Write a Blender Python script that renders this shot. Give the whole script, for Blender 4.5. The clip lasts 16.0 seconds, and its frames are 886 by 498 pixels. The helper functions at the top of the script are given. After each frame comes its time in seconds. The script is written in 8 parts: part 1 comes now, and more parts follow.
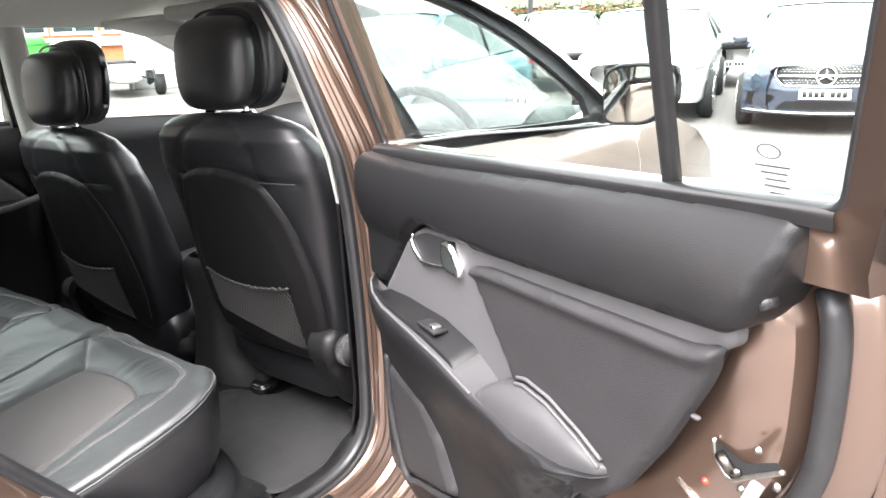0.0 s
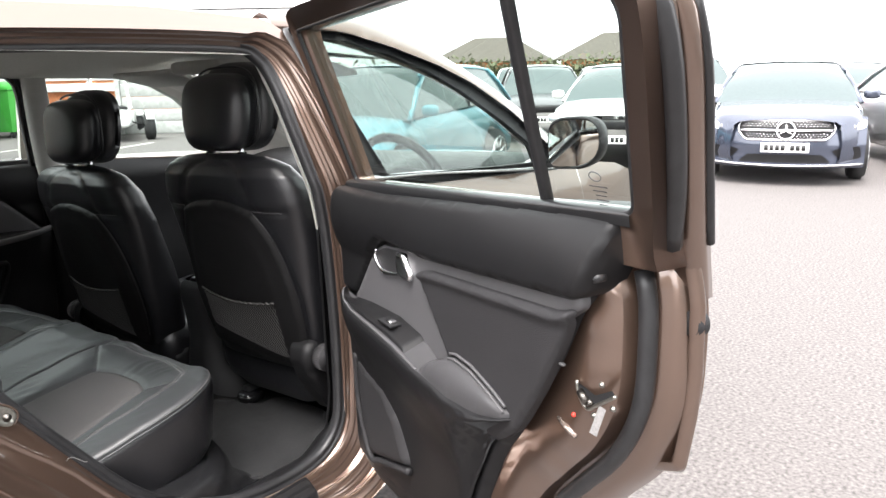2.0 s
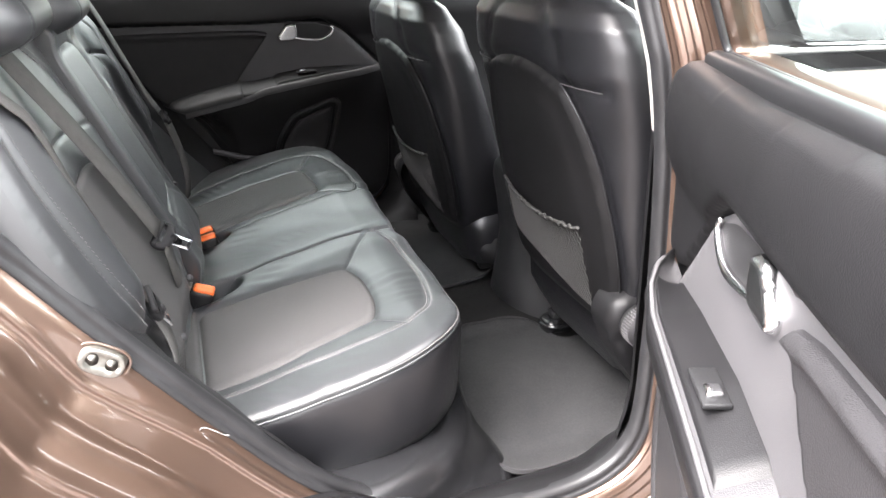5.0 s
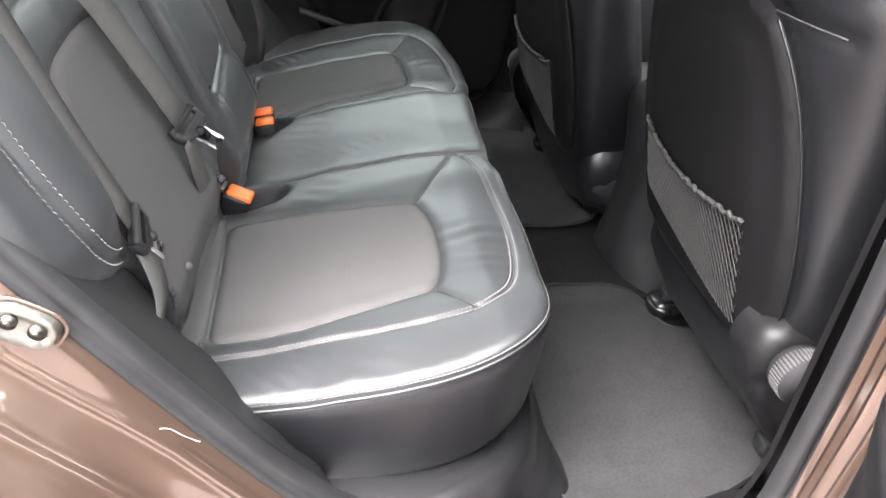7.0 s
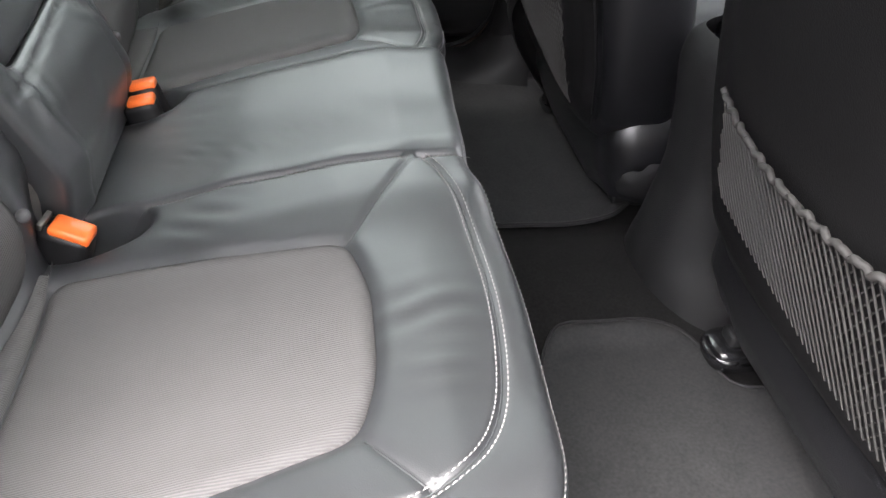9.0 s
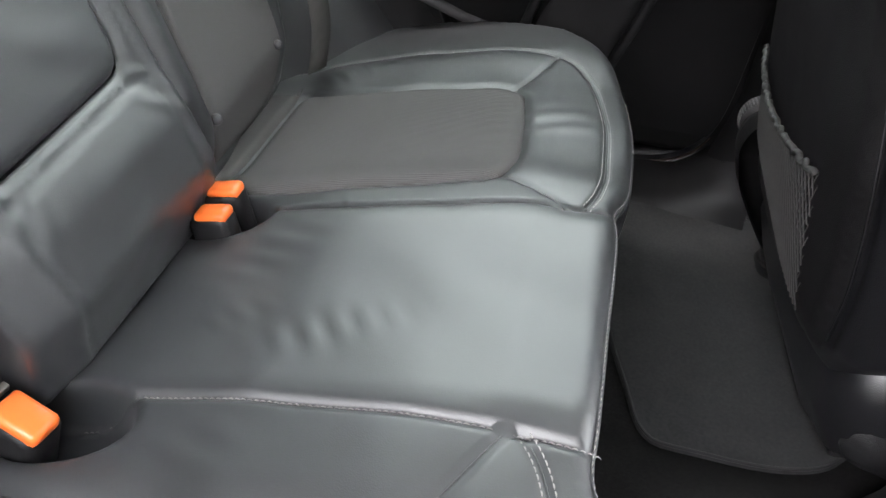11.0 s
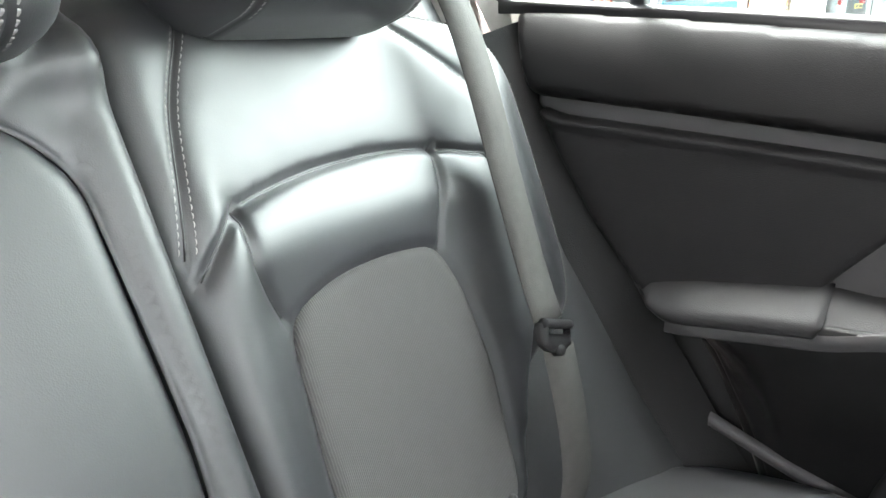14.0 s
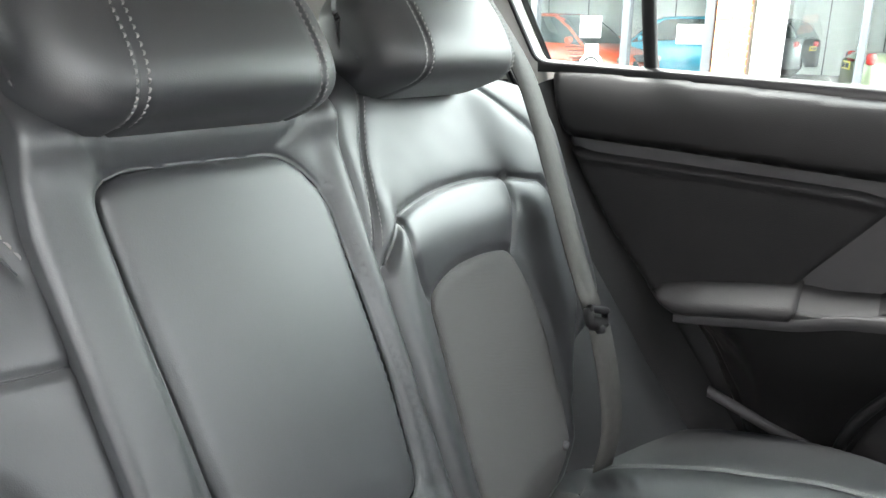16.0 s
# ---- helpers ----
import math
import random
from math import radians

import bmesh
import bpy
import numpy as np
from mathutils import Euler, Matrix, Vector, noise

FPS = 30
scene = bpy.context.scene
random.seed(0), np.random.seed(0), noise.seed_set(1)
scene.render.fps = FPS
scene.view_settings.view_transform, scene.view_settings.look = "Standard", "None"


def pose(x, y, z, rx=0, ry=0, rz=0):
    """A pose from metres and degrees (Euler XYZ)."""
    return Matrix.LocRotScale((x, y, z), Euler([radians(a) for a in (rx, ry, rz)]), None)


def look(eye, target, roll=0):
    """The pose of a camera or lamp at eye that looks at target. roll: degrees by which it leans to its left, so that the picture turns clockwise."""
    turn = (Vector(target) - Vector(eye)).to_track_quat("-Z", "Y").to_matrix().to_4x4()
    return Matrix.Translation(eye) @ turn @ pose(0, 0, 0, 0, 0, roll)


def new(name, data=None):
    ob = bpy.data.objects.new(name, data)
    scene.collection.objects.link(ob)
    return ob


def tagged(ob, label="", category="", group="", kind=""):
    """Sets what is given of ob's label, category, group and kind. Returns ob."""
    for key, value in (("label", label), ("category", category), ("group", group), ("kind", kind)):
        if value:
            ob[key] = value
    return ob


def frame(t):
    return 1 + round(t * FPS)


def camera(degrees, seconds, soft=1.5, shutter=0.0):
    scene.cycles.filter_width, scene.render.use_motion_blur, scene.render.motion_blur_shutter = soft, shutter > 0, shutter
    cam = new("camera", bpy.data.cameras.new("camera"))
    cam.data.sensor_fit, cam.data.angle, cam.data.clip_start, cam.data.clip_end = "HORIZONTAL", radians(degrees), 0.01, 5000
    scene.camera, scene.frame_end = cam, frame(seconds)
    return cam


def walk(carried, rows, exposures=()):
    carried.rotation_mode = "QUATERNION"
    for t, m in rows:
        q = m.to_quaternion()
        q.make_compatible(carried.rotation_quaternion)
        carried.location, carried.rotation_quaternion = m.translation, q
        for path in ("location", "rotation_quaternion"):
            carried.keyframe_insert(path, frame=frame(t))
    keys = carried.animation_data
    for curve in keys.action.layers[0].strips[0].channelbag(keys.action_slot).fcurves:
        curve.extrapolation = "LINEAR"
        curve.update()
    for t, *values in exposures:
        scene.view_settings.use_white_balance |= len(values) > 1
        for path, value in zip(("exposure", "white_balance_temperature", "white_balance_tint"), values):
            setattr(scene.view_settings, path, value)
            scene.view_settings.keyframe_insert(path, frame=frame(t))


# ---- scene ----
cam = camera(62.2, 16.0)
PATH = [
    (0, (-0.382, -1.814, 1.373), (1.103, -0.612, 0.781), -2.0),
    (0.5, (-0.48, -1.892, 1.387), (1.063, -0.734, 0.859), -1.9),
    (1, (-0.544, -1.994, 1.395), (0.997, -0.801, 0.944), -1.8),
    (1.5, (-0.578, -2.043, 1.392), (0.963, -0.854, 0.932), -1.5),
    (2, (-0.588, -2.052, 1.393), (0.951, -0.864, 0.925), -1.1),
    (2.5, (-0.557, -2.004, 1.387), (0.959, -0.793, 0.902), -0.7),
    (3, (-0.47, -1.86, 1.365), (0.964, -0.6, 0.768), -0.6),
    (3.5, (-0.352, -1.788, 1.343), (1.004, -0.482, 0.669), -1.2),
    (4, (-0.155, -1.722, 1.337), (0.818, -0.117, 0.647), -1.7),
    (4.2, (-0.103, -1.707, 1.337), (0.741, -0.039, 0.627), -1.6),
    (6.3, (0.128, -1.278, 1.269), (0.566, 0.335, 0.17), -1.2),
    (6.5, (0.134, -1.256, 1.264), (0.536, 0.355, 0.149), -0.7),
    (7, (0.131, -1.22, 1.256), (0.445, 0.393, 0.116), 5.2),
    (7.5, (0.142, -1.156, 1.251), (0.398, 0.466, 0.109), 5.8),
    (8, (0.147, -1.066, 1.224), (0.38, 0.509, 0.014), 4.8),
    (8.5, (0.169, -0.953, 1.192), (0.414, 0.572, -0.077), 0.2),
    (9, (0.266, -0.791, 1.112), (0.543, 0.715, -0.174), 3.6),
    (9.5, (0.312, -0.692, 1.116), (0.464, 0.825, -0.179), 4.1),
    (9.7, (0.311, -0.649, 1.128), (0.41, 0.88, -0.158), 5.8),
    (11.8, (0.349, -0.306, 1.016), (-0.039, 1.203, -0.238), -0.5),
    (12, (0.345, -0.264, 1.001), (-0.082, 1.234, -0.254), -1.3),
    (12.5, (0.325, -0.15, 1.022), (-0.238, 1.351, -0.174), 2.4),
    (13, (0.277, -0.083, 1.049), (-0.466, 1.442, -0.01), 0.6),
    (13.5, (0.275, -0.082, 1.088), (-0.67, 1.458, 0.231), -0.3),
    (14, (0.278, -0.102, 1.16), (-0.827, 1.428, 0.5), -0.6),
    (14.5, (0.288, -0.144, 1.214), (-0.958, 1.346, 0.735), -0.7),
    (15, (0.283, -0.217, 1.231), (-1.154, 1.109, 0.812), -0.2),
    (15.5, (0.267, -0.291, 1.204), (-1.174, 1.011, 0.724), -0.5),
    (16, (0.303, -0.381, 1.204), (-0.745, 1.221, 0.626), 0.4),
]
EXPOSURES = [(0.0, 3.90, 6580, 13), (0.5, 3.60, 6580, 13), (1.0, 3.10, 6580, 12), (1.7, 2.86, 6580, 12), (2.5, 2.82, 6580, 12), (3.0, 3.08, 6580, 14), (3.5, 3.48, 6580, 14), (4.2, 4.08, 6580, 14), (6.3, 4.55, 6580, 15), (8.0, 4.52, 6580, 15), (9.0, 4.50, 6580, 15), (9.7, 4.86, 6580, 15), (11.8, 4.90, 6500, 13), (12.5, 4.98, 6500, 12), (13.0, 5.72, 6500, 11), (13.5, 6.00, 6500, 10), (14.0, 5.58, 6500, 10), (14.5, 5.16, 6500, 10), (15.0, 4.90, 6500, 10), (16.0, 5.06, 6500, 11)]
walk(cam, [(t, look(eye, target, roll)) for t, eye, target, roll in PATH], EXPOSURES)

# ---- world and light: bright overcast ----
world = bpy.data.worlds.new("overcast_sky")
scene.world = world
world.use_nodes = True
wn, wl = world.node_tree.nodes, world.node_tree.links
sky = wn.new("ShaderNodeTexSky")
sky.sky_type, sky.sun_disc = "NISHITA", False
sky.sun_elevation, sky.sun_rotation = radians(64), radians(252)
sky.air_density, sky.dust_density = 1.0, 4.0
hue = wn.new("ShaderNodeHueSaturation")
hue.inputs["Saturation"].default_value = 0.12
hue.inputs["Value"].default_value = 1.0
wl.new(sky.outputs[0], hue.inputs["Color"])
veil = wn.new("ShaderNodeMix")
veil.data_type = "RGBA"
veil.inputs["Factor"].default_value = 0.55
veil.inputs[7].default_value = (5.0, 5.1, 5.2, 1)        # even cloud over the whole sky
wl.new(hue.outputs[0], veil.inputs[6])
wl.new(veil.outputs[2], wn["Background"].inputs["Color"])
wn["Background"].inputs["Strength"].default_value = 0.15
sun = new("sun", bpy.data.lights.new("sun", "SUN"))
sun.data.energy, sun.data.angle, sun.data.color = 0.9, radians(40), (1.0, 0.97, 0.93)
sun.matrix_world = look((0, 0, 30), (30 * 0.42, 30 * 0.14, 2.0))

# ---- materials ----
MATS = {}


def mat(name, color, rough=0.5, metal=0.0, var=0.15, vscale=30.0, bump=0.0, bscale=800.0, btype="noise", coat=0.0, spec=0.5, var2=0.0, coat_rough=0.06, coat_ior=1.5):
    """A procedural surface: base colour with two scales of variation, roughness variation and fine relief."""
    m = bpy.data.materials.new(name)
    m.use_nodes = True
    nt = m.node_tree
    b = nt.nodes["Principled BSDF"]
    tc = nt.nodes.new("ShaderNodeTexCoord")
    n1 = nt.nodes.new("ShaderNodeTexNoise")
    n1.inputs["Scale"].default_value, n1.inputs["Detail"].default_value = vscale, 6
    nt.links.new(tc.outputs["Object"], n1.inputs["Vector"])
    ramp = nt.nodes.new("ShaderNodeValToRGB")
    lo, hi = 1 - var, 1 + var
    ramp.color_ramp.elements[0].position, ramp.color_ramp.elements[1].position = 0.3, 0.7
    ramp.color_ramp.elements[0].color = (*[c * lo for c in color], 1)
    ramp.color_ramp.elements[1].color = (*[min(1, c * hi) for c in color], 1)
    nt.links.new(n1.outputs["Fac"], ramp.inputs["Fac"])
    out = ramp.outputs["Color"]
    if var2:
        n2 = nt.nodes.new("ShaderNodeTexNoise")
        n2.inputs["Scale"].default_value, n2.inputs["Detail"].default_value = vscale * 0.12, 4
        nt.links.new(tc.outputs["Object"], n2.inputs["Vector"])
        mx = nt.nodes.new("ShaderNodeMix")
        mx.data_type, mx.blend_type = "RGBA", "MULTIPLY"
        mx.inputs["Factor"].default_value = var2
        nt.links.new(out, mx.inputs[6])
        nt.links.new(n2.outputs["Color"], mx.inputs[7])
        nt.links.new(n2.outputs["Fac"], mx.inputs[7])
        out = mx.outputs[2]
    nt.links.new(out, b.inputs["Base Color"])
    b.inputs["Metallic"].default_value = metal
    b.inputs["Specular IOR Level"].default_value = spec
    mr = nt.nodes.new("ShaderNodeMapRange")
    mr.inputs["To Min"].default_value, mr.inputs["To Max"].default_value = rough * 0.88, min(1, rough * 1.12)
    nt.links.new(n1.outputs["Fac"], mr.inputs["Value"])
    nt.links.new(mr.outputs[0], b.inputs["Roughness"])
    b.inputs["Coat Weight"].default_value = coat
    b.inputs["Coat Roughness"].default_value = coat_rough
    b.inputs["Coat IOR"].default_value = coat_ior
    if bump:
        if btype == "voronoi":
            t = nt.nodes.new("ShaderNodeTexVoronoi")
            t.inputs["Scale"].default_value = bscale
            o = t.outputs["Distance"]
        elif btype == "twill":
            t = nt.nodes.new("ShaderNodeTexWave")
            t.wave_type, t.bands_direction = "BANDS", "Y"
            t.inputs["Scale"].default_value = bscale
            t.inputs["Distortion"].default_value = 0.06
            t.inputs["Detail"].default_value = 2
            t.inputs["Detail Scale"].default_value = 3
            o = t.outputs["Fac"]
            mx = nt.nodes.new("ShaderNodeMix")
            mx.data_type, mx.blend_type = "RGBA", "MULTIPLY"
            mx.inputs["Factor"].default_value = 0.30
            nt.links.new(out, mx.inputs[6])
            nt.links.new(o, mx.inputs[7])
            nt.links.new(mx.outputs[2], b.inputs["Base Color"])
        else:
            t = nt.nodes.new("ShaderNodeTexNoise")
            t.inputs["Scale"].default_value, t.inputs["Detail"].default_value = bscale, 3
            o = t.outputs["Fac"]
        nt.links.new(tc.outputs["Object"], t.inputs["Vector"])
        bp = nt.nodes.new("ShaderNodeBump")
        bp.inputs["Strength"].default_value, bp.inputs["Distance"].default_value = bump, 0.001
        nt.links.new(o, bp.inputs["Height"])
        nt.links.new(bp.outputs[0], b.inputs["Normal"])
    MATS[name] = m
    return m


def glass_mat(name, color, rough=0.0, face=0.07):
    m = bpy.data.materials.new(name)
    m.use_nodes = True
    nt = m.node_tree
    nt.nodes.remove(nt.nodes["Principled BSDF"])
    tr = nt.nodes.new("ShaderNodeBsdfTransparent")
    tr.inputs["Color"].default_value = (*color, 1)
    gl = nt.nodes.new("ShaderNodeBsdfGlossy")
    gl.inputs["Roughness"].default_value = rough
    lw = nt.nodes.new("ShaderNodeLayerWeight")
    pw = nt.nodes.new("ShaderNodeMath")
    pw.operation, pw.inputs[1].default_value = "POWER", 4.0
    fr = nt.nodes.new("ShaderNodeMath")
    fr.operation, fr.inputs[1].default_value, fr.inputs[2].default_value = "MULTIPLY_ADD", 0.85, face
    nt.links.new(lw.outputs["Facing"], pw.inputs[0])
    nt.links.new(pw.outputs[0], fr.inputs[0])
    mix = nt.nodes.new("ShaderNodeMixShader")
    nt.links.new(fr.outputs[0], mix.inputs[0])
    nt.links.new(tr.outputs[0], mix.inputs[1])
    nt.links.new(gl.outputs[0], mix.inputs[2])
    nt.links.new(mix.outputs[0], nt.nodes["Material Output"].inputs["Surface"])
    return m


LEATHER = mat("black_leather", (0.0150, 0.0164, 0.0186), 0.50, var=0.2, vscale=14, bump=0.13, bscale=900, btype="voronoi", spec=0.55, coat=1.0, coat_rough=0.50, coat_ior=1.60)
CLOTH = mat("grey_twill_cloth", (0.110, 0.106, 0.105), 0.85, var=0.03, vscale=60, bump=0.45, bscale=132, btype="twill", spec=0.2)
SEATBACK = mat("black_back_panel_vinyl", (0.0090, 0.0088, 0.0093), 0.46, var=0.12, vscale=20, bump=0.22, bscale=750, btype="voronoi", spec=0.22)
TRIM = mat("charcoal_grained_plastic", (0.024, 0.0232, 0.0246), 0.55, var=0.1, vscale=20, bump=0.35, bscale=700, btype="voronoi", spec=0.22)
TRIMDARK = mat("black_grained_plastic", (0.0095, 0.0093, 0.0100), 0.40, var=0.1, vscale=20, bump=0.18, bscale=800, btype="voronoi", spec=0.24)
TRIMGREY = mat("grey_satin_plastic", (0.074, 0.072, 0.075), 0.50, var=0.06, vscale=20, bump=0.25, bscale=900, spec=0.3)
BELTRUBBER = mat("satin_window_strip", (0.014, 0.014, 0.015), 0.30, var=0.1, vscale=40, spec=0.5)
RUBBER = mat("black_rubber_seal", (0.0182, 0.0182, 0.0195), 0.42, var=0.2, vscale=40, bump=0.2, bscale=300)
TRIMGLOSS = mat("glossy_black_plastic", (0.012, 0.012, 0.013), 0.18, var=0.1, vscale=20, bump=0.15, bscale=600, btype="voronoi", spec=0.6)
BLACKTRIM = mat("dull_black_plastic", (0.0126, 0.0126, 0.0135), 0.6, var=0.1, vscale=20, bump=0.3, bscale=600, btype="voronoi", spec=0.35)
TRIMPAD = mat("grey_soft_vinyl", (0.043, 0.042, 0.044), 0.46, var=0.06, vscale=20, bump=0.3, bscale=800, btype="voronoi", spec=0.25)
VINYL = mat("black_seat_vinyl", (0.0095, 0.0096, 0.0112), 0.36, var=0.15, vscale=14, bump=0.3, bscale=750, btype="voronoi", spec=0.55, coat=0.35, coat_rough=0.24)
CARPET = mat("black_carpet", (0.0150, 0.0145, 0.0145), 0.95, var=0.35, vscale=250, bump=1.0, bscale=1100, spec=0.1, var2=0.4)
MATGREY = mat("grey_mat_pile", (0.043, 0.043, 0.044), 0.95, var=0.18, vscale=220, bump=0.9, bscale=1300, spec=0.1, var2=0.35)
PAINT = mat("brown_metallic_paint", (0.182, 0.119, 0.090), 0.30, metal=0.80, var=0.02, vscale=900, coat=1.0, coat_ior=1.75)
CHROME = mat("satin_chrome", (0.75, 0.75, 0.76), 0.22, metal=1.0, var=0.03)
# paler brown that paints a highlight on the body colour
PAINTLIGHT = mat("highlight_brown_paint", (0.30, 0.24, 0.21), 0.25, metal=0.6, var=0.1, vscale=200, coat=1.0)
STEELDARK = mat("dark_greasy_steel", (0.13, 0.12, 0.11), 0.38, metal=1.0, var=0.35, vscale=160)
STEEL = mat("zinc_steel", (0.34, 0.33, 0.30), 0.42, metal=1.0, var=0.2, vscale=120)
HEADLINER = mat("beige_headliner", (0.74, 0.72, 0.68), 0.95, var=0.05, vscale=150, bump=0.3, bscale=1200, spec=0.1)
PILLARTRIM = mat("pale_grey_pillar_trim", (0.50, 0.49, 0.46), 0.6, var=0.04, bump=0.2, bscale=800)
BELT = mat("dark_grey_webbing", (0.080, 0.077, 0.073), 0.7, var=0.1, vscale=80, bump=0.6, bscale=700, spec=0.3)
ORANGE = mat("orange_plastic", (0.85, 0.16, 0.03), 0.35, var=0.05)
RED = mat("red_plastic", (0.75, 0.05, 0.03), 0.4, var=0.05)
THREAD = mat("pale_grey_thread", (0.26, 0.25, 0.245), 0.7, var=0.2, vscale=300)
WHITE = mat("white_plastic", (0.8, 0.8, 0.79), 0.5, var=0.05)
NETMAT = mat("grey_elastic_net", (0.030, 0.029, 0.028), 0.7, var=0.2, vscale=200)
GLASS = glass_mat("tinted_car_glass", (0.74, 0.83, 0.79), face=0.11)
PRIVACY = glass_mat("dark_privacy_glass", (0.30, 0.33, 0.31), face=0.06)
CLEAR = glass_mat("clear_car_glass", (0.93, 0.96, 0.95), face=0.03)
PANES = (GLASS, CLEAR, PRIVACY)
ASPHALT = mat("pale_worn_asphalt", (0.122, 0.112, 0.109), 0.9, var=0.45, vscale=60, bump=1.0, bscale=120, spec=0.3, var2=0.15)

CAR = pose(0, 0, 0, -1.8, 0, 0)      # the car leans a little to its left on the cross-fall of the yard


# ---- mesh helpers ----
def thing(name, label, category, group="", base=(0, 0, 0), m=None, kind=""):
    e = new(name)
    e.empty_display_size = 0.05
    e.matrix_world = (CAR if m is None else m) @ Matrix.Translation(base)
    e["base"] = base
    return tagged(e, label, category, group, kind)


def part(name, bm, material, parent, label="", smooth=True, kind=""):
    """Links a bmesh, in the coordinates of the whole, as one mesh object under a thing or a part."""
    me = bpy.data.meshes.new(name)
    bm.to_mesh(me)
    bm.free()
    me.materials.append(material)
    if smooth:
        me.polygons.foreach_set("use_smooth", [True] * len(me.polygons))
    ob = new(name, me)
    ob.visible_shadow = material not in PANES
    ob.parent = parent
    if parent.type == "EMPTY":
        ob.matrix_basis = Matrix.Translation(-Vector(parent["base"]))
    return tagged(ob, label, kind=kind)


def bm_of(verts, faces):
    me = bpy.data.meshes.new("tmp")
    me.from_pydata([tuple(float(c) for c in v) for v in verts], [], [tuple(int(i) for i in f) for f in faces])
    bm = bmesh.new()
    bm.from_mesh(me)
    bpy.data.meshes.remove(me)
    bmesh.ops.recalc_face_normals(bm, faces=bm.faces)
    return bm


def joined(*bms):
    out = bmesh.new()
    for b in bms:
        me = bpy.data.meshes.new("tmp")
        b.to_mesh(me)
        b.free()
        out.from_mesh(me)
        bpy.data.meshes.remove(me)
    return out


def spline(pts, step=0.01, closed=False):
    """A smooth curve through points, resampled at about equal steps."""
    p = np.array(pts, float)
    n = len(p)
    out = []
    for i in range(n if closed else n - 1):
        a, b = p[i], p[(i + 1) % n]
        z0 = p[(i - 1) % n] if closed or i else 2 * a - b
        z1 = p[(i + 2) % n] if closed or i + 2 < n else 2 * b - a
        k = max(2, int(np.linalg.norm(b - a) / step))
        for j in range(k):
            t = j / k
            out.append(0.5 * (2 * a + (b - z0) * t + (2 * z0 - 5 * a + 4 * b - z1) * t * t + (3 * a - z0 - 3 * b + z1) * t ** 3))
    if not closed:
        out.append(p[-1])
    return np.array(out)


def poly(pts, step=0.01, closed=True):
    """Straight-edged line resampled."""
    p = np.array(pts, float)
    n = len(p)
    out = []
    for i in range(n if closed else n - 1):
        a, b = p[i], p[(i + 1) % n]
        k = max(1, int(np.linalg.norm(b - a) / step))
        out += [a + (b - a) * j / k for j in range(k)]
    if not closed:
        out.append(p[-1])
    return np.array(out)


def rounded(pts, r, k=5):
    """A closed outline with its corners rounded by r."""
    p = [Vector(q) for q in pts]
    out = []
    for i in range(len(p)):
        a, b, c = p[i - 1], p[i], p[(i + 1) % len(p)]
        d1, d2 = (a - b), (c - b)
        q = min(r, d1.length * 0.45, d2.length * 0.45)
        s, e = b + d1.normalized() * q, b + d2.normalized() * q
        for j in range(k + 1):
            t = j / k
            out.append(tuple((1 - t) ** 2 * s + 2 * t * (1 - t) * b + t * t * e))
    return out


def dist(P, line, closed=False):
    """The distance of the points P from a polyline."""
    L = np.array(line, float)
    if closed:
        L = np.vstack([L, L[:1]])
    best = np.full(len(P), 1e9)
    for a, b in zip(L[:-1], L[1:]):
        d = b - a
        q = max(d @ d, 1e-12)
        t = np.clip(((P - a) @ d) / q, 0, 1)
        best = np.minimum(best, np.hypot(*(P - a - t[:, None] * d).T))
    return best


def inside(P, line):
    L = np.array(line, float)
    x, y = P[:, 0], P[:, 1]
    c = np.zeros(len(P), bool)
    for (x1, y1), (x2, y2) in zip(L, np.roll(L, -1, 0)):
        if y1 == y2:
            continue
        c ^= ((y1 > y) != (y2 > y)) & (x < (x2 - x1) * (y - y1) / (y2 - y1) + x1)
    return c


from mathutils.geometry import delaunay_2d_cdt


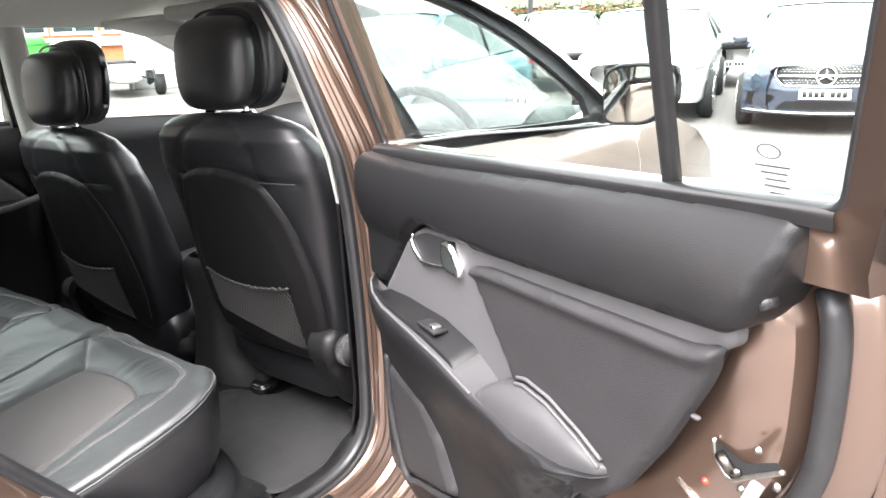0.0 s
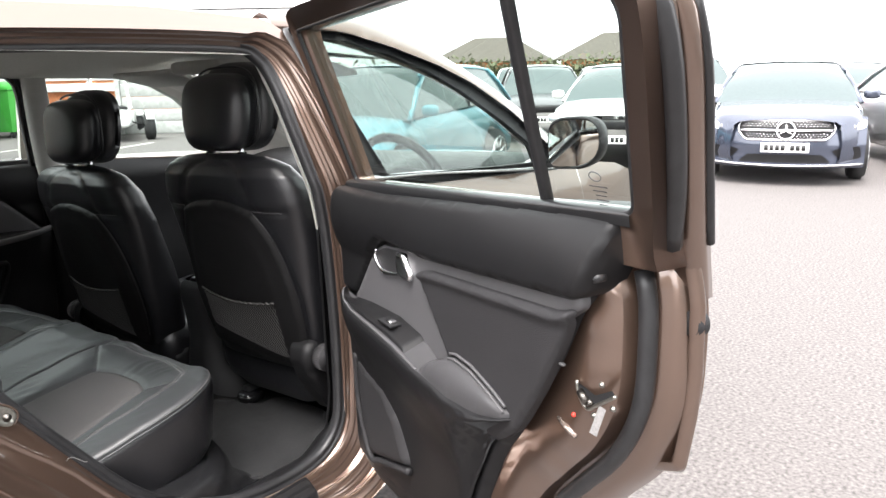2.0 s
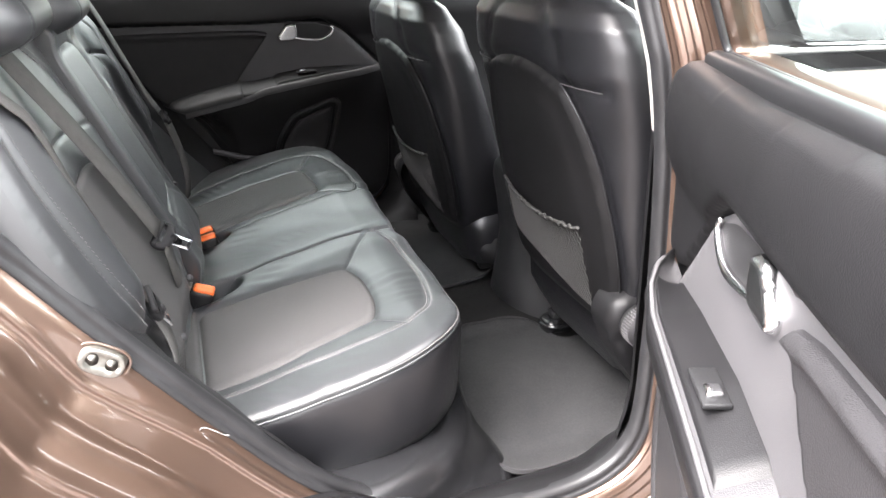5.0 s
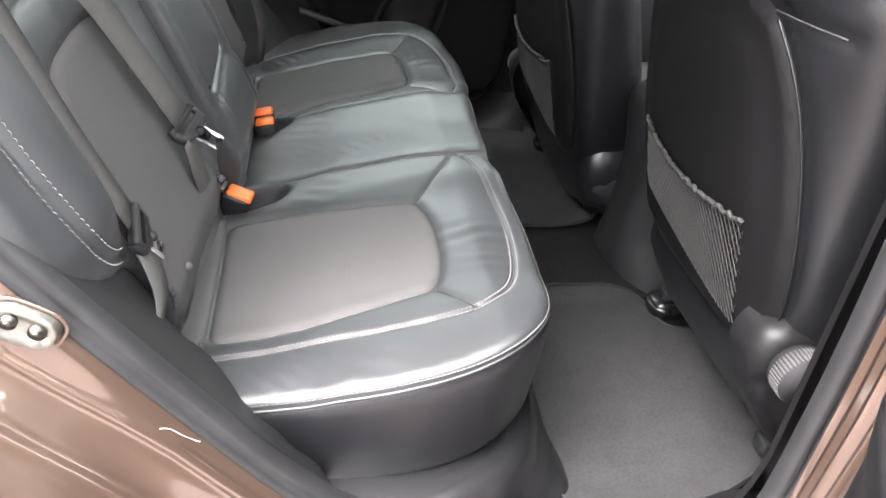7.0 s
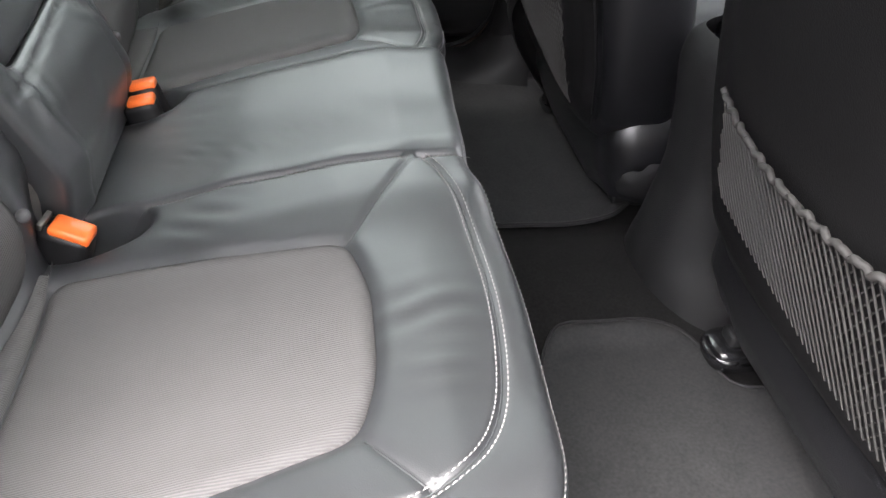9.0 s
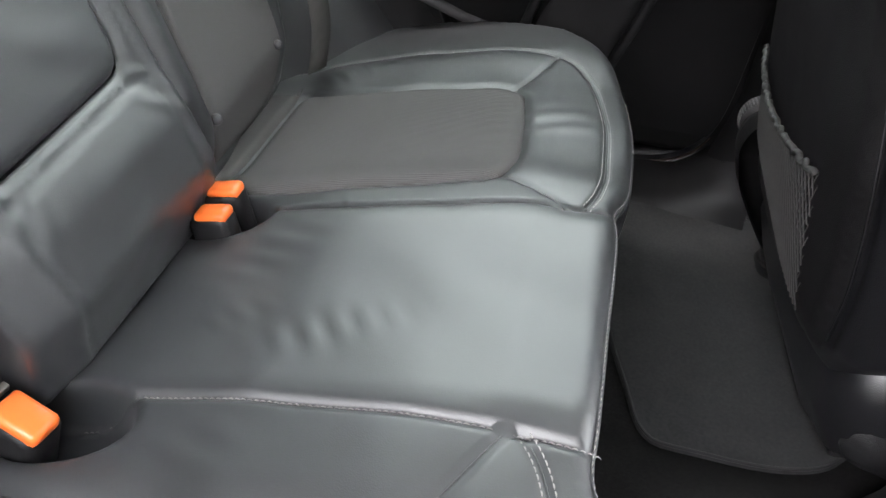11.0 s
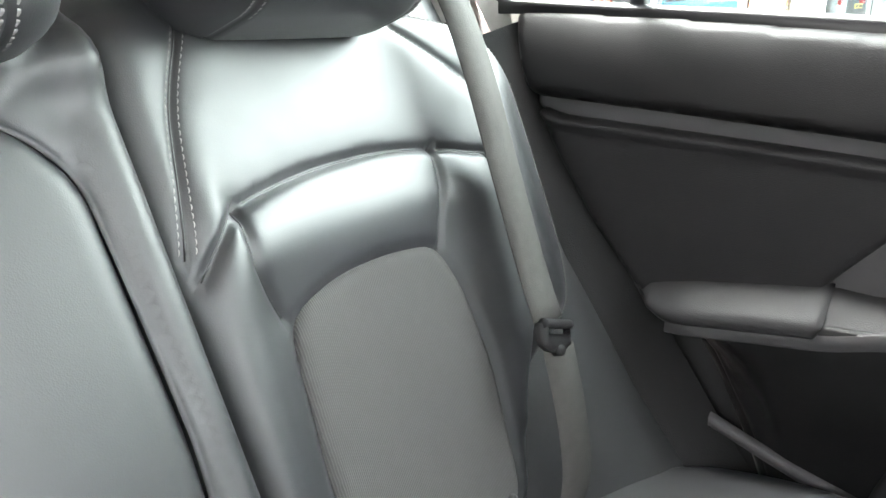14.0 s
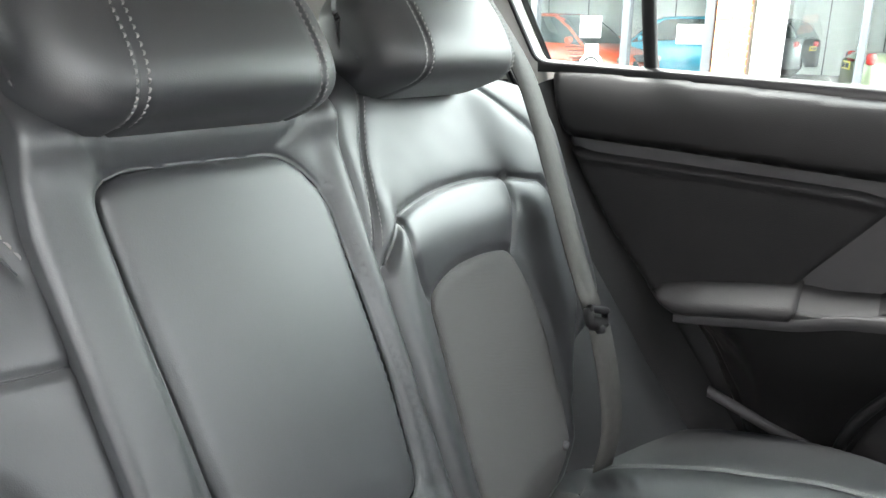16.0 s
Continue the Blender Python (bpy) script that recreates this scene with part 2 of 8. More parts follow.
def sheet(outline, step, height, frame3, holes=(), wall=(), cuts=()):
    """A smooth upholstered or moulded surface: the outline is filled with points at the given step, lifted by height(P), set in
    space by frame3(a, b, h). wall: (outward, drop) rings that carry the rim on round the edge."""
    rim = np.array(outline, float)[:, :2]
    lo, hi = rim.min(0), rim.max(0)
    gx, gy = np.meshgrid(np.arange(lo[0], hi[0], step), np.arange(lo[1], hi[1], step * 0.87))
    gx[1::2] += step / 2
    G = np.column_stack([gx.ravel(), gy.ravel()])
    G = G[inside(G, rim)]
    G = G[dist(G, rim, True) > step * 0.55]
    hs = [np.array(h, float)[:, :2] for h in holes]
    for h in hs:
        G = G[~inside(G, h)]
        G = G[dist(G, h, True) > step * 0.55]
    for c in cuts:
        c = np.array(c, float)[:, :2]
        tg = np.gradient(c, axis=0)
        nr = np.column_stack([tg[:, 1], -tg[:, 0]]) / np.maximum(np.linalg.norm(tg, axis=1), 1e-9)[:, None]
        G = G[dist(G, c) > 0.009]
        N = np.vstack([c + nr * o for o in (0, 0.0025, -0.0025, 0.0055, -0.0055, 0.009, -0.009)])
        N = N[inside(N, rim)]
        N = N[dist(N, rim, True) > 0.002]
        for h in hs:
            N = N[~inside(N, h)]
            N = N[dist(N, h, True) > 0.0015]
        G = np.vstack([G, N])
    rings = [rim] + hs
    V, E = [], []
    for r in rings:
        o = len(V)
        V += [tuple(p) for p in r]
        E += [(o + i, o + (i + 1) % len(r)) for i in range(len(r))]
    V += [tuple(p) for p in G]
    v2, _, f, ov, _, _ = delaunay_2d_cdt([Vector(v) for v in V], E, [], 2 if hs else 1, 1e-5)
    P = np.array([tuple(v) for v in v2])
    if hs:
        keep = []
        cen = np.array([P[list(t)].mean(0) for t in f])
        ok = inside(cen, rim)
        for h in hs:
            ok &= ~inside(cen, h)
        f = [t for t, k in zip(f, ok) if k]
    hh = height(P) if callable(height) else np.full(len(P), float(height))
    verts = [frame3(a, b, h) for (a, b), h in zip(P, hh)]
    faces = [tuple(t) for t in f]
    if wall:
        for r, sign in [(rim, 1)] + [(h, -1) for h in hs]:
            area = 0.5 * np.sum(r[:, 0] * np.roll(r[:, 1], -1) - np.roll(r[:, 0], -1) * r[:, 1])
            tang = np.roll(r, -1, 0) - np.roll(r, 1, 0)
            nrm = np.column_stack([tang[:, 1], -tang[:, 0]]) * (1 if area > 0 else -1) * sign
            nrm /= np.maximum(np.linalg.norm(nrm, axis=1), 1e-9)[:, None]
            h0 = height(r) if callable(height) else np.full(len(r), float(height))
            prev = None
            n = len(r)
            for out, drop in [(0, 0)] + list(wall):
                o = len(verts)
                q = r + nrm * out
                d = drop(r) if callable(drop) else drop
                verts += [frame3(a, b, h) for (a, b), h in zip(q, h0 - d)]
                if prev is not None:
                    faces += [(prev + i, prev + (i + 1) % n, o + (i + 1) % n, o + i) for i in range(n)]
                prev = o
    bm = bm_of(verts, faces)
    bmesh.ops.remove_doubles(bm, verts=bm.verts, dist=1e-5)
    return bm


def grid(rows, close_u=False, caps=False):
    """A mesh from rows of points."""
    nc = min(len(r) for r in rows)
    rows = [r if len(r) == nc else [r[int(round(i * (len(r) - 1) / (nc - 1)))] for i in range(nc)] for r in rows]
    nr = len(rows)
    V = [p for r in rows for p in r]
    F = []
    for i in range(nr - 1):
        for j in range(nc if close_u else nc - 1):
            F.append((i * nc + j, i * nc + (j + 1) % nc, (i + 1) * nc + (j + 1) % nc, (i + 1) * nc + j))
    if caps:
        F.append(tuple(range(nc)))
        F.append(tuple((nr - 1) * nc + j for j in range(nc)))
    return bm_of(V, F)


def tube(pts, r, seg=8, closed=False, flat=1.0, caps=True):
    """A round bar along a line. flat squeezes it across."""
    p = [Vector(q) for q in pts]
    n = len(p)
    rows = []
    up = Vector((0, 0, 1))
    for i in range(n):
        t = (p[(i + 1) % n] - p[i - 1]) if closed else (p[min(i + 1, n - 1)] - p[max(i - 1, 0)])
        t.normalize()
        if abs(t.dot(up)) > 0.95:
            up = Vector((0, 1, 0)) if abs(t.y) < 0.9 else Vector((1, 0, 0))
        s = t.cross(up).normalized()
        up = s.cross(t).normalized()
        rr = r(i / max(1, n - 1)) if callable(r) else r
        rows.append([tuple(p[i] + s * math.cos(a) * rr + up * math.sin(a) * rr * flat) for a in [2 * math.pi * k / seg for k in range(seg)]])
    if closed:
        rows.append(rows[0])
    return grid(rows, True, caps and not closed)


def ribbon(pts, width_dir, w, th=0.0015):
    """A flat strap along a line."""
    rows = []
    n = len(pts)
    for i in range(n):
        p = Vector(pts[i])
        d = Vector(width_dir(i / (n - 1)) if callable(width_dir) else width_dir).normalized()
        t = (Vector(pts[min(i + 1, n - 1)]) - Vector(pts[max(i - 1, 0)])).normalized()
        k = d.cross(t).normalized()
        rows.append([tuple(p + d * a * w / 2 + k * b * th) for a, b in [(-1, 0.3), (-0.97, 0.9)] + [(-0.94 + 0.094 * i, 0.95 - 0.55 * (i % 4 == 0)) for i in range(21)] + [(0.97, 0.9), (1, 0.3), (1, -0.4), (0, -1), (-1, -0.4)]])
    return grid(rows, True, True)


def box(cx, cy, cz, sx, sy, sz, bev=0.004, m=None, seg=2):
    bm = bmesh.new()
    bmesh.ops.create_cube(bm, size=1)
    bmesh.ops.transform(bm, matrix=Matrix.Diagonal((sx, sy, sz, 1)), verts=bm.verts)
    if bev:
        bmesh.ops.bevel(bm, geom=bm.edges[:], offset=min(bev, 0.45 * min(sx, sy, sz)), segments=seg, affect="EDGES", profile=0.5)
    bmesh.ops.transform(bm, matrix=Matrix.Translation((cx, cy, cz)) @ (m or Matrix()), verts=bm.verts)
    return bm


def cyl(p0, p1, r, seg=24, bev=0.0015):
    bm = bmesh.new()
    a, b = Vector(p0), Vector(p1)
    h = (b - a).length
    bmesh.ops.create_cone(bm, cap_ends=True, segments=seg, radius1=r, radius2=r, depth=h)
    if bev:
        es = [e for e in bm.edges if len(e.link_faces) == 2 and max(len(f.verts) for f in e.link_faces) > 4]
        bmesh.ops.bevel(bm, geom=es, offset=bev, segments=2, affect="EDGES")
    q = (b - a).to_track_quat("Z", "Y").to_matrix().to_4x4()
    bmesh.ops.transform(bm, matrix=Matrix.Translation((a + b) / 2) @ q, verts=bm.verts)
    return bm


def dashes(line, normal, length=0.0048, gap=0.0014, r=0.00055):
    """A row of stitches along a line."""
    L = spline(line, 0.004)
    seg = np.linalg.norm(np.diff(L, axis=0), axis=1)
    s = np.concatenate([[0], np.cumsum(seg)])
    V, F = [], []
    x = 0
    nv = Vector(normal).normalized()
    while x + length < s[-1]:
        a = Vector([np.interp(x, s, L[:, k]) for k in range(3)])
        b = Vector([np.interp(x + length, s, L[:, k]) for k in range(3)])
        t = (b - a).normalized()
        side = t.cross(nv).normalized() * r
        up = nv * r
        o = len(V)
        mid = (a + b) / 2 + up * 0.8
        for q, k in ((a - up, 0.5), (a * 0.7 + b * 0.3 + up, 1), (a * 0.3 + b * 0.7 + up, 1), (b - up, 0.5)):
            V += [tuple(q - side * k), tuple(q + side * k)]
        F += [(o, o + 1, o + 3, o + 2), (o + 2, o + 3, o + 5, o + 4), (o + 4, o + 5, o + 7, o + 6)]
        x += length + gap
    return bm_of(V, F)


def smooth(e0, e1, x):
    t = np.clip((x - e0) / (e1 - e0), 0, 1)
    return t * t * (3 - 2 * t)


def roll_edge(d, r):
    k = np.clip(1 - d / r, 0, 1)
    return r * (1 - np.sqrt(np.maximum(0, 1 - k * k)))

# ---- the car: shell ----
def ybody(z):
    """Half width of the body's outer skin at a height."""
    return float(np.interp(z, [0.2, 0.42, 0.7, 0.95, 1.14, 1.30, 1.45, 1.53], [0.86, 0.895, 0.925, 0.915, 0.885, 0.80, 0.715, 0.66]))


def yseal(z):
    """Half width of the door seal's line."""
    return float(np.interp(z, [0.40, 0.5, 1.10, 1.30, 1.43], [0.755, 0.765, 0.76, 0.705, 0.655]))


def yrim(x, z, sg=-1):
    """Half width of the seal's line, drawn in where it passes over the wheel arch."""
    return yseal(z) - (0.062 if sg < 0 else 0.02) * float(smooth(0.34, 0.16, x) * smooth(1.12, 0.92, z))


# the rear door opening in side view (x, z), from the sill's rear round by the B-pillar, the roof and the wheel arch
OPENING = spline([(0.36, 0.412), (0.50, 0.405), (0.59, 0.43), (0.638, 0.50), (0.652, 0.65), (0.655, 0.82), (0.648, 1.0), (0.628, 1.13), (0.606, 1.26), (0.588, 1.37),
                  (0.562, 1.415), (0.51, 1.434), (0.30, 1.437), (0.0, 1.43), (-0.20, 1.415), (-0.32, 1.385), (-0.365, 1.33), (-0.348, 1.25), (-0.308, 1.13), (-0.228, 1.00),
                  (-0.126, 0.843), (-0.016, 0.688), (0.104, 0.533), (0.21, 0.45)], 0.012, True)


def side_frame(sg):
    def f(x, z, h):
        return (x, sg * (ybody(z) - h * 1.0), z)
    return f


car = thing("car_body", "brown metallic family car body shell with door apertures", "car", base=(0, 0, 0.0))

for sg in (-1, 1):
    # outer skin round the rear aperture: B-pillar, cant rail, sill and rear quarter
    skin = rounded([(-1.75, 0.45), (-1.15, 0.42), (-0.98, 0.62), (-0.78, 0.72), (-0.55, 0.66), (-0.42, 0.50), (-0.36, 0.34), (0.70, 0.34), (0.735, 0.5), (0.745, 0.9), (0.70, 1.15), (0.655, 1.43), (0.60, 1.50), (0.3, 1.515), (-0.4, 1.50), (-1.1, 1.43), (-1.45, 1.15), (-1.7, 1.0)], 0.05)
    hole = OPENING
    grow = []
    for i, p in enumerate(OPENING):
        t = OPENING[(i + 1) % len(OPENING)] - OPENING[i - 1]
        nrm = np.array([t[1], -t[0]]) / np.hypot(*t)
        amt = 0.03 + 0.115 * float(smooth(0.30, 0.12, p[0]) * smooth(1.20, 0.95, p[1])) + 0.07 * float(smooth(0.55, 0.44, p[1])) * float(smooth(0.1, 0.3, p[0])) + 0.045 * float(smooth(0.5, 0.62, p[0]))
        grow.append(p + nrm * amt)
    grow = np.array(grow)
    qwin = rounded([(-0.50, 1.20), (-0.95, 1.22), (-1.10, 1.30), (-0.52, 1.38)], 0.04)
    ob = part("side_panel", sheet(poly(skin, 0.03), 0.05, 0.0, side_frame(sg), holes=[grow, qwin]), PAINT, car, "brown metallic side panel with quarter window opening")
    # the returned edge of the aperture
    rows = []
    prof = spline([(1.0, 0.0), (0.985, 0.08), (0.95, 0.14), (0.86, 0.165), (0.80, 0.20), (0.77, 0.30), (0.74, 0.41), (0.70, 0.45), (0.62, 0.43), (0.56, 0.425), (0.51, 0.46), (0.48, 0.58), (0.45, 0.67),
                   (0.40, 0.70), (0.30, 0.68), (0.20, 0.685), (0.15, 0.73), (0.11, 0.86), (0.05, 0.97), (0.0, 1.0)], 0.02)
    prof = [(g, 0.55 * (1 - g) + 0.45 * y) for g, y in prof]
    prof = np.array([prof[int(round(k))] for k in np.linspace(0, len(prof) - 1, 90)])
    rear_share = [float(smooth(0.30, 0.12, p[0]) * smooth(1.20, 0.95, p[1])) for p in OPENING]
    cols = []
    for p, q, k in zip(OPENING, grow, rear_share):
        # three pressed ridges in the rear flange, the inner one running out of the seal and away up to the pillar
        r1 = float(np.interp(p[0], [-0.23, -0.154, -0.105, -0.068, -0.031, 0.006, 0.05], [0.27, 0.30, 0.38, 0.32, 0.25, 0.205, 0.20]))
        r2 = r1 + float(np.interp(p[0], [-0.154, -0.061, 0.006, 0.10], [0.22, 0.29, 0.33, 0.36]))
        ramp = spline([(1.0, 0.0), (0.97, 0.05), (r2 + 0.24, 0.34), (r2 + 0.18, 0.375), (r2 + 0.13, 0.47), (r2 + 0.05, 0.565), (r2 + 0.015, 0.595), (r2 - 0.02, 0.640), (r2 - 0.06, 0.715), (r1 + 0.10, 0.800), (r1 + 0.05, 0.822), (r1 + 0.015, 0.815), (r1 - 0.008, 0.823), (r1 - 0.035, 0.845), (0.150, 0.885), (0.08, 0.94), (0.0, 1.0)], 0.004)
        ramp = np.array([ramp[int(round(m))] for m in np.linspace(0, len(ramp) - 1, 90)])
        cols.append([])
        for g, y in prof + (ramp - prof) * k:
            c = p + (q - p) * g
            cols[-1].append((c[0], sg * (ybody(q[1]) + (yrim(p[0], p[1], sg) - ybody(q[1])) * y), c[1]))
    rows = [list(r) for r in zip(*cols)]
    part("door_aperture", grid(rows, True), PAINT, car, "brown painted door aperture flange")
    # ribbed rubber seal over the flange
    band = ((-0.010, -0.014), (-0.012, -0.002), (-0.008, 0.007), (-0.001, 0.010), (0.004, 0.007), (0.008, 0.012), (0.013, 0.016), (0.018, 0.014), (0.021, 0.010), (0.025, 0.013), (0.030, 0.014), (0.034, 0.008), (0.035, -0.004))
    rows = [[] for _ in band]
    for p, q in zip(OPENING, grow):
        n_ = (q - p) / np.hypot(*(q - p))
        lean = 0.22 * float(smooth(0.30, 0.12, p[0]) * smooth(1.20, 0.95, p[1]))
        for row, (o, h) in zip(rows, band):
            o *= 0.8
            row.append((p[0] + n_[0] * o, sg * (yrim(p[0], p[1], sg) + h + lean * max(0, o)), p[1] + n_[1] * o))
    part("aperture_seal", grid(rows, True), RUBBER, car, "black ribbed rubber door seal")
    if sg > 0:
        # dark edge of the shut door between the seal and its card
        strip = [[] for _ in range(4)]
        for p, q in zip(OPENING, grow):
            if p[0] < 0.16 and 0.48 < p[1] < 1.125:
                n_ = (q - p) / np.hypot(*(q - p))
                for row, (o, dy) in zip(strip, ((-0.058, 0.022), (-0.018, -0.017), (0.012, -0.045), (0.055, -0.085))):
                    row.append((p[0] + n_[0] * o, sg * (yrim(p[0], p[1], sg) + dy), p[1] + n_[1] * o))
        part("door_edge_trim", grid(strip), BLACKTRIM, car, "dull black edge of the shut door")
    part("quarter_glass", sheet(poly(qwin, 0.03), 0.2, 0.006, side_frame(sg)), PRIVACY, car)

# roof skin, headliner
rows = []
for x in np.linspace(-1.35, 1.05, 25):
    zr = 1.575 - 0.05 * ((x - 0.1) / 1.2) ** 2
    e = 1.495 - 0.045 * ((x - 0.2) / 1.2) ** 2
    rows.append([(x, y, e + (zr - e) * (1 - abs(y / 0.68) ** 2.6)) for y in np.linspace(-0.68, 0.68, 21)])
part("roof_skin", grid(rows), PAINT, car, "brown roof skin")
rows = []
for x in np.linspace(-1.15, 1.08, 27):
    zr = 1.50 - 0.05 * ((x - 0.1) / 1.2) ** 2
    rows.append([(x, y, 1.425 - 0.02 * (x / 1.2) ** 2 + (zr - 1.425) * (1 - abs(y / 0.665) ** 3)) for y in np.linspace(-0.665, 0.665, 21)])
part("headliner", grid(rows), HEADLINER, car, "pale beige fabric headliner")
part("roof_console", box(0.92, 0.0, 1.425, 0.16, 0.26, 0.04, 0.015), PILLARTRIM, car, "grey overhead console")
for sg in (-1, 1):
    part("sun_visor", box(0.95, sg * 0.36, 1.40, 0.17, 0.36, 0.018, 0.008, pose(0, 0, 0, 0, 14, 0)), PILLARTRIM, car, "grey folded sun visor")
part("interior_mirror", joined(box(1.08, 0.0, 1.34, 0.03, 0.25, 0.07, 0.012), tube([(1.09, 0, 1.36), (1.12, 0, 1.42)], 0.01)), TRIMDARK, car, "black interior mirror")

# A-pillars, screen, bonnet and front wings
for sg in (-1, 1):
    low = spline([(0.60, 1.484), (0.80, 1.478), (0.95, 1.444), (1.11, 1.396), (1.24, 1.339), (1.37, 1.254), (1.46, 1.172), (1.56, 1.095), (1.70, 1.045)], 0.03)
    if sg > 0:
        low = np.array([(x + 0.11 * float(smooth(0.80, 1.15, x) * smooth(1.72, 1.55, x)), z) for x, z in low])
    high = spline([(0.60, 1.520), (0.88, 1.520), (1.07, 1.493), (1.25, 1.445), (1.47, 1.358), (1.68, 1.258), (1.84, 1.170), (1.95, 1.10), (2.02, 1.055)], 0.03)
    rows, inner_rows = [], []
    for k in np.linspace(0, 1, 40):
        (x0, z0), (x1, z1) = low[int(round(k * (len(low) - 1)))], high[int(round(k * (len(high) - 1)))]
        y0, y1 = ybody(z0) - 0.004, 0.645 + 0.09 * max(0, k - 0.5)
        sec = [(x0, y0 - 0.016, z0 - 0.012), (x0, y0, z0), (x0 + (x1 - x0) * 0.25, y0 + (y1 - y0) * 0.18, z0 + (z1 - z0) * 0.42), (x0 + (x1 - x0) * 0.6, y0 + (y1 - y0) * 0.52, z0 + (z1 - z0) * 0.80), (x1, y1, z1), (x1 - 0.01, y1 - 0.02, z1 - 0.012)]
        rows.append([(x, sg * y, z) for x, y, z in sec])
        inner_rows.append([(x - 0.012, sg * (y - 0.035), z - 0.022) for x, y, z in sec[1:5]])
    part("windscreen_pillar", grid(rows), PAINT, car, "brown windscreen pillar")
    part("windscreen_pillar_trim", grid(inner_rows), PILLARTRIM, car, "pale grey pillar trim")
    # B-pillar inner trim
    rows = []
    for z in np.linspace(0.42, 1.42, 22):
        c = float(np.interp(z, [0.42, 1.0, 1.2, 1.42], [0.705, 0.705, 0.665, 0.625]))
        y = yseal(z) - 0.03
        hw = float(np.interp(z, [0.42, 0.55, 1.1, 1.42], [0.09, 0.06, 0.05, 0.04]))
        rows.append([(c + hw * math.cos(t), sg * (y - 0.035 * math.sin(t)), z) for t in np.linspace(0, math.pi, 9)])
    part("pillar_lower_trim", grid(rows[:13]), TRIMDARK, car, "black lower pillar trim")
    part("pillar_upper_trim", grid(rows[12:]), PILLARTRIM, car, "pale grey upper pillar trim")
    # front wing
    wing = rounded([(1.728, 0.62), (1.745, 0.91), (1.729, 0.98), (1.712, 1.035), (1.82, 1.045), (2.02, 1.02), (2.25, 0.945), (2.45, 0.84), (2.52, 0.5), (2.46, 0.45), (2.38, 0.68), (2.2, 0.78), (1.98, 0.70), (1.86, 0.45), (1.715, 0.4)], 0.008)
    part("front_wing", sheet(poly(wing, 0.04), 0.08, 0.0, lambda x, z, h, sg=sg: (x, sg * (ybody(z) - 0.16 * max(0, x - 2.0) ** 2), z)), PAINT, car, "brown front wing")
rows = []
for x in np.linspace(1.86, 2.50, 14):
    zc = 1.065 - 0.06 * (x - 1.72) - 0.12 * max(0, x - 2.2) ** 2 * 2
    rows.append([(x, y, zc - 0.10 * abs(y / 0.86) ** 3) for y in np.linspace(-0.86, 0.86, 17)])
part("bonnet", grid(rows), PAINT, car, "brown bonnet")
rows = []
for k in np.linspace(0, 1, 9):
    x, z = 1.02 + 0.96 * k, 1.503 - 0.425 * k ** 1.12
    w = 0.62 + 0.13 * k
    rows.append([(x - 0.10 * (y / 0.7) ** 2, y, z) for y in np.linspace(-w, w, 11)])
part("windscreen", grid(rows), CLEAR, car, "clear windscreen")

# floor, tunnel, sills, lower seat trim
rows = []
for x in np.linspace(0.30, 1.75, 30):
    z0 = 0.333 + 0.02 * smooth(0.95, 1.0, x) + 0.25 * smooth(1.5, 1.75, x)
    rows.append([(x, y, z0 + 0.040 * float(np.exp(-(y / 0.13) ** 4)) + 0.05 * float(smooth(0.67, 0.75, abs(y)))) for y in np.linspace(-0.745, 0.745, 61)])
tagged(part("carpet", grid(rows), CARPET, car, "black carpet over the floor and tunnel"))
for sg in (-1, 1):
    rows = []
    for x in np.linspace(-0.02, 0.70, 24):
        r = float(smooth(0.30, 0.12, x)) * 0.10
        fl = 0.04 * float(smooth(0.56, 0.68, x))
        sec = [(0.640 - 0.2 * fl, 0.335), (0.652 - 0.2 * fl, 0.352 + fl * 0.3), (0.668 - 0.15 * fl, 0.376 + fl), (0.695, 0.398 + fl * 1.4 + r * 0.5), (0.725, 0.410 + fl * 2 + r), (0.748, 0.413 + fl * 2 + r)]
        rows.append([(x, sg * y, z) for y, z in spline(sec, 0.015)])
    part("sill_trim", grid(rows), TRIMDARK, car, "black plastic sill trim")
    plate = rounded([(0.285, 0.782), (0.500, 0.780), (0.482, 0.842), (0.325, 0.842)], 0.008)
    part("scuff_plate", sheet(plate, 0.004, lambda P: 0.400 + 0.0018 * np.sin((P[:, 1] - 0.79) / 0.0042) * (dist(P, plate, True) > 0.009) - roll_edge(dist(P, plate, True), 0.004), lambda a, b, h, sg=sg: (a, sg * b, h - 0.35 * max(0, b - 0.80)), wall=((0.002, 0.006), (0.004, 0.03))), TRIMDARK, car, "black ribbed scuff plate on the sill")
    # plastic trim round the foot of the bench, sweeping out to the sill
    path = spline([(0.10, 0.735), (0.20, 0.715), (0.30, 0.675), (0.375, 0.61), (0.415, 0.53), (0.43, 0.43), (0.43, 0.30)], 0.015)
    tan = np.gradient(path, axis=0)
    nor = np.column_stack([tan[:, 1], -tan[:, 0]]) / np.linalg.norm(tan, axis=1)[:, None] * -1
    rows = []
    for (x0, y0), (nx, ny) in zip(path, nor):
        wide = 1.0 + 1.3 * float(smooth(0.45, 0.62, y0))
        rows.append([(x0 + nx * o * wide, sg * min(0.728, y0 + ny * o * wide), z) for o, z in spline([(-0.05, 0.475), (-0.02, 0.474), (0.000, 0.462), (0.009, 0.435), (0.014, 0.40), (0.024, 0.372), (0.040, 0.355), (0.048, 0.335)], 0.01)])
    part("bench_side_trim", grid(rows), TRIMGLOSS, car, "glossy black plastic trim round the foot of the bench")
part("bench_plinth", joined(box(0.30, 0, 0.40, 0.18, 1.10, 0.16, 0.03)), CARPET, car, "black carpeted plinth under the bench")

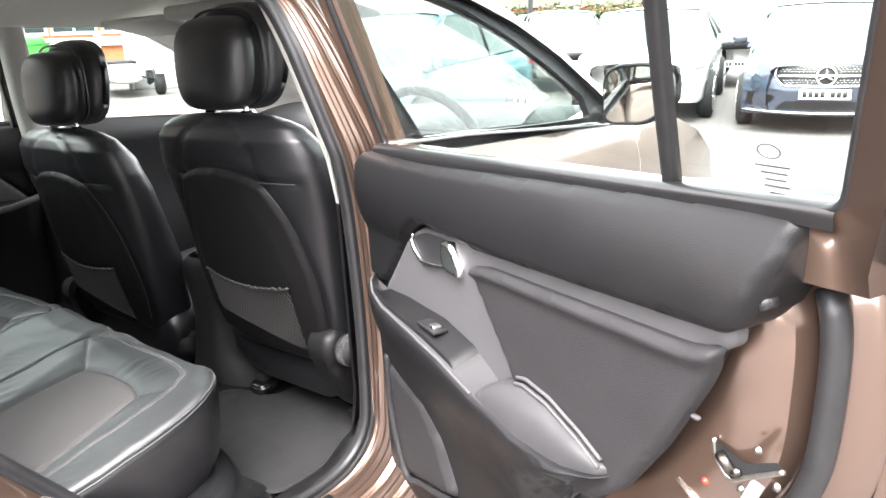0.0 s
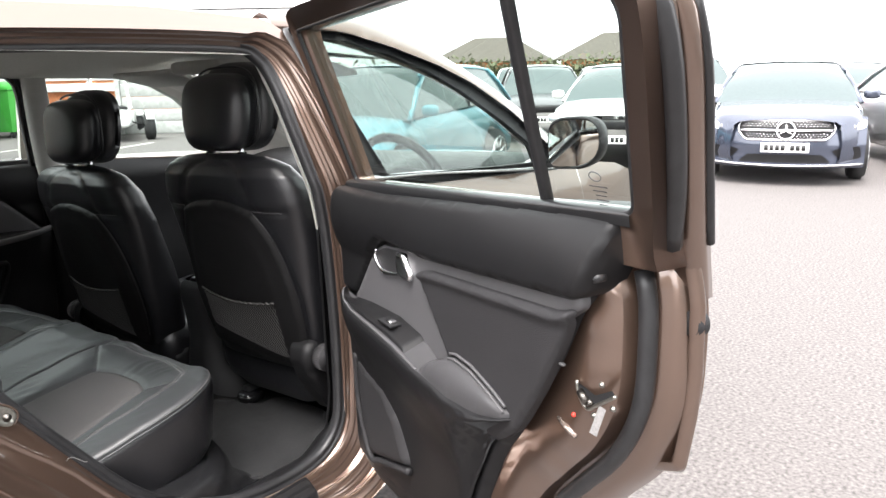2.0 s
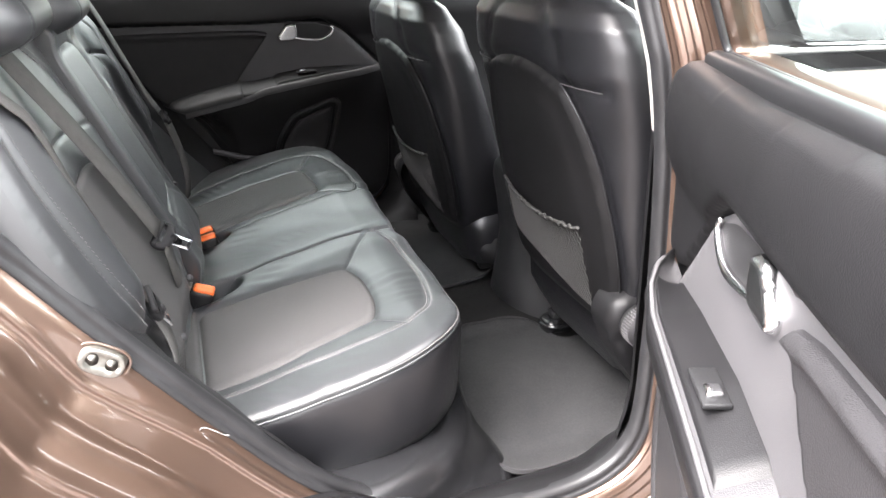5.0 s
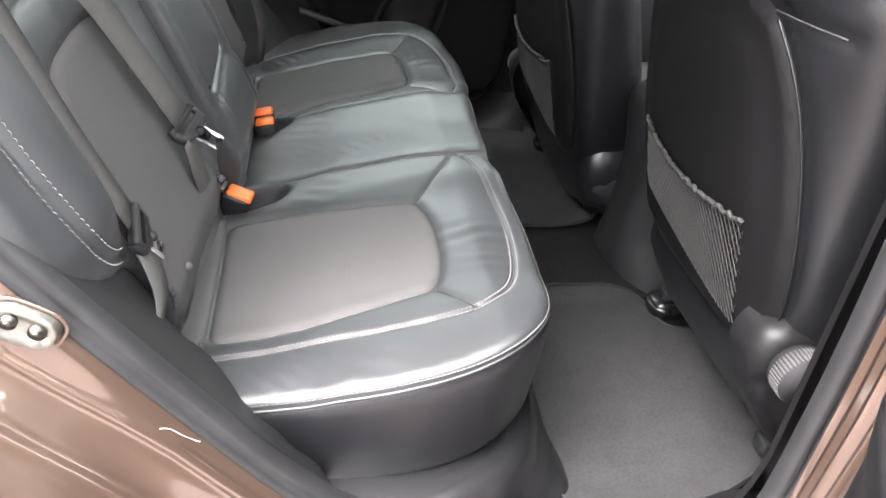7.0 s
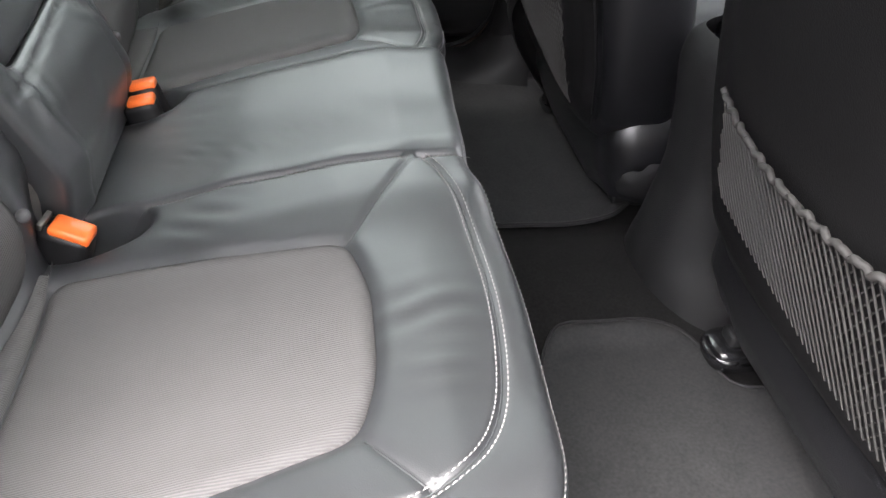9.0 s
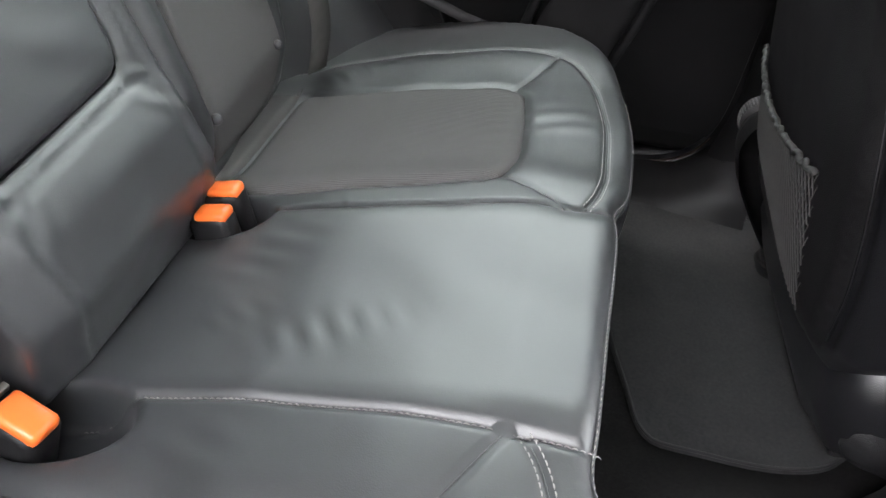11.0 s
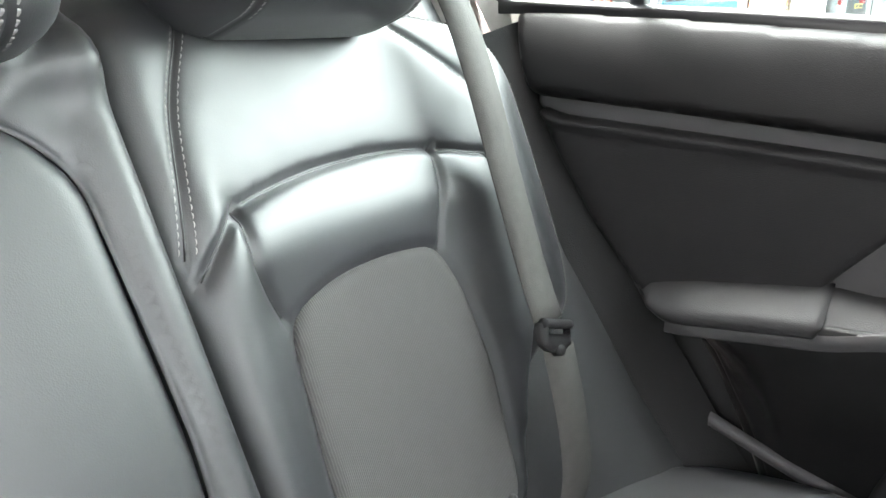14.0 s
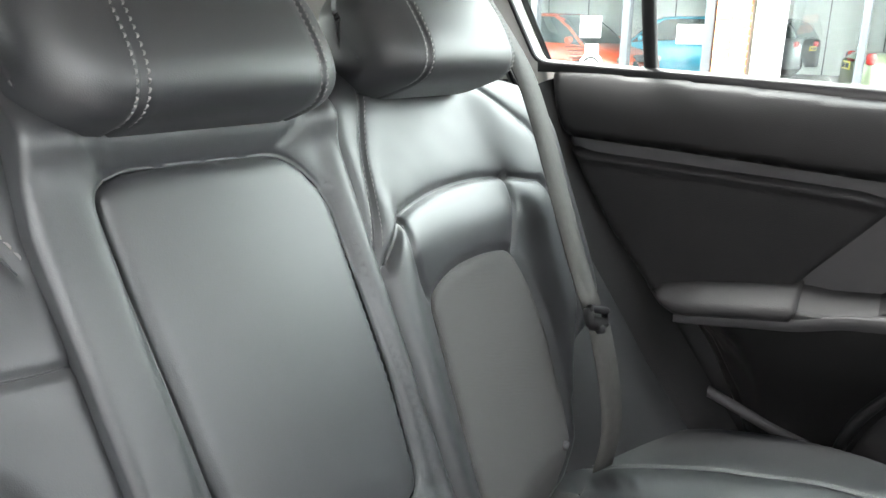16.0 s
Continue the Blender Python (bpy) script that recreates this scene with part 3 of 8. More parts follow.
# load bay behind the bench, tailgate with rear window
for sg in (-1, 1):
    rows = []
    for z in np.linspace(0.62, 1.43, 18):
        y = float(np.interp(z, [0.6, 1.15, 1.43], [0.72, 0.70, 0.60]))
        rows.append([(x, sg * (y - 0.04 * float(np.exp(-((x + 0.42) / 0.10) ** 2))), z) for x in np.linspace(-1.12, float(np.interp(z, [0.62, 1.0, 1.13, 1.25, 1.33, 1.43], [-0.20, -0.21, -0.290, -0.335, -0.350, -0.32])), 18)])
    part("quarter_trim", grid(rows[:12]), TRIM, car, "charcoal load bay side trim")
    part("rear_pillar_trim", grid(rows[11:]), PILLARTRIM, car, "pale grey rear pillar trim")
    part("tailgate_seal", tube([(-1.13, sg * float(np.interp(z, [0.6, 1.15, 1.43], [0.72, 0.69, 0.59])), z) for z in np.linspace(0.75, 1.42, 24)], 0.028, 10), RUBBER, car, "black rubber seal of the tailgate opening")
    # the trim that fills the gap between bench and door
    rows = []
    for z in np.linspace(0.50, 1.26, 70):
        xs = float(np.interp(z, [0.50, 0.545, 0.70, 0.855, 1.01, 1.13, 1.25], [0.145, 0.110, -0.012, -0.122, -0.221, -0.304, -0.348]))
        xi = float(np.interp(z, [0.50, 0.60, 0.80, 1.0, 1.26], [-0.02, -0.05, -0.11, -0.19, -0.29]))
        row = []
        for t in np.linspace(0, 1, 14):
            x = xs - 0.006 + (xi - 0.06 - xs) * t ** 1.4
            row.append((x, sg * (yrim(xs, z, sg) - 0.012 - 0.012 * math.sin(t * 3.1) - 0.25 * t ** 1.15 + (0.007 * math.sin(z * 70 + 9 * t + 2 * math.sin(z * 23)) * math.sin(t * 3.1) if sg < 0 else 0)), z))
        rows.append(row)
    # same trim on both sides; the near side's shade is put in as black plastic
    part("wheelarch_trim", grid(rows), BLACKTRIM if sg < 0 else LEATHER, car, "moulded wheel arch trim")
part("load_floor", box(-0.80, 0, 0.70, 1.05, 1.36, 0.04, 0.01), CARPET, car, "black carpeted load floor")
part("load_cover", box(-0.78, 0, 1.085, 0.80, 1.32, 0.02, 0.006), TRIMDARK, car, "black load cover")
tg = lambda a, b, h: (-1.28 - 0.22 * (1.0 - (b - 0.65) / 0.8) - h, a, b)
tgo = rounded([(-0.70, 0.65), (0.70, 0.65), (0.72, 1.05), (0.64, 1.46), (-0.64, 1.46), (-0.72, 1.05)], 0.05)
tgh = rounded([(-0.66, 1.10), (0.66, 1.10), (0.60, 1.41), (-0.60, 1.41)], 0.05)
part("tailgate_inner", sheet(poly(tgo, 0.05), 0.1, 0.0, tg, holes=[poly(tgh, 0.05)], wall=((0, 0.04),)), TRIM, car, "charcoal tailgate lining")
part("tailgate_skin", sheet(poly(tgo, 0.05), 0.1, 0.07, tg, holes=[poly(tgh, 0.05)]), PAINT, car, "brown tailgate skin")
part("rear_window", sheet(poly(tgh, 0.05), 0.3, 0.03, tg), PRIVACY, car, "dark tinted rear window")
part("rear_window_seal", tube([tg(a, b, -0.004) for a, b in poly(tgh, 0.03)], 0.010, 8, True), RUBBER, car)

# ---- doors ----
def door_outline():
    return poly(rounded([(0.0, 0.44), (-0.015, 0.70), (-0.01, 1.0), (0.01, 1.105), (0.30, 1.118), (0.62, 1.135), (0.945, 1.155), (0.974, 1.13), (0.982, 1.05), (0.974, 0.95), (0.966, 0.89), (0.947, 0.806),
                   (0.896, 0.785), (0.850, 0.760), (0.80, 0.716), (0.74, 0.64), (0.66, 0.50), (0.60, 0.43), (0.3, 0.40), (0.06, 0.405)], 0.010), 0.015)


PAD = [(0.0, 1.118), (0.0, 0.875), (0.055, 0.872), (0.090, 0.886), (0.205, 1.000), (0.27, 1.035), (0.45, 1.028), (0.890, 1.054), (0.907, 1.09), (0.934, 1.165), (0.87, 1.167), (0.50, 1.138), (0.25, 1.122)]


def rear_door(name, label, M, sg, opened):
    """A rear door in its own frame: s back from the hinge, w inwards, z up; M sets it in the car, sg mirrors it."""
    d = thing(name, label, "car door", "rear doors", base=(0, 0, 0), m=CAR @ M)

    def reach(s):
        return s if opened else s + 0.045 * float(smooth(0.60, 0.98, s))

    def f(s, z, w):
        return (reach(s), sg * w, z)

    def skinw(z):
        return float(np.interp(z, [0.40, 0.55, 0.75, 0.95, 1.08, 1.17], [-0.085, -0.09, -0.10, -0.095, -0.085, -0.07]))
    shell = PAINT if opened else BLACKTRIM
    out = door_outline()
    part("outer_skin", sheet(out, 0.04, lambda P: np.array([skinw(z) for z in P[:, 1]]), f, wall=((0.004, -0.006), (0.0, -0.014), (-0.012, -0.016))), PAINT, d, "brown metallic outer door skin")
    # stepped inner shell with the rubber seal round it
    inner = spline([(0.03, 0.47), (0.02, 0.60), (0.02, 0.75), (0.02, 0.90), (0.022, 0.99), (0.045, 1.035), (0.12, 1.042), (0.3, 1.048), (0.5, 1.058), (0.7, 1.068), (0.84, 1.082), (0.888, 1.088), (0.902, 1.06), (0.905, 1.0), (0.895, 0.905), (0.852, 0.822), (0.788, 0.752), (0.722, 0.68), (0.645, 0.57), (0.58, 0.47), (0.3, 0.44)], 0.015, True)
    part("inner_shell", sheet(inner, 0.03, lambda P: 0.004 - roll_edge(dist(P, inner, True), 0.025), f, wall=((0.006, 0.025), (0.010, 0.036), (0.045, 0.040), (0.060, 0.060), (0.064, 0.085))), shell, d, "painted inner door shell")
    grow = []
    for i, p in enumerate(inner):
        t = inner[(i + 1) % len(inner)] - inner[i - 1]
        grow.append(p + np.array([t[1], -t[0]]) / np.hypot(*t) * -0.024)
    area = np.sum(inner[:, 0] * np.roll(inner[:, 1], -1) - np.roll(inner[:, 0], -1) * inner[:, 1])
    if area > 0:
        grow = [2 * p - g for p, g in zip(inner, grow)]
    low = [(s, sg * -0.042, z) for s, z in grow if z < 0.98 or (s > 0.90 and z < 1.10)]
    k = max(range(len(low)), key=lambda i: (Vector(low[i]) - Vector(low[i - 1])).length)
    low = low[k:] + low[:k]
    part("door_seal", tube(low, 0.013, 10), RUBBER, d, "black rubber seal round the door")

    # window frame, leaning in with height
    def g(s, z, w):
        return (reach(s), sg * (w + 0.42 * (z - 1.16) - 0.01), z)
    fo = spline([(-0.005, 1.10), (0.02, 1.20), (0.055, 1.34), (0.085, 1.455), (0.12, 1.487), (0.30, 1.492), (0.62, 1.497), (0.90, 1.487), (1.02, 1.468), (1.060, 1.43), (1.058, 1.37), (1.009, 1.22), (0.972, 1.12)], 0.015)
    fo = np.vstack([fo, poly([(0.97, 1.10), (0.0, 1.06)], 0.03, False)])
    wi = rounded([(-0.0 + 0.035, 1.128), (0.075, 1.28), (0.115, 1.452), (0.60, 1.460), (0.88, 1.452), (1.014, 1.434), (1.038, 1.395), (0.960, 1.172)], 0.018)
    part("window_frame", sheet(fo, 0.05, 0.02, g, holes=[poly(wi, 0.02)], wall=((0.0, 0.05),)), PAINT if opened else PILLARTRIM, d, "window frame")
    part("window_rubber", tube([g(s, z, 0.016) for s, z in poly(wi, 0.02)], 0.0045, 8, True), RUBBER, d)
    rear = [(0.985, 1.13), (1.025, 1.22), (1.064, 1.34), (1.068, 1.41), (1.03, 1.45)]
    part("frame_seal", tube([g(s - 0.013, z, -0.014) for s, z in spline(rear, 0.02)], 0.012, 8), RUBBER, d)
    part("frame_edge", grid([[g(s + a, z, w) for a, w in ((-0.045, -0.026), (-0.031, -0.028), (-0.010, -0.029), (0.0, -0.031), (0.005, -0.036), (0.006, -0.048), (0.002, -0.062), (-0.03, -0.068))] for s, z in spline([(0.962, 1.05), (0.985, 1.13), (1.014, 1.22), (1.052, 1.34), (1.06, 1.41), (1.03, 1.455)], 0.02)]), shell, d, "outer edge of the window frame")
    part("frame_gloss_strip", tube([g(s + 0.003, z, -0.060) for s, z in spline([(0.985, 1.13), (1.014, 1.22), (1.052, 1.34), (1.06, 1.41)], 0.02)], 0.006, 8), RUBBER, d, "black strip on the frame's rear edge")
    part("window_divider", grid([[g(s + a, z, w) for a, w in ((-0.009, 0.000), (-0.0088, 0.009), (-0.007, 0.0115), (-0.002, 0.0125), (0.003, 0.0125), (0.0075, 0.0115), (0.009, 0.009), (0.009, 0.000))] for s, z in spline([(0.760, 1.13), (0.792, 1.25), (0.826, 1.37), (0.852, 1.455)] if opened else [(0.784, 1.13), (0.784, 1.25), (0.782, 1.37), (0.780, 1.455)], 0.02)]), RUBBER, d, "black upright bar in the window")
    gl = rounded([(0.02, 1.11), (0.07, 1.28), (0.11, 1.46), (0.835, 1.45), (0.80, 1.30), (0.76, 1.14)], 0.01)
    part("door_glass", sheet(poly(gl, 0.05), 0.5, 0.0, g), GLASS, d, "tinted drop glass")
    gq = rounded([(0.76, 1.14), (0.80, 1.30), (0.838, 1.46), (1.02, 1.440), (1.045, 1.395), (0.960, 1.15)], 0.01)
    quarter = part("quarter_light", sheet(poly(gq, 0.05), 0.5, 0.001, g), GLASS, d, "small fixed tinted pane")
    marks = [tube([g(0.895 + 0.011 * math.cos(t), 1.212 + 0.006 * math.sin(t), 0.006) for t in np.linspace(0, 2 * math.pi, 20)], 0.0007, 5)]
    for i, w in enumerate((0.034, 0.026, 0.020, 0.024, 0.018)):
        marks.append(sheet(rounded([(0.895 - w / 2, 1.198 - i * 0.006), (0.895 + w / 2, 1.198 - i * 0.006), (0.895 + w / 2, 1.1995 - i * 0.006), (0.895 - w / 2, 1.1995 - i * 0.006)], 0.0003), 0.1, 0.006, g))
    part("glass_mark", joined(*marks), TRIMGREY, d, "small grey printed mark on the pane")
    rows = []
    for s in np.linspace(0.03, 0.955, 30):
        zp, zt = float(np.interp(s, [0.02, 0.08, 0.25, 0.50, 0.88, 0.955], [1.112, 1.116, 1.124, 1.139, 1.164, 1.164])), float(np.interp(s, [0.035, 0.96], [1.128, 1.174]))
        rows.append([f(s, z, w) for w, z in ((0.015, zp - 0.008), (0.0165, zp + 0.001), (0.0165, zt - 0.003), (0.013, zt + 0.002), (0.004, zt + 0.004), (-0.004, zt + 0.003), (-0.005, zt - 0.02))])
    part("belt_strip", grid(rows), BELTRUBBER, d, "glossy black wiper strip under the glass")

    # upper pad
    pad = poly(rounded(PAD, 0.02), 0.012, True)

    def padh(P):
        z = P[:, 1]
        return 0.052 - 0.045 * (np.maximum(0, z - 1.055) / 0.115) ** 2 - 0.020 * np.minimum(1.0, np.maximum(0, 1.055 - z) / 0.08) ** 2 - roll_edge(dist(P, pad, True), 0.012)
    part("upper_pad", sheet(pad, 0.008, padh, f, wall=((0.001, 0.02), (0.001, 0.07))), TRIMDARK, d, "soft black grained upper door pad")
    # main card
    card = poly(rounded([(0.0, 0.97), (0.0, 0.60), (0.02, 0.45), (0.10, 0.425), (0.45, 0.43), (0.535, 0.47), (0.60, 0.62), (0.66, 0.735), (0.735, 0.825), (0.815, 0.945), (0.865, 1.035), (0.885, 1.062), (0.6, 1.05), (0.25, 1.035), (0.03, 0.975)], 0.03), 0.012)
    part("door_card", sheet(card, 0.010, lambda P: 0.022 - roll_edge(dist(P, card, True), 0.016), f, wall=((0.002, 0.02), (0.004, 0.05))), TRIMDARK, d, "black plastic door card")
    # grey handle panel
    hp = poly(rounded([(0.080, 0.868), (0.205, 0.995), (0.25, 1.019), (0.36, 1.028), (0.62, 1.046), (0.882, 1.060), (0.884, 1.041), (0.72, 0.93), (0.56, 0.82), (0.36, 0.80), (0.10, 0.82)], 0.016), 0.008, True)
    part("handle_panel", sheet(hp, 0.010, lambda P: 0.036 - roll_edge(dist(P, hp, True), 0.005), f, wall=((0.001, 0.006), (0.001, 0.016))), TRIMGREY, d, "grey plastic panel round the handle")
    ins = poly(rounded([(0.430, 1.001), (0.478, 1.012), (0.845, 1.030), (0.878, 1.039), (0.858, 0.992), (0.806, 0.902), (0.745, 0.818), (0.69, 0.775), (0.57, 0.79), (0.538, 0.872)], 0.012), 0.007, True)
    bead = np.array([(0.442, 0.997), (0.478, 1.003), (0.845, 1.021), (0.878, 1.031)])

    def insh(P):
        return 0.046 + 0.007 * np.exp(-(dist(P, bead) / 0.007) ** 2) - roll_edge(dist(P, ins, True), 0.006)
    part("insert", sheet(ins, 0.006, insh, f, wall=((0.001, 0.006), (0.001, 0.014))), TRIM, d, "charcoal insert panel with a raised upper bead")
    # handle: dark recess, thin chrome surround, broad chrome lever
    rc = poly(rounded([(0.232, 1.002), (0.28, 1.020), (0.352, 1.024), (0.345, 0.985), (0.32, 0.976), (0.268, 0.972)], 0.016), 0.006, True)
    part("handle_recess", sheet(rc, 0.01, 0.0375, f), BLACKTRIM, d, "black handle recess")
    part("handle_surround", tube([f(s, z, 0.040) for s, z in spline([(0.240, 1.009), (0.231, 0.999), (0.243, 0.982), (0.272, 0.970), (0.318, 0.974), (0.352, 0.981)], 0.004)], lambda t: 0.0028 + 0.0024 * math.sin(t * 3.0), 10), CHROME, d, "satin chrome surround of the handle recess")
    lv = poly(rounded([(0.344, 1.022), (0.374, 1.024), (0.405, 0.988), (0.398, 0.973), (0.352, 0.974), (0.341, 0.992)], 0.008), 0.004, True)
    part("handle_lever", sheet(lv, 0.004, lambda P: 0.047 - roll_edge(dist(P, lv, True), 0.006), f, wall=((0.0005, 0.004), (0.0, 0.012))), CHROME, d, "satin chrome pull lever")
    # arm rest: one sweeping form, its flat top carrying the switches, rising into the elbow pad
    def arm_at(s):
        zo = float(np.interp(s, [-0.01, 0.08, 0.17, 0.26, 0.395, 0.49, 0.59, 0.66, 0.71, 0.75], [0.892, 0.887, 0.874, 0.867, 0.856, 0.838, 0.826, 0.824, 0.829, 0.838]))
        zi = float(np.interp(s, [-0.01, 0.08, 0.13, 0.19, 0.33, 0.44, 0.49, 0.53, 0.575, 0.625, 0.685, 0.730, 0.75], [0.880, 0.870, 0.874, 0.880, 0.884, 0.868, 0.846, 0.872, 0.884, 0.880, 0.862, 0.843, 0.838]))
        zb = float(np.interp(s, [-0.01, 0.05, 0.50, 0.535, 0.59, 0.65, 0.71, 0.75], [0.50, 0.47, 0.48, 0.52, 0.645, 0.750, 0.812, 0.831]))
        wo = float(np.interp(s, [0.02, 0.045, 0.075, 0.12, 0.18, 0.40, 0.60, 0.68, 0.725, 0.752], [0.028, 0.046, 0.066, 0.082, 0.090, 0.092, 0.088, 0.078, 0.062, 0.024]))
        if not opened:
            zo = float(np.interp(s, [-0.01, 0.08, 0.17, 0.26, 0.395, 0.49, 0.533, 0.60, 0.70, 0.75], [0.892, 0.887, 0.874, 0.867, 0.852, 0.840, 0.836, 0.826, 0.806, 0.812]))
            zi = float(np.interp(s, [-0.01, 0.08, 0.13, 0.19, 0.33, 0.44, 0.49, 0.53, 0.60, 0.675, 0.765], [0.880, 0.870, 0.874, 0.880, 0.884, 0.872, 0.866, 0.868, 0.857, 0.845, 0.825]))
        return zo, zi, zb, wo

    def apron(zo, zb, wo):
        """Section of the armrest's front, falling away into the lower card."""
        H = zo - zb
        lo = min(0.032, wo * 0.9)
        line = spline([(wo - 0.008, zo), (wo - 0.002, zo - min(0.003, 0.06 * H)), (wo, zo - min(0.010, 0.15 * H))] + [(lo + (wo - lo) * q, zo - min(dz, k * H)) for q, dz, k in ((0.92, 0.045, 0.30), (0.55, 0.105, 0.50), (0.20, 0.165, 0.68), (0.05, 0.24, 0.84))] + [(lo, zb + 0.04 * H), (lo - 0.002, zb)], 0.008)
        return [tuple(line[int(round(i * (len(line) - 1) / 29))]) for i in range(30)]
    S = np.linspace(0.022, 0.744, 110)
    rows = []
    for s in S:
        zo, zi, zb, wo = arm_at(s)
        rows.append([f(s, z, w) for w, z in apron(zo, zb, wo)])
    part("armrest", grid(rows), TRIMDARK, d, "black armrest sweeping along the door")
    rows = []
    for s in np.linspace(0.03, 0.52 if opened else 0.536, 60):
        zo, zi, zb, wo = arm_at(s)
        rows.append([f(s, zi + (zo - zi) * t ** 2 - 0.004 * math.sin(t * 3.14), 0.030 + (wo - 0.037) * t) for t in np.linspace(0, 1, 10)])
    part("armrest_top", grid(rows), TRIMPAD, d, "grey top of the armrest")
    rows = []
    for s in np.linspace(0.484 if opened else 0.532, 0.751, 60):
        zo, zi, zb, wo = arm_at(s)
        if opened:
            e = float(smooth(0.484, 0.512, s))
            rows.append([f(s, zi + (zo - zi) * t + (0.013 * math.sin(t * 3.14) - 0.004) * e * float(smooth(0.751, 0.68, s)), 0.040 + (wo - 0.047) * t + 0.010 * math.sin(t * 3.14) * e * float(smooth(0.751, 0.695, s))) for t in np.linspace(-0.04, 1.04, 14)])
        else:
            e = float(smooth(0.532, 0.538, s)) * float(smooth(0.751, 0.70, s))
            rows.append([f(s, zi + (zo - zi) * t + dz * e, 0.040 + (wo - 0.040) * t + dw * e) for t, dz, dw in ((-0.1, 0.0, 0.0), (0.0, 0.004, 0.0), (0.3, 0.004, 0.0), (0.7, 0.005, 0.0), (0.92, 0.005, 0.0), (1.0, 0.003, 0.002), (1.0, -0.003, 0.005), (1.0, -0.010, 0.005), (1.0, -0.015, 0.001), (0.9, -0.016, 0.0))])
    part("armrest_pad", grid(rows), TRIMPAD, d, "soft grey elbow pad")
    if opened:
        for dw, dz in ((0.0, 0.004), (0.004, -0.004)):
            part("armrest_seam", tube([f(s, arm_at(s)[1] + dz, 0.049 + dw) for s in np.linspace(0.555, 0.725, 36)], 0.0026, 8), TRIMGREY, d)
        part("armrest_lip", tube([f(s, arm_at(s)[0] + 0.0005, arm_at(s)[3] - 0.007) for s in np.linspace(0.060, 0.488, 60)], 0.0028, 8), TRIMGREY, d)
    else:
        part("armrest_lip", grid([[f(s, arm_at(s)[0] + dz - 0.011 * float(smooth(0.46, 0.54, s)), arm_at(s)[3] + dw) for dz, dw in ((0.002, -0.010), (0.002, -0.002), (0.0, 0.001), (-0.016, 0.0015), (-0.019, -0.002), (-0.020, -0.012))] for s in np.linspace(0.060, 0.70, 70)]), TRIMGREY, d, "pale lip along the armrest")
        part("sill_seal", tube([f(s, z, -0.035) for s, z in spline([(0.05, 0.44), (0.09, 0.405), (0.16, 0.388), (0.36, 0.382), (0.52, 0.40), (0.60, 0.46)], 0.02)], 0.024, 10), RUBBER, d, "rubber seal between door and sill")
    rows = []
    for s in np.linspace(0.088, 0.440, 50):
        zo, zi, zb, wo = arm_at(s)
        e = 0.009 * float(smooth(0.088, 0.110, s) * (1 - smooth(0.418, 0.440, s))) - 0.003
        rows.append([f(s, zi + (zo - zi) * t ** 2 - 0.004 * math.sin(t * 3.14) + e * (1 if 0.02 < t < 0.9 else 0.2), 0.032 + (wo - 0.040) * t) for t in (0.0, 0.03, 0.1, 0.3, 0.5, 0.7, 0.84, 0.895, 0.91)])
    part("switch_panel", grid(rows), TRIMDARK, d, "charcoal window switch panel")
    zo, zi, zb, wo = arm_at(0.335)
    zc = zi + (zo - zi) * 0.22 + 0.0035
    part("switch_recess", box(0.332, sg * 0.061, zc, 0.060, 0.026, 0.006, 0.002), BLACKTRIM, d, "black switch recess")
    part("window_switch", box(0.343, sg * 0.061, zc + 0.004, 0.018, 0.016, 0.008, 0.003), CHROME, d, "small silver window switch")
    # pocket
    pk = poly(rounded([(0.258, 0.766), (0.314, 0.752), (0.372, 0.732), (0.404, 0.690), (0.424, 0.650), (0.436, 0.610), (0.445, 0.53), (0.325, 0.52), (0.298, 0.604), (0.274, 0.672)], 0.014), 0.01, True) if not opened else poly(rounded([(0.085, 0.728), (0.16, 0.722), (0.235, 0.702), (0.294, 0.655), (0.335, 0.575), (0.330, 0.560), (0.138, 0.506), (0.095, 0.60)], 0.010), 0.01, True)
    def apron_w(s, z):
        zo, zi, zb, wo = arm_at(s)
        L = np.array(apron(zo, zb, wo))
        return float(np.interp(-z, -L[:, 1], L[:, 0]))
    part("speaker_panel", sheet(pk, 0.012, lambda P: (0.048 if opened else np.array([apron_w(s, z) + 0.005 for s, z in P])) - roll_edge(dist(P, pk, True), 0.015) * (1.0 if opened else 0.3) + (0.0 if opened else 0.010) * np.exp(-(np.hypot(P[:, 0] - 0.365, P[:, 1] - 0.60) / 0.055) ** 4), f, wall=((0.001, 0.015), (0.001, 0.03))), TRIM, d, "grey curved panel in the lower door")
    if opened:
        part("speaker_trim", tube([f(s, z, 0.040) for s, z in spline([(0.078, 0.735), (0.076, 0.62), (0.125, 0.500), (0.20, 0.517), (0.34, 0.556)], 0.01)], 0.008, 8), TRIM, d)
    if not opened:
        part("pull_strip", grid([[f(s, z + dz, w) for dz, w in ((0.009, 0.036), (0.008, 0.044), (0.0, 0.046), (-0.008, 0.044), (-0.009, 0.036))] for s, z in spline([(0.462, 0.603), (0.55, 0.627), (0.645, 0.660)], 0.02)]), TRIMGREY, d, "grey strip in the lower door")
        # shadow round the speaker recess, drawn as a black tube
        part("recess_shadow_ring", tube([f(s, z, apron_w(s, z) + 0.001) for s, z in spline([(0.462, 0.51), (0.453, 0.60), (0.440, 0.655), (0.418, 0.702), (0.382, 0.748), (0.318, 0.770), (0.262, 0.786), (0.243, 0.775), (0.246, 0.735), (0.262, 0.668), (0.287, 0.600), (0.312, 0.52)], 0.01)], 0.009, 8), BLACKTRIM, d, "black ring drawn as the shadow round the speaker recess")
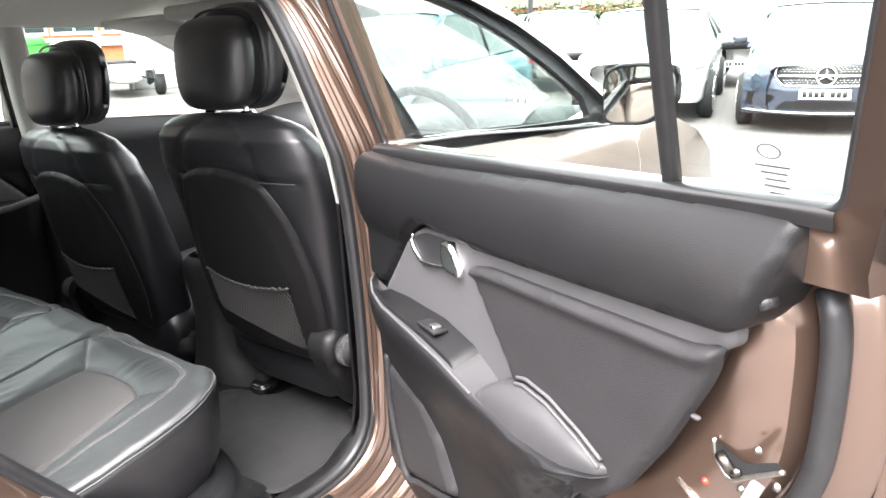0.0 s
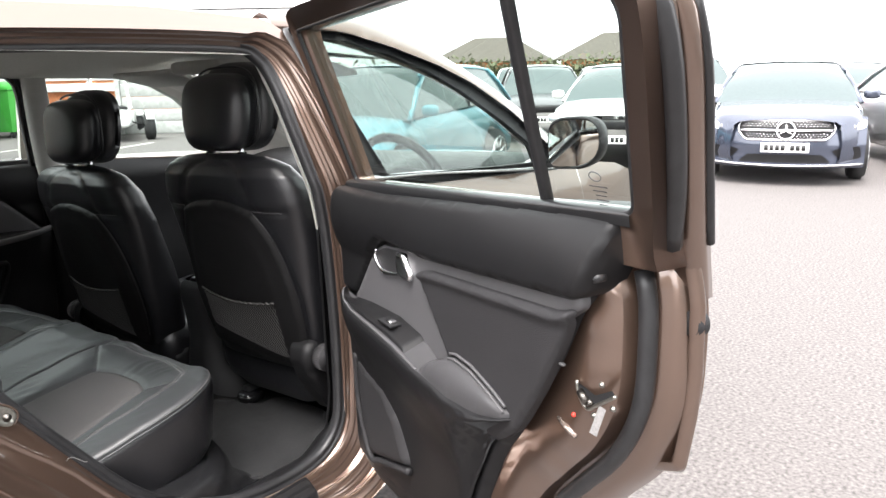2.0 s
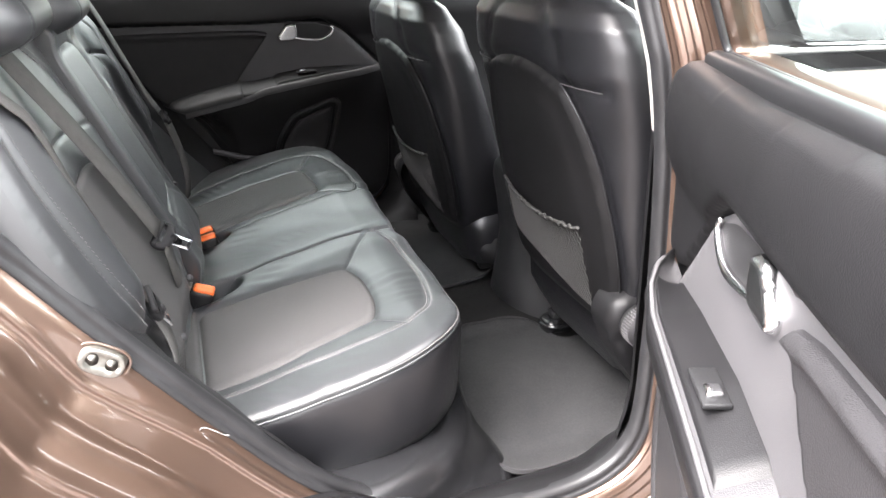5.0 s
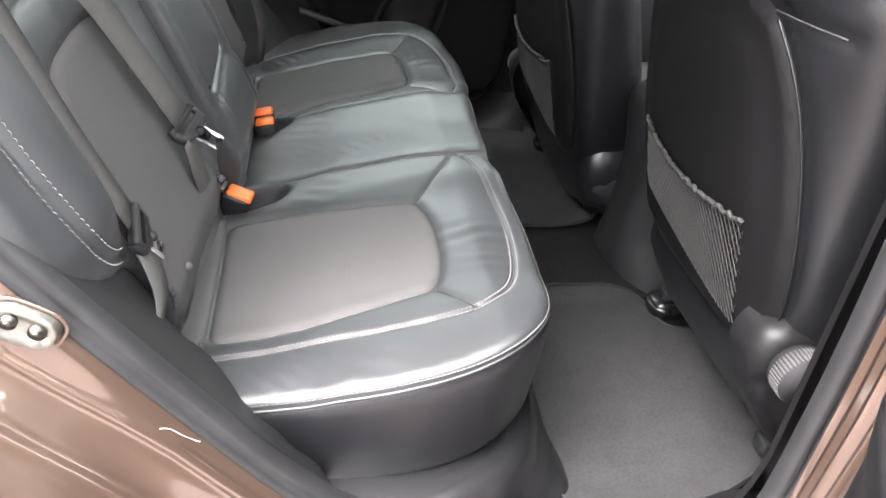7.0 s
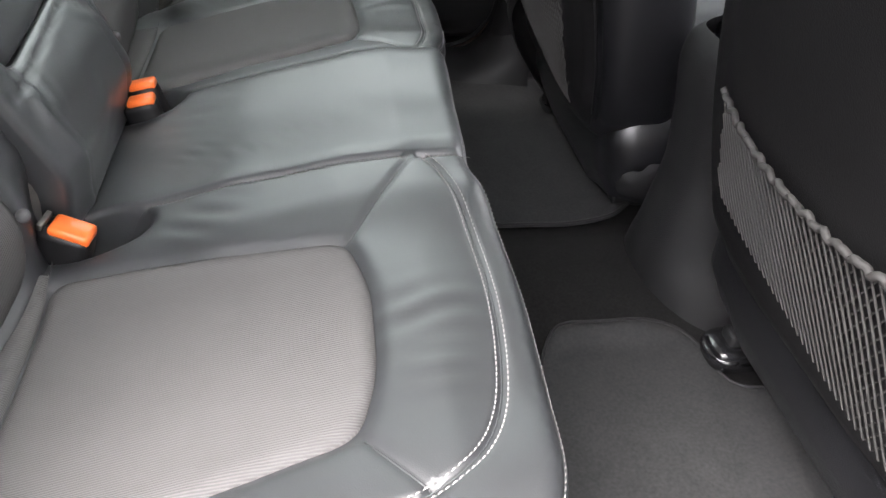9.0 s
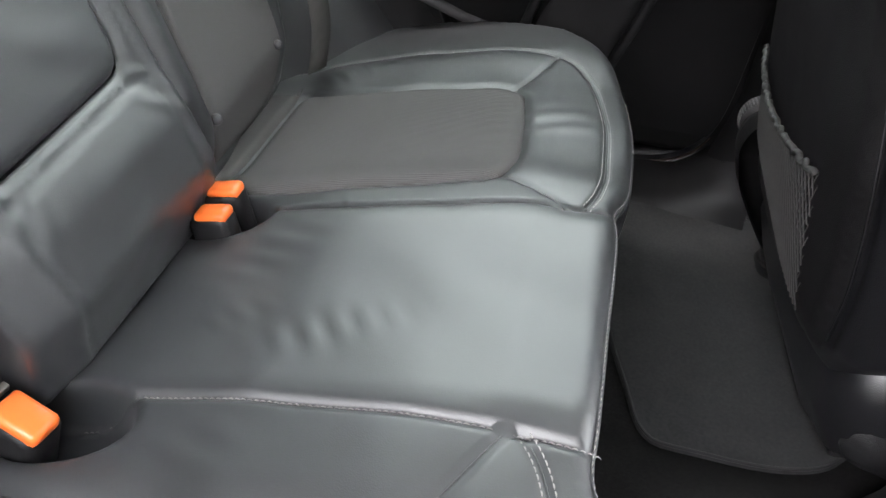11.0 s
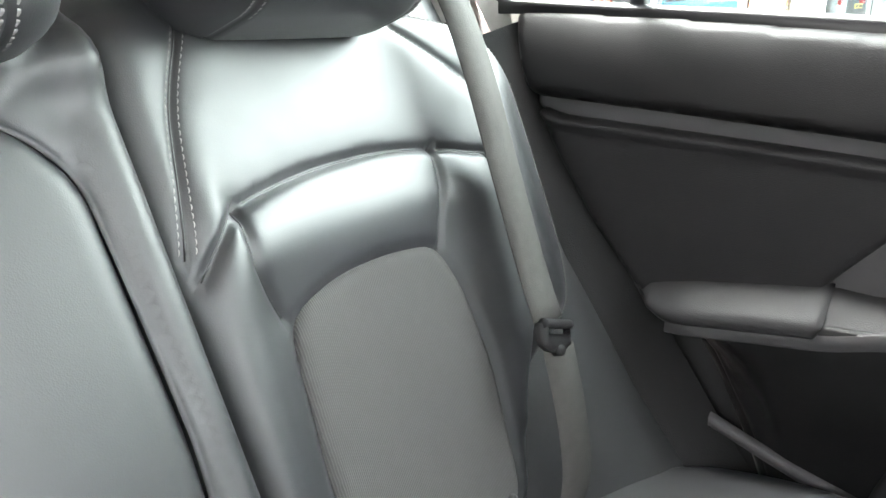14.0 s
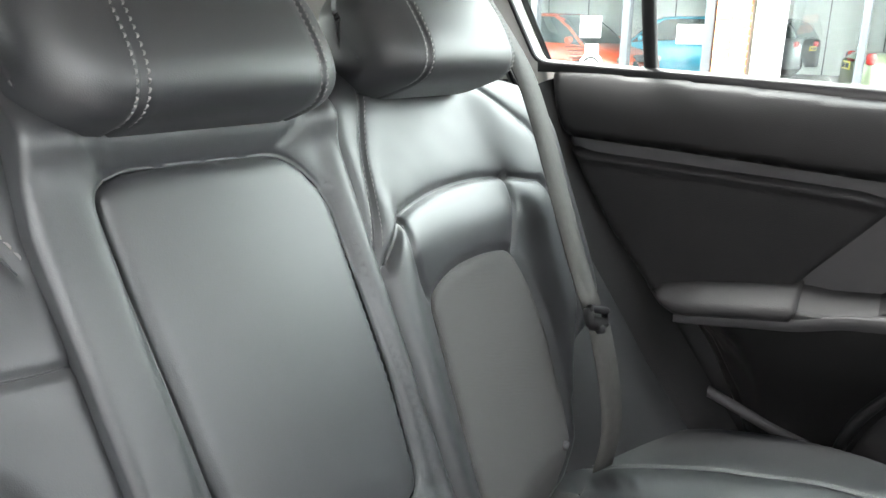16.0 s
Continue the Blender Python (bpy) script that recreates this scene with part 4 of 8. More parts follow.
    part("door_screw", joined(cyl(f(0.903, 1.085, 0.008), f(0.903, 1.085, 0.028), 0.0065), box(0.903, sg * 0.0285, 1.085, 0.008, 0.002, 0.002, 0.0005)), RUBBER, d, "black screw at the pad's edge")
    part("trim_clip", box(0.842, sg * 0.030, 0.952, 0.010, 0.006, 0.004, 0.0015), TRIMGREY, d)
    if opened:
        # latch on the rear face
        part("latch_slot", sheet(poly(rounded([(0.848, 0.922), (0.852, 0.906), (0.868, 0.894), (0.888, 0.905), (0.924, 0.929), (0.918, 0.935), (0.884, 0.916), (0.862, 0.921)], 0.003), 0.005), 0.01, 0.0075, f), BLACKTRIM, d, "black latch mouth")
        part("latch_rim", tube([f(s, z, 0.008) for s, z in spline([(0.846, 0.925), (0.850, 0.906), (0.867, 0.891), (0.886, 0.902), (0.925, 0.929)], 0.004)], 0.0026, 8), STEEL, d, "bright worn rim of the latch mouth")
        part("latch_jaw", joined(cyl(f(0.854, 0.914, 0.010), f(0.871, 0.900, 0.010), 0.006, 16), cyl(f(0.871, 0.901, 0.010), f(0.880, 0.905, 0.009), 0.0045, 12)), STEELDARK, d, "dark steel latch jaw")
        for s, z in ((0.894, 0.934), (0.878, 0.884), (0.916, 0.908)):
            part("latch_bolt", joined(cyl(f(s, z, 0.002), f(s, z, 0.007), 0.0044), cyl(f(s, z, 0.007), f(s, z, 0.0075), 0.003, 6, 0)), STEEL, d, "silver latch bolt")
        part("child_lock", cyl(f(0.834, 0.868, 0.0), f(0.834, 0.868, 0.007), 0.0038, 14), RED, d, "red child lock switch")
        # groove with its white highlight painted in as a paler tube
        part("child_lock_groove", tube([f(0.798, 0.850, 0.003), f(0.818, 0.842, 0.005), f(0.838, 0.836, 0.003)], 0.0042, 10), PAINTLIGHT, d)
        part("door_label", sheet(rounded([(0.893, 0.906), (0.907, 0.904), (0.888, 0.858), (0.873, 0.858)], 0.001), 0.1, 0.0085, f), THREAD, d, "small pale label under the latch")
        part("plug", cyl(f(0.966, 1.022, -0.095), f(0.966, 1.022, -0.076), 0.018, 24, 0.002), TRIM, d, "dark rubber plug")
    return d


c, s_ = math.cos(radians(66)), math.sin(radians(66))
OPEN = Matrix(((-c, s_, 0, 0.62), (-s_, -c, 0, -0.88), (0, 0, 1, 0), (0, 0, 0, 1)))
rear_door("rear_door", "brown rear car door standing open, black and grey door card", OPEN, -1, True)
SHUT = Matrix(((-1, 0, 0, 0.72), (0, -1, 0, 0.785), (0, 0, 1, 0), (0, 0, 0, 1)))
rear_door("rear_door", "closed brown rear car door, black and grey door card", SHUT, 1, False)


def front_door(sg, label):
    d = thing("front_door", label, "car door", "front doors")
    f = lambda x, z, h: (x, sg * (ybody(z) + 0.002 - h), z)
    o = poly(rounded([(0.745, 0.40), (0.76, 0.9), (0.70, 1.118), (0.95, 1.103), (1.3, 1.077), (1.700, 1.040), (1.722, 0.98), (1.738, 0.91), (1.722, 0.62), (1.708, 0.42)], 0.008), 0.03)
    part("outer_skin", sheet(o, 0.05, 0.0, f), PAINT, d, "brown metallic outer door skin")
    part("door_card", sheet(o, 0.05, lambda P: 0.13 - 0.02 * np.sin(P[:, 1] * 9) - roll_edge(dist(P, o, True), 0.03), lambda x, z, h: (x, sg * (0.87 - h + 0.01), z)), TRIMDARK, d, "black door card")
    fo = poly(rounded([(0.66, 1.10), (0.635, 1.30), (0.612, 1.482), (0.80, 1.474), (0.95, 1.440), (1.11, 1.392), (1.24, 1.335), (1.37, 1.250), (1.46, 1.168), (1.55, 1.092), (1.62, 1.045), (1.2, 1.07)], 0.02), 0.03)
    wi = rounded([(0.722, 1.128), (0.690, 1.26), (0.668, 1.37), (0.655, 1.456), (0.79, 1.452), (0.92, 1.420), (1.05, 1.376), (1.17, 1.312), (1.30, 1.222), (1.385, 1.150), (1.412, 1.086), (1.2, 1.096), (0.95, 1.112)], 0.012)
    if sg > 0:
        fo, wi = ([(x + 0.11 * float(smooth(0.80, 1.15, x) * smooth(1.72, 1.55, x)), z + 0.012 * float(z > 1.2)) for x, z in o_] for o_ in (fo, wi))
    part("window_frame", sheet(np.array(fo), 0.06, -0.004, f, holes=[poly(wi, 0.03)], wall=((0.0, 0.02),)), RUBBER if sg < 0 else PILLARTRIM, d, "black window frame" if sg < 0 else "pale grey window frame trim")
    part("door_glass", sheet(poly(wi, 0.05), 0.4, 0.014, f), GLASS, d, "tinted drop glass")
    part("belt_strip", ribbon([f(x, float(np.interp(x, [0.62, 0.89, 1.2, 1.55], [1.127, 1.112, 1.083, 1.052])), -0.010) for x in np.linspace(0.64, 1.56, 30)], (0, 0, 1), 0.014, 0.004), CHROME, d, "bright strip under the glass")
    part("door_handle", joined(tube([f(0.84, 0.965, -0.025), f(0.90, 0.972, -0.035), f(0.99, 0.972, -0.035), f(1.04, 0.965, -0.025)], 0.012, 10), box(0.84, sg * 0.92, 0.965, 0.03, 0.05, 0.03, 0.008), box(1.04, sg * 0.92, 0.965, 0.03, 0.05, 0.03, 0.008)), PAINT, d, "brown pull handle")
    return d


front_door(-1, "closed brown driver's door seen from outside")
front_door(1, "closed brown passenger door seen from inside")


def blob(c, dims, e1=0.5, e2=0.5, nu=56, nv=36, m=None, warp=None):
    """A soft cushion-like solid; also gives its surface as a function of two angles."""
    def cs(t, e):
        v = math.cos(t)
        return math.copysign(abs(v) ** e, v)

    def sn(t, e):
        v = math.sin(t)
        return math.copysign(abs(v) ** e, v)
    M = Matrix.Translation(c) @ (m or Matrix())

    def at(u, v):
        p = Vector((dims[0] / 2 * cs(v, e1) * cs(u, e2), dims[1] / 2 * cs(v, e1) * sn(u, e2), dims[2] / 2 * sn(v, e1)))
        if warp:
            p = Vector(warp(p))
        return tuple(M @ p)
    rows = [[at(2 * math.pi * i / nu, -math.pi / 2 + math.pi * j / nv) for i in range(nu)] for j in range(nv + 1)]
    bm = grid(rows, True)
    bmesh.ops.remove_doubles(bm, verts=bm.verts, dist=1e-4)
    return bm, at


def door_mirror(sg):
    d = thing("door_mirror", "brown door mirror on the driver's door", "wing mirror", "door mirrors", base=(1.50, sg * 0.98, 1.06))
    def ring(t, k):
        a, b = math.cos(t), math.sin(t)
        e = 0.45 if a < 0 else 0.85
        return 0.088 * k * math.copysign(abs(a) ** e, a), 0.076 * k * math.copysign(abs(b) ** (0.5 if a < 0 else 0.8), b) + 0.010 * a
    turn = np.linspace(0, 2 * math.pi, 49)
    rows = [[(1.462 + dx, sg * (1.022 + ring(t, k)[0]), 1.141 + ring(t, k)[1]) for t in turn[:-1]] for dx, k in ((0.012, 0.90), (0.0, 0.95), (-0.004, 1.0), (0.002, 1.05), (0.02, 1.08), (0.05, 1.04), (0.075, 0.90), (0.09, 0.62), (0.094, 0.2), (0.0945, 0.02))]
    part("housing", grid(rows, True), TRIMDARK, d, "black mirror housing")
    me = sheet([ring(t, 0.93) for t in turn[:-1]], 0.05, 0.0, lambda a, b, h: (1.464 + 0.16 * a, sg * (1.022 + a), 1.141 + b))
    part("mirror_glass", me, CHROME_MIRROR, d, "mirror glass")
    part("foot", tube([(1.52, sg * 0.86, 1.065), (1.52, sg * 0.92, 1.07), (1.53, sg * 0.97, 1.09)], 0.022, 10, flat=0.6), TRIMDARK, d)
    return d


CHROME_MIRROR = mat("mirror_silver", (0.88, 0.9, 0.9), 0.02, metal=1.0, var=0.0)
door_mirror(-1)

# ---- rear bench ----
def wrinkle(P, cx, cy, rx, ry, ang, wave, amp):
    """A patch of soft folds in leather."""
    q = P - np.array([cx, cy])
    u = q[:, 0] * math.cos(ang) + q[:, 1] * math.sin(ang)
    v = -q[:, 0] * math.sin(ang) + q[:, 1] * math.cos(ang)
    return amp * np.exp(-(u / rx) ** 2 - (v / ry) ** 2) * np.sin(u / wave * 2 * math.pi + 2.0 * np.sin(v * 40))


HALF = [(-0.10, 0.54), (-0.05, 0.617), (0.01, 0.656), (0.09, 0.677), (0.18, 0.668), (0.27, 0.641), (0.335, 0.607), (0.39, 0.555), (0.422, 0.49), (0.437, 0.41), (0.440, 0.33), (0.436, 0.25), (0.428, 0.195), (0.416, 0.160)]
NEARHALF = [(-0.10, 0.55), (-0.05, 0.606), (0.01, 0.626), (0.08, 0.641), (0.14, 0.650), (0.205, 0.654), (0.27, 0.650), (0.337, 0.630), (0.383, 0.590), (0.404, 0.550), (0.413, 0.49), (0.419, 0.41), (0.421, 0.33), (0.418, 0.25), (0.412, 0.195), (0.403, 0.160)]
CUSHION = spline([(x, -y) for x, y in NEARHALF] + [(0.406, -0.10), (0.412, 0.0), (0.417, 0.10)] + [(x, y + 0.035 * float(smooth(0.45, 0.6, y))) for x, y in HALF[::-1]] + [(-0.11, 0.3), (-0.11, -0.3)], 0.010, True)
# seams of the half by the open door and of the half by the closed door: (x, distance from the middle)
INSEAM = {-1: [(-0.075, 0.530), (0.0, 0.545), (0.068, 0.555), (0.14, 0.562), (0.20, 0.565), (0.26, 0.563), (0.312, 0.553), (0.352, 0.528), (0.376, 0.487), (0.389, 0.43), (0.395, 0.363), (0.394, 0.29), (0.387, 0.22), (0.374, 0.170), (0.358, 0.142)],
          1: [(-0.075, 0.537), (0.0, 0.556), (0.06, 0.566), (0.14, 0.567), (0.20, 0.564), (0.26, 0.560), (0.315, 0.549), (0.357, 0.526), (0.383, 0.487), (0.398, 0.44), (0.410, 0.36), (0.411, 0.28), (0.408, 0.22), (0.400, 0.175), (0.390, 0.150)]}
CLOTHSEAT = poly(rounded([(-0.024, 0.218), (0.076, 0.229), (0.180, 0.245), (0.272, 0.258), (0.291, 0.330), (0.290, 0.430), (0.272, 0.490), (0.173, 0.512), (0.106, 0.521), (0.03, 0.515), (-0.024, 0.500)], 0.024), 0.009, True)
CLOTHFAR = poly(rounded([(-0.022, 0.186), (0.09, 0.176), (0.216, 0.184), (0.300, 0.198), (0.314, 0.257), (0.311, 0.345), (0.302, 0.432), (0.272, 0.452), (0.137, 0.462), (0.05, 0.468), (-0.022, 0.474)], 0.024), 0.009, True)
SPLIT = [(0.412, 0.147), (0.35, 0.142), (0.29, 0.138), (0.235, 0.135), (0.13, 0.132), (0.05, 0.132), (0.0, 0.134)]
DIAG1 = {-1: [(0.276, 0.255), (0.344, 0.146)], 1: [(0.302, 0.200), (0.369, 0.146)]}
DIAG2 = {-1: [(0.276, 0.494), (0.318, 0.550)], 1: [(0.290, 0.450), (0.336, 0.535)]}


def seat_base(P):
    """Height of the bench's cushion."""
    x, y = P[:, 0], np.abs(P[:, 1])
    z = np.interp(x, [-0.11, -0.03, 0.05, 0.15, 0.27, 0.34, 0.40, 0.45], [0.560, 0.572, 0.594, 0.622, 0.648, 0.660, 0.660, 0.650])
    bol = 0.012 * smooth(0.46, 0.56, y) + 0.014 * np.exp(-((y - 0.19) / 0.05) ** 2) + 0.018 * smooth(0.19, 0.11, y) - 0.006 * smooth(0.12, 0.0, y)
    return z + bol - 0.004 * smooth(0.575, 0.675, np.where(P[:, 1] > 0, y - 0.03, y)) ** 2


def seat_height(P):
    q = np.column_stack([P[:, 0], np.abs(P[:, 1])])
    z = seat_base(P)
    z -= roll_edge(dist(P, CUSHION, True), 0.006) * 0.5
    for sg in (-1, 1):
        own = P[:, 1] * sg > 0
        for line, depth, w in ((INSEAM[sg], 0.0032, 0.0035), (SPLIT, 0.005, 0.0035), (DIAG1[sg], 0.003, 0.004), (DIAG2[sg], 0.003, 0.004)):
            d = dist(q, spline(line, 0.02))
            z -= np.where(own, depth * np.exp(-(d / w) ** 2) + (0.002 if line is not SPLIT else 0.001) * np.exp(-(d / 0.02) ** 2), 0)
    far = P[:, 1] > 0
    dc = np.where(far, dist(q, CLOTHFAR, True), dist(q, CLOTHSEAT, True))
    ins_ = np.where(far, inside(q, CLOTHFAR), inside(q, CLOTHSEAT))
    z -= np.where(ins_, 0.012 * smooth(0.0, 0.012, dc), 0)
    z -= 0.006 * np.exp(-(dc / 0.007) ** 2)
    # the well round each buckle
    z -= 0.045 * np.exp(-(np.hypot((q[:, 0] - 0.008) / 0.057, (q[:, 1] - 0.158 + 0.034 * (P[:, 1] > 0)) / 0.034)) ** 9)
    # creases: across the middle seat, in the front bolsters, along the outer bands and by the buckles
    z += wrinkle(P, 0.17, -0.060, 0.045, 0.020, 0.25, 0.026, 0.0011) + wrinkle(P, 0.10, -0.035, 0.030, 0.016, 0.5, 0.023, 0.0010) + wrinkle(P, 0.235, -0.035, 0.030, 0.016, 0.1, 0.024, 0.0007) + wrinkle(P, 0.10, 0.07, 0.05, 0.03, 0.9, 0.03, 0.0010)
    z += wrinkle(P, 0.335, -0.37, 0.035, 0.05, 1.5, 0.034, 0.0011) + wrinkle(P, 0.345, -0.44, 0.030, 0.03, 1.3, 0.026, 0.0007) + wrinkle(P, 0.352, 0.36, 0.04, 0.05, 1.5, 0.040, 0.0010)
    z += wrinkle(P, 0.03, 0.515, 0.045, 0.02, 0.3, 0.024, 0.0017) + wrinkle(P, 0.20, -0.60, 0.10, 0.03, 0.8, 0.030, 0.0006) + wrinkle(P, 0.07, -0.60, 0.05, 0.035, 0.5, 0.020, 0.0010) + wrinkle(P, 0.12, -0.19, 0.05, 0.03, 0.8, 0.03, 0.0012)
    z += 0.0012 * np.sin(P[:, 0] * 31 + 2.1 * np.sin(P[:, 1] * 17)) * np.sin(P[:, 1] * 27 + 1.3 * np.sin(P[:, 0] * 23)) * np.where(ins_, 0, 1)
    return z


flat = lambda a, b, h: (a, b, h)
bench = thing("rear_bench_cushion", "black leather rear bench cushion with grey cloth centres", "car seat", base=(0.2, 0, 0.45))
WELL = poly([(0.008 + 0.057 * math.cos(k), -0.158 + 0.034 * math.sin(k)) for k in np.linspace(0, 2 * math.pi, 24, endpoint=False)], 0.005, True)
CUTS = [spline([(x, sg * y) for x, y in line], 0.005) for sg in (-1, 1) for line in (INSEAM[sg], SPLIT, DIAG1[sg], DIAG2[sg])] + [WELL]
fall = lambda P: 0.215 - 0.05 * smooth(0.1, -0.1, P[:, 0])
part("leather_cover", sheet(CUSHION, 0.0065, seat_height, flat, cuts=CUTS, wall=((0.0025, 0.0025), (0.0035, 0.006), (0.004, 0.014))), LEATHER, bench, "soft black leather with folds")
tt = np.roll(CUSHION, -1, 0) - np.roll(CUSHION, 1, 0)
fn = np.column_stack([tt[:, 1], -tt[:, 0]]) / np.linalg.norm(tt, axis=1)[:, None]
if fn[np.argmax(CUSHION[:, 0])][0] < 0:
    fn = -fn
z0, deep = seat_height(CUSHION), fall(CUSHION)
part("skirt", grid([[(*(p + n_ * o), z - min(d, k)) for p, n_, z, k in zip(CUSHION, fn, z0, deep)] for o, d in spline([(0.003, 0.013), (0.006, 0.018), (0.0075, 0.030), (0.005, 0.07), (0.0, 0.12), (-0.007, 0.165), (-0.028, 0.20), (-0.058, 0.215)], 0.008)], True), VINYL, bench, "smooth dark navy vinyl skirt")
for sg in (-1, 1):
    for line in (INSEAM[sg], DIAG1[sg], DIAG2[sg]):
        Q = spline(line, 0.010) * np.array([1, sg])
        part("seam", tube([(a, b, h + 0.0002) for (a, b), h in zip(Q, seat_height(Q))], 0.0009, 6), LEATHER, bench)
    out = [(x, sg * y) for x, y in (CLOTHFAR if sg > 0 else CLOTHSEAT)]
    part("cloth_centre", sheet(out, 0.0075, lambda P, o=out: seat_base(P) + 0.002 - 0.006 * np.exp(-(dist(P, o, True) / 0.006) ** 2), flat, wall=((0.001, 0.006),)), CLOTH, bench, "grey twill cloth centre panel")
    so, si = (0.505, 0.205) if sg < 0 else (0.478, 0.180)
    st = rounded([(-0.085, sg * (si + 0.002)), (-0.028, sg * si), (-0.028, sg * so), (-0.085, sg * (so - 0.008))], 0.006)
    part("cloth_strip", sheet(spline(st, 0.01, True), 0.0075, lambda P, o=st: seat_base(P) + 0.006 - roll_edge(dist(P, np.array(o), True), 0.006), flat, wall=((0.001, 0.012),)), CLOTH, bench, "grey cloth strip at the back of the cushion")
    for line, off in ((INSEAM[sg], 0.0045), (INSEAM[sg], -0.0045)):
        L = spline(line, 0.012)
        t = np.gradient(L, axis=0)
        nn = np.column_stack([t[:, 1], -t[:, 0]]) / np.linalg.norm(t, axis=1)[:, None]
        Q = L + nn * off
        Q[:, 1] *= sg
        z = seat_height(Q)
        part("stitching", dashes([(a, b, h + 0.0006) for (a, b), h in zip(Q, z)], (0, 0, 1), 0.0046, 0.0012, 0.00058), THREAD, bench, "double row of pale stitching", kind="stuff")
    # pale dashes along the split paint the highlight on its crease
    Q = spline(SPLIT, 0.012) * np.array([1, sg])
    part("stitching", dashes([(a, b, h + 0.0009) for (a, b), h in zip(Q, seat_height(Q))], (0, 0, 1), 0.0046, 0.0008, 0.0006), THREAD, bench, kind="stuff")
front = np.array([p for p in CUSHION if p[0] > -0.02])
k = max(range(len(front)), key=lambda i: np.linalg.norm(front[i] - front[i - 1]))
front = np.vstack([front[k:], front[:k]])
tt = np.gradient(front, axis=0)
fn = np.column_stack([tt[:, 1], -tt[:, 0]]) / np.linalg.norm(tt, axis=1)[:, None]
if fn[len(fn) // 2][0] < 0:
    fn = -fn
z0 = seat_height(front)
part("piping", tube([(a, b, z - 0.012) for (a, b), z in zip(front + fn * 0.0045, z0)], 0.0020, 8), LEATHER, bench, "black piping round the cushion")
for dz, o in ((-0.0035, 0.0036), (-0.021, 0.0058)):
    part("stitching", dashes([(a, b, z + dz) for (a, b), z in zip(front + fn * o, z0)], (0.6, 0, 0.8) if dz > -0.01 else (1, 0, 0.1)), THREAD, bench, kind="stuff")

# backrests: a across the car, b up the backrest, h forwards
B0, BV, BN = Vector((-0.02, 0, 0.59)), Vector((-0.351, 0, 0.936)), Vector((0.936, 0, 0.351))


def back(sg):
    def f(a, b, h):
        p = B0 + BV * b + BN * h
        return (p.x, sg * a, p.z)
    return f


BACKO = spline([(0.157, 0.02), (0.145, 0.25), (0.131, 0.50), (0.140, 0.60), (0.165, 0.636), (0.22, 0.645), (0.35, 0.642), (0.50, 0.630), (0.60, 0.607), (0.655, 0.565), (0.685, 0.47), (0.700, 0.36), (0.700, 0.285), (0.675, 0.235), (0.62, 0.205), (0.555, 0.18), (0.51, 0.11), (0.495, 0.04), (0.47, 0.0), (0.30, -0.015), (0.19, -0.01)], 0.010, True)
BACKNEAR = spline([(0.142, 0.02), (0.157, 0.25), (0.169, 0.45), (0.163, 0.58), (0.142, 0.640), (0.152, 0.660), (0.22, 0.661), (0.35, 0.648), (0.50, 0.630), (0.60, 0.607), (0.655, 0.565), (0.685, 0.47), (0.700, 0.36), (0.700, 0.285), (0.680, 0.230), (0.630, 0.188), (0.560, 0.163), (0.51, 0.11), (0.495, 0.04), (0.47, 0.0), (0.30, -0.015), (0.17, -0.01)], 0.010, True)
BACKCLOTH = poly(rounded([(0.215, 0.015), (0.218, 0.20), (0.228, 0.352), (0.30, 0.370), (0.38, 0.371), (0.448, 0.362), (0.472, 0.31), (0.484, 0.22), (0.475, 0.09), (0.45, 0.01), (0.35, 0.0)], 0.03), 0.010, True)
CLOTHBACKNEAR = BACKCLOTH + np.column_stack([0.030 * smooth(0.36, 0.47, BACKCLOTH[:, 0]), 0 * BACKCLOTH[:, 0]])
TOPSEAM = [(0.158, 0.402), (0.177, 0.425), (0.205, 0.446), (0.26, 0.458), (0.33, 0.466), (0.41, 0.467), (0.486, 0.459), (0.535, 0.446), (0.565, 0.430), (0.572, 0.35), (0.565, 0.24), (0.535, 0.17)]
UPSEAM = [(0.486, 0.592), (0.54, 0.55), (0.572, 0.50), (0.575, 0.43)]
VSEAM = [(0.486, 0.458), (0.468, 0.41), (0.455, 0.362)]
INST = [(0.235, 0.625), (0.205, 0.58), (0.180, 0.53), (0.162, 0.47), (0.152, 0.42)]
INSTNEAR = [(0.36, 0.632), (0.32, 0.617), (0.275, 0.588), (0.24, 0.557), (0.210, 0.518), (0.190, 0.478)]
TOPNEAR = [(0.176, 0.412), (0.205, 0.414), (0.26, 0.423), (0.33, 0.431), (0.41, 0.433), (0.486, 0.428), (0.535, 0.430), (0.565, 0.425), (0.572, 0.35), (0.565, 0.24), (0.535, 0.17)]
LOWSEAM = [(0.205, 0.446), (0.203, 0.40), (0.222, 0.355)]
EDGEST = [(0.52, 0.622), (0.60, 0.592), (0.645, 0.55), (0.668, 0.46), (0.682, 0.36), (0.68, 0.29), (0.655, 0.25), (0.61, 0.225)]
EDGENEAR = [(0.52, 0.622), (0.60, 0.592), (0.64, 0.55), (0.656, 0.46), (0.656, 0.36), (0.651, 0.29), (0.642, 0.24), (0.618, 0.209), (0.572, 0.185)]


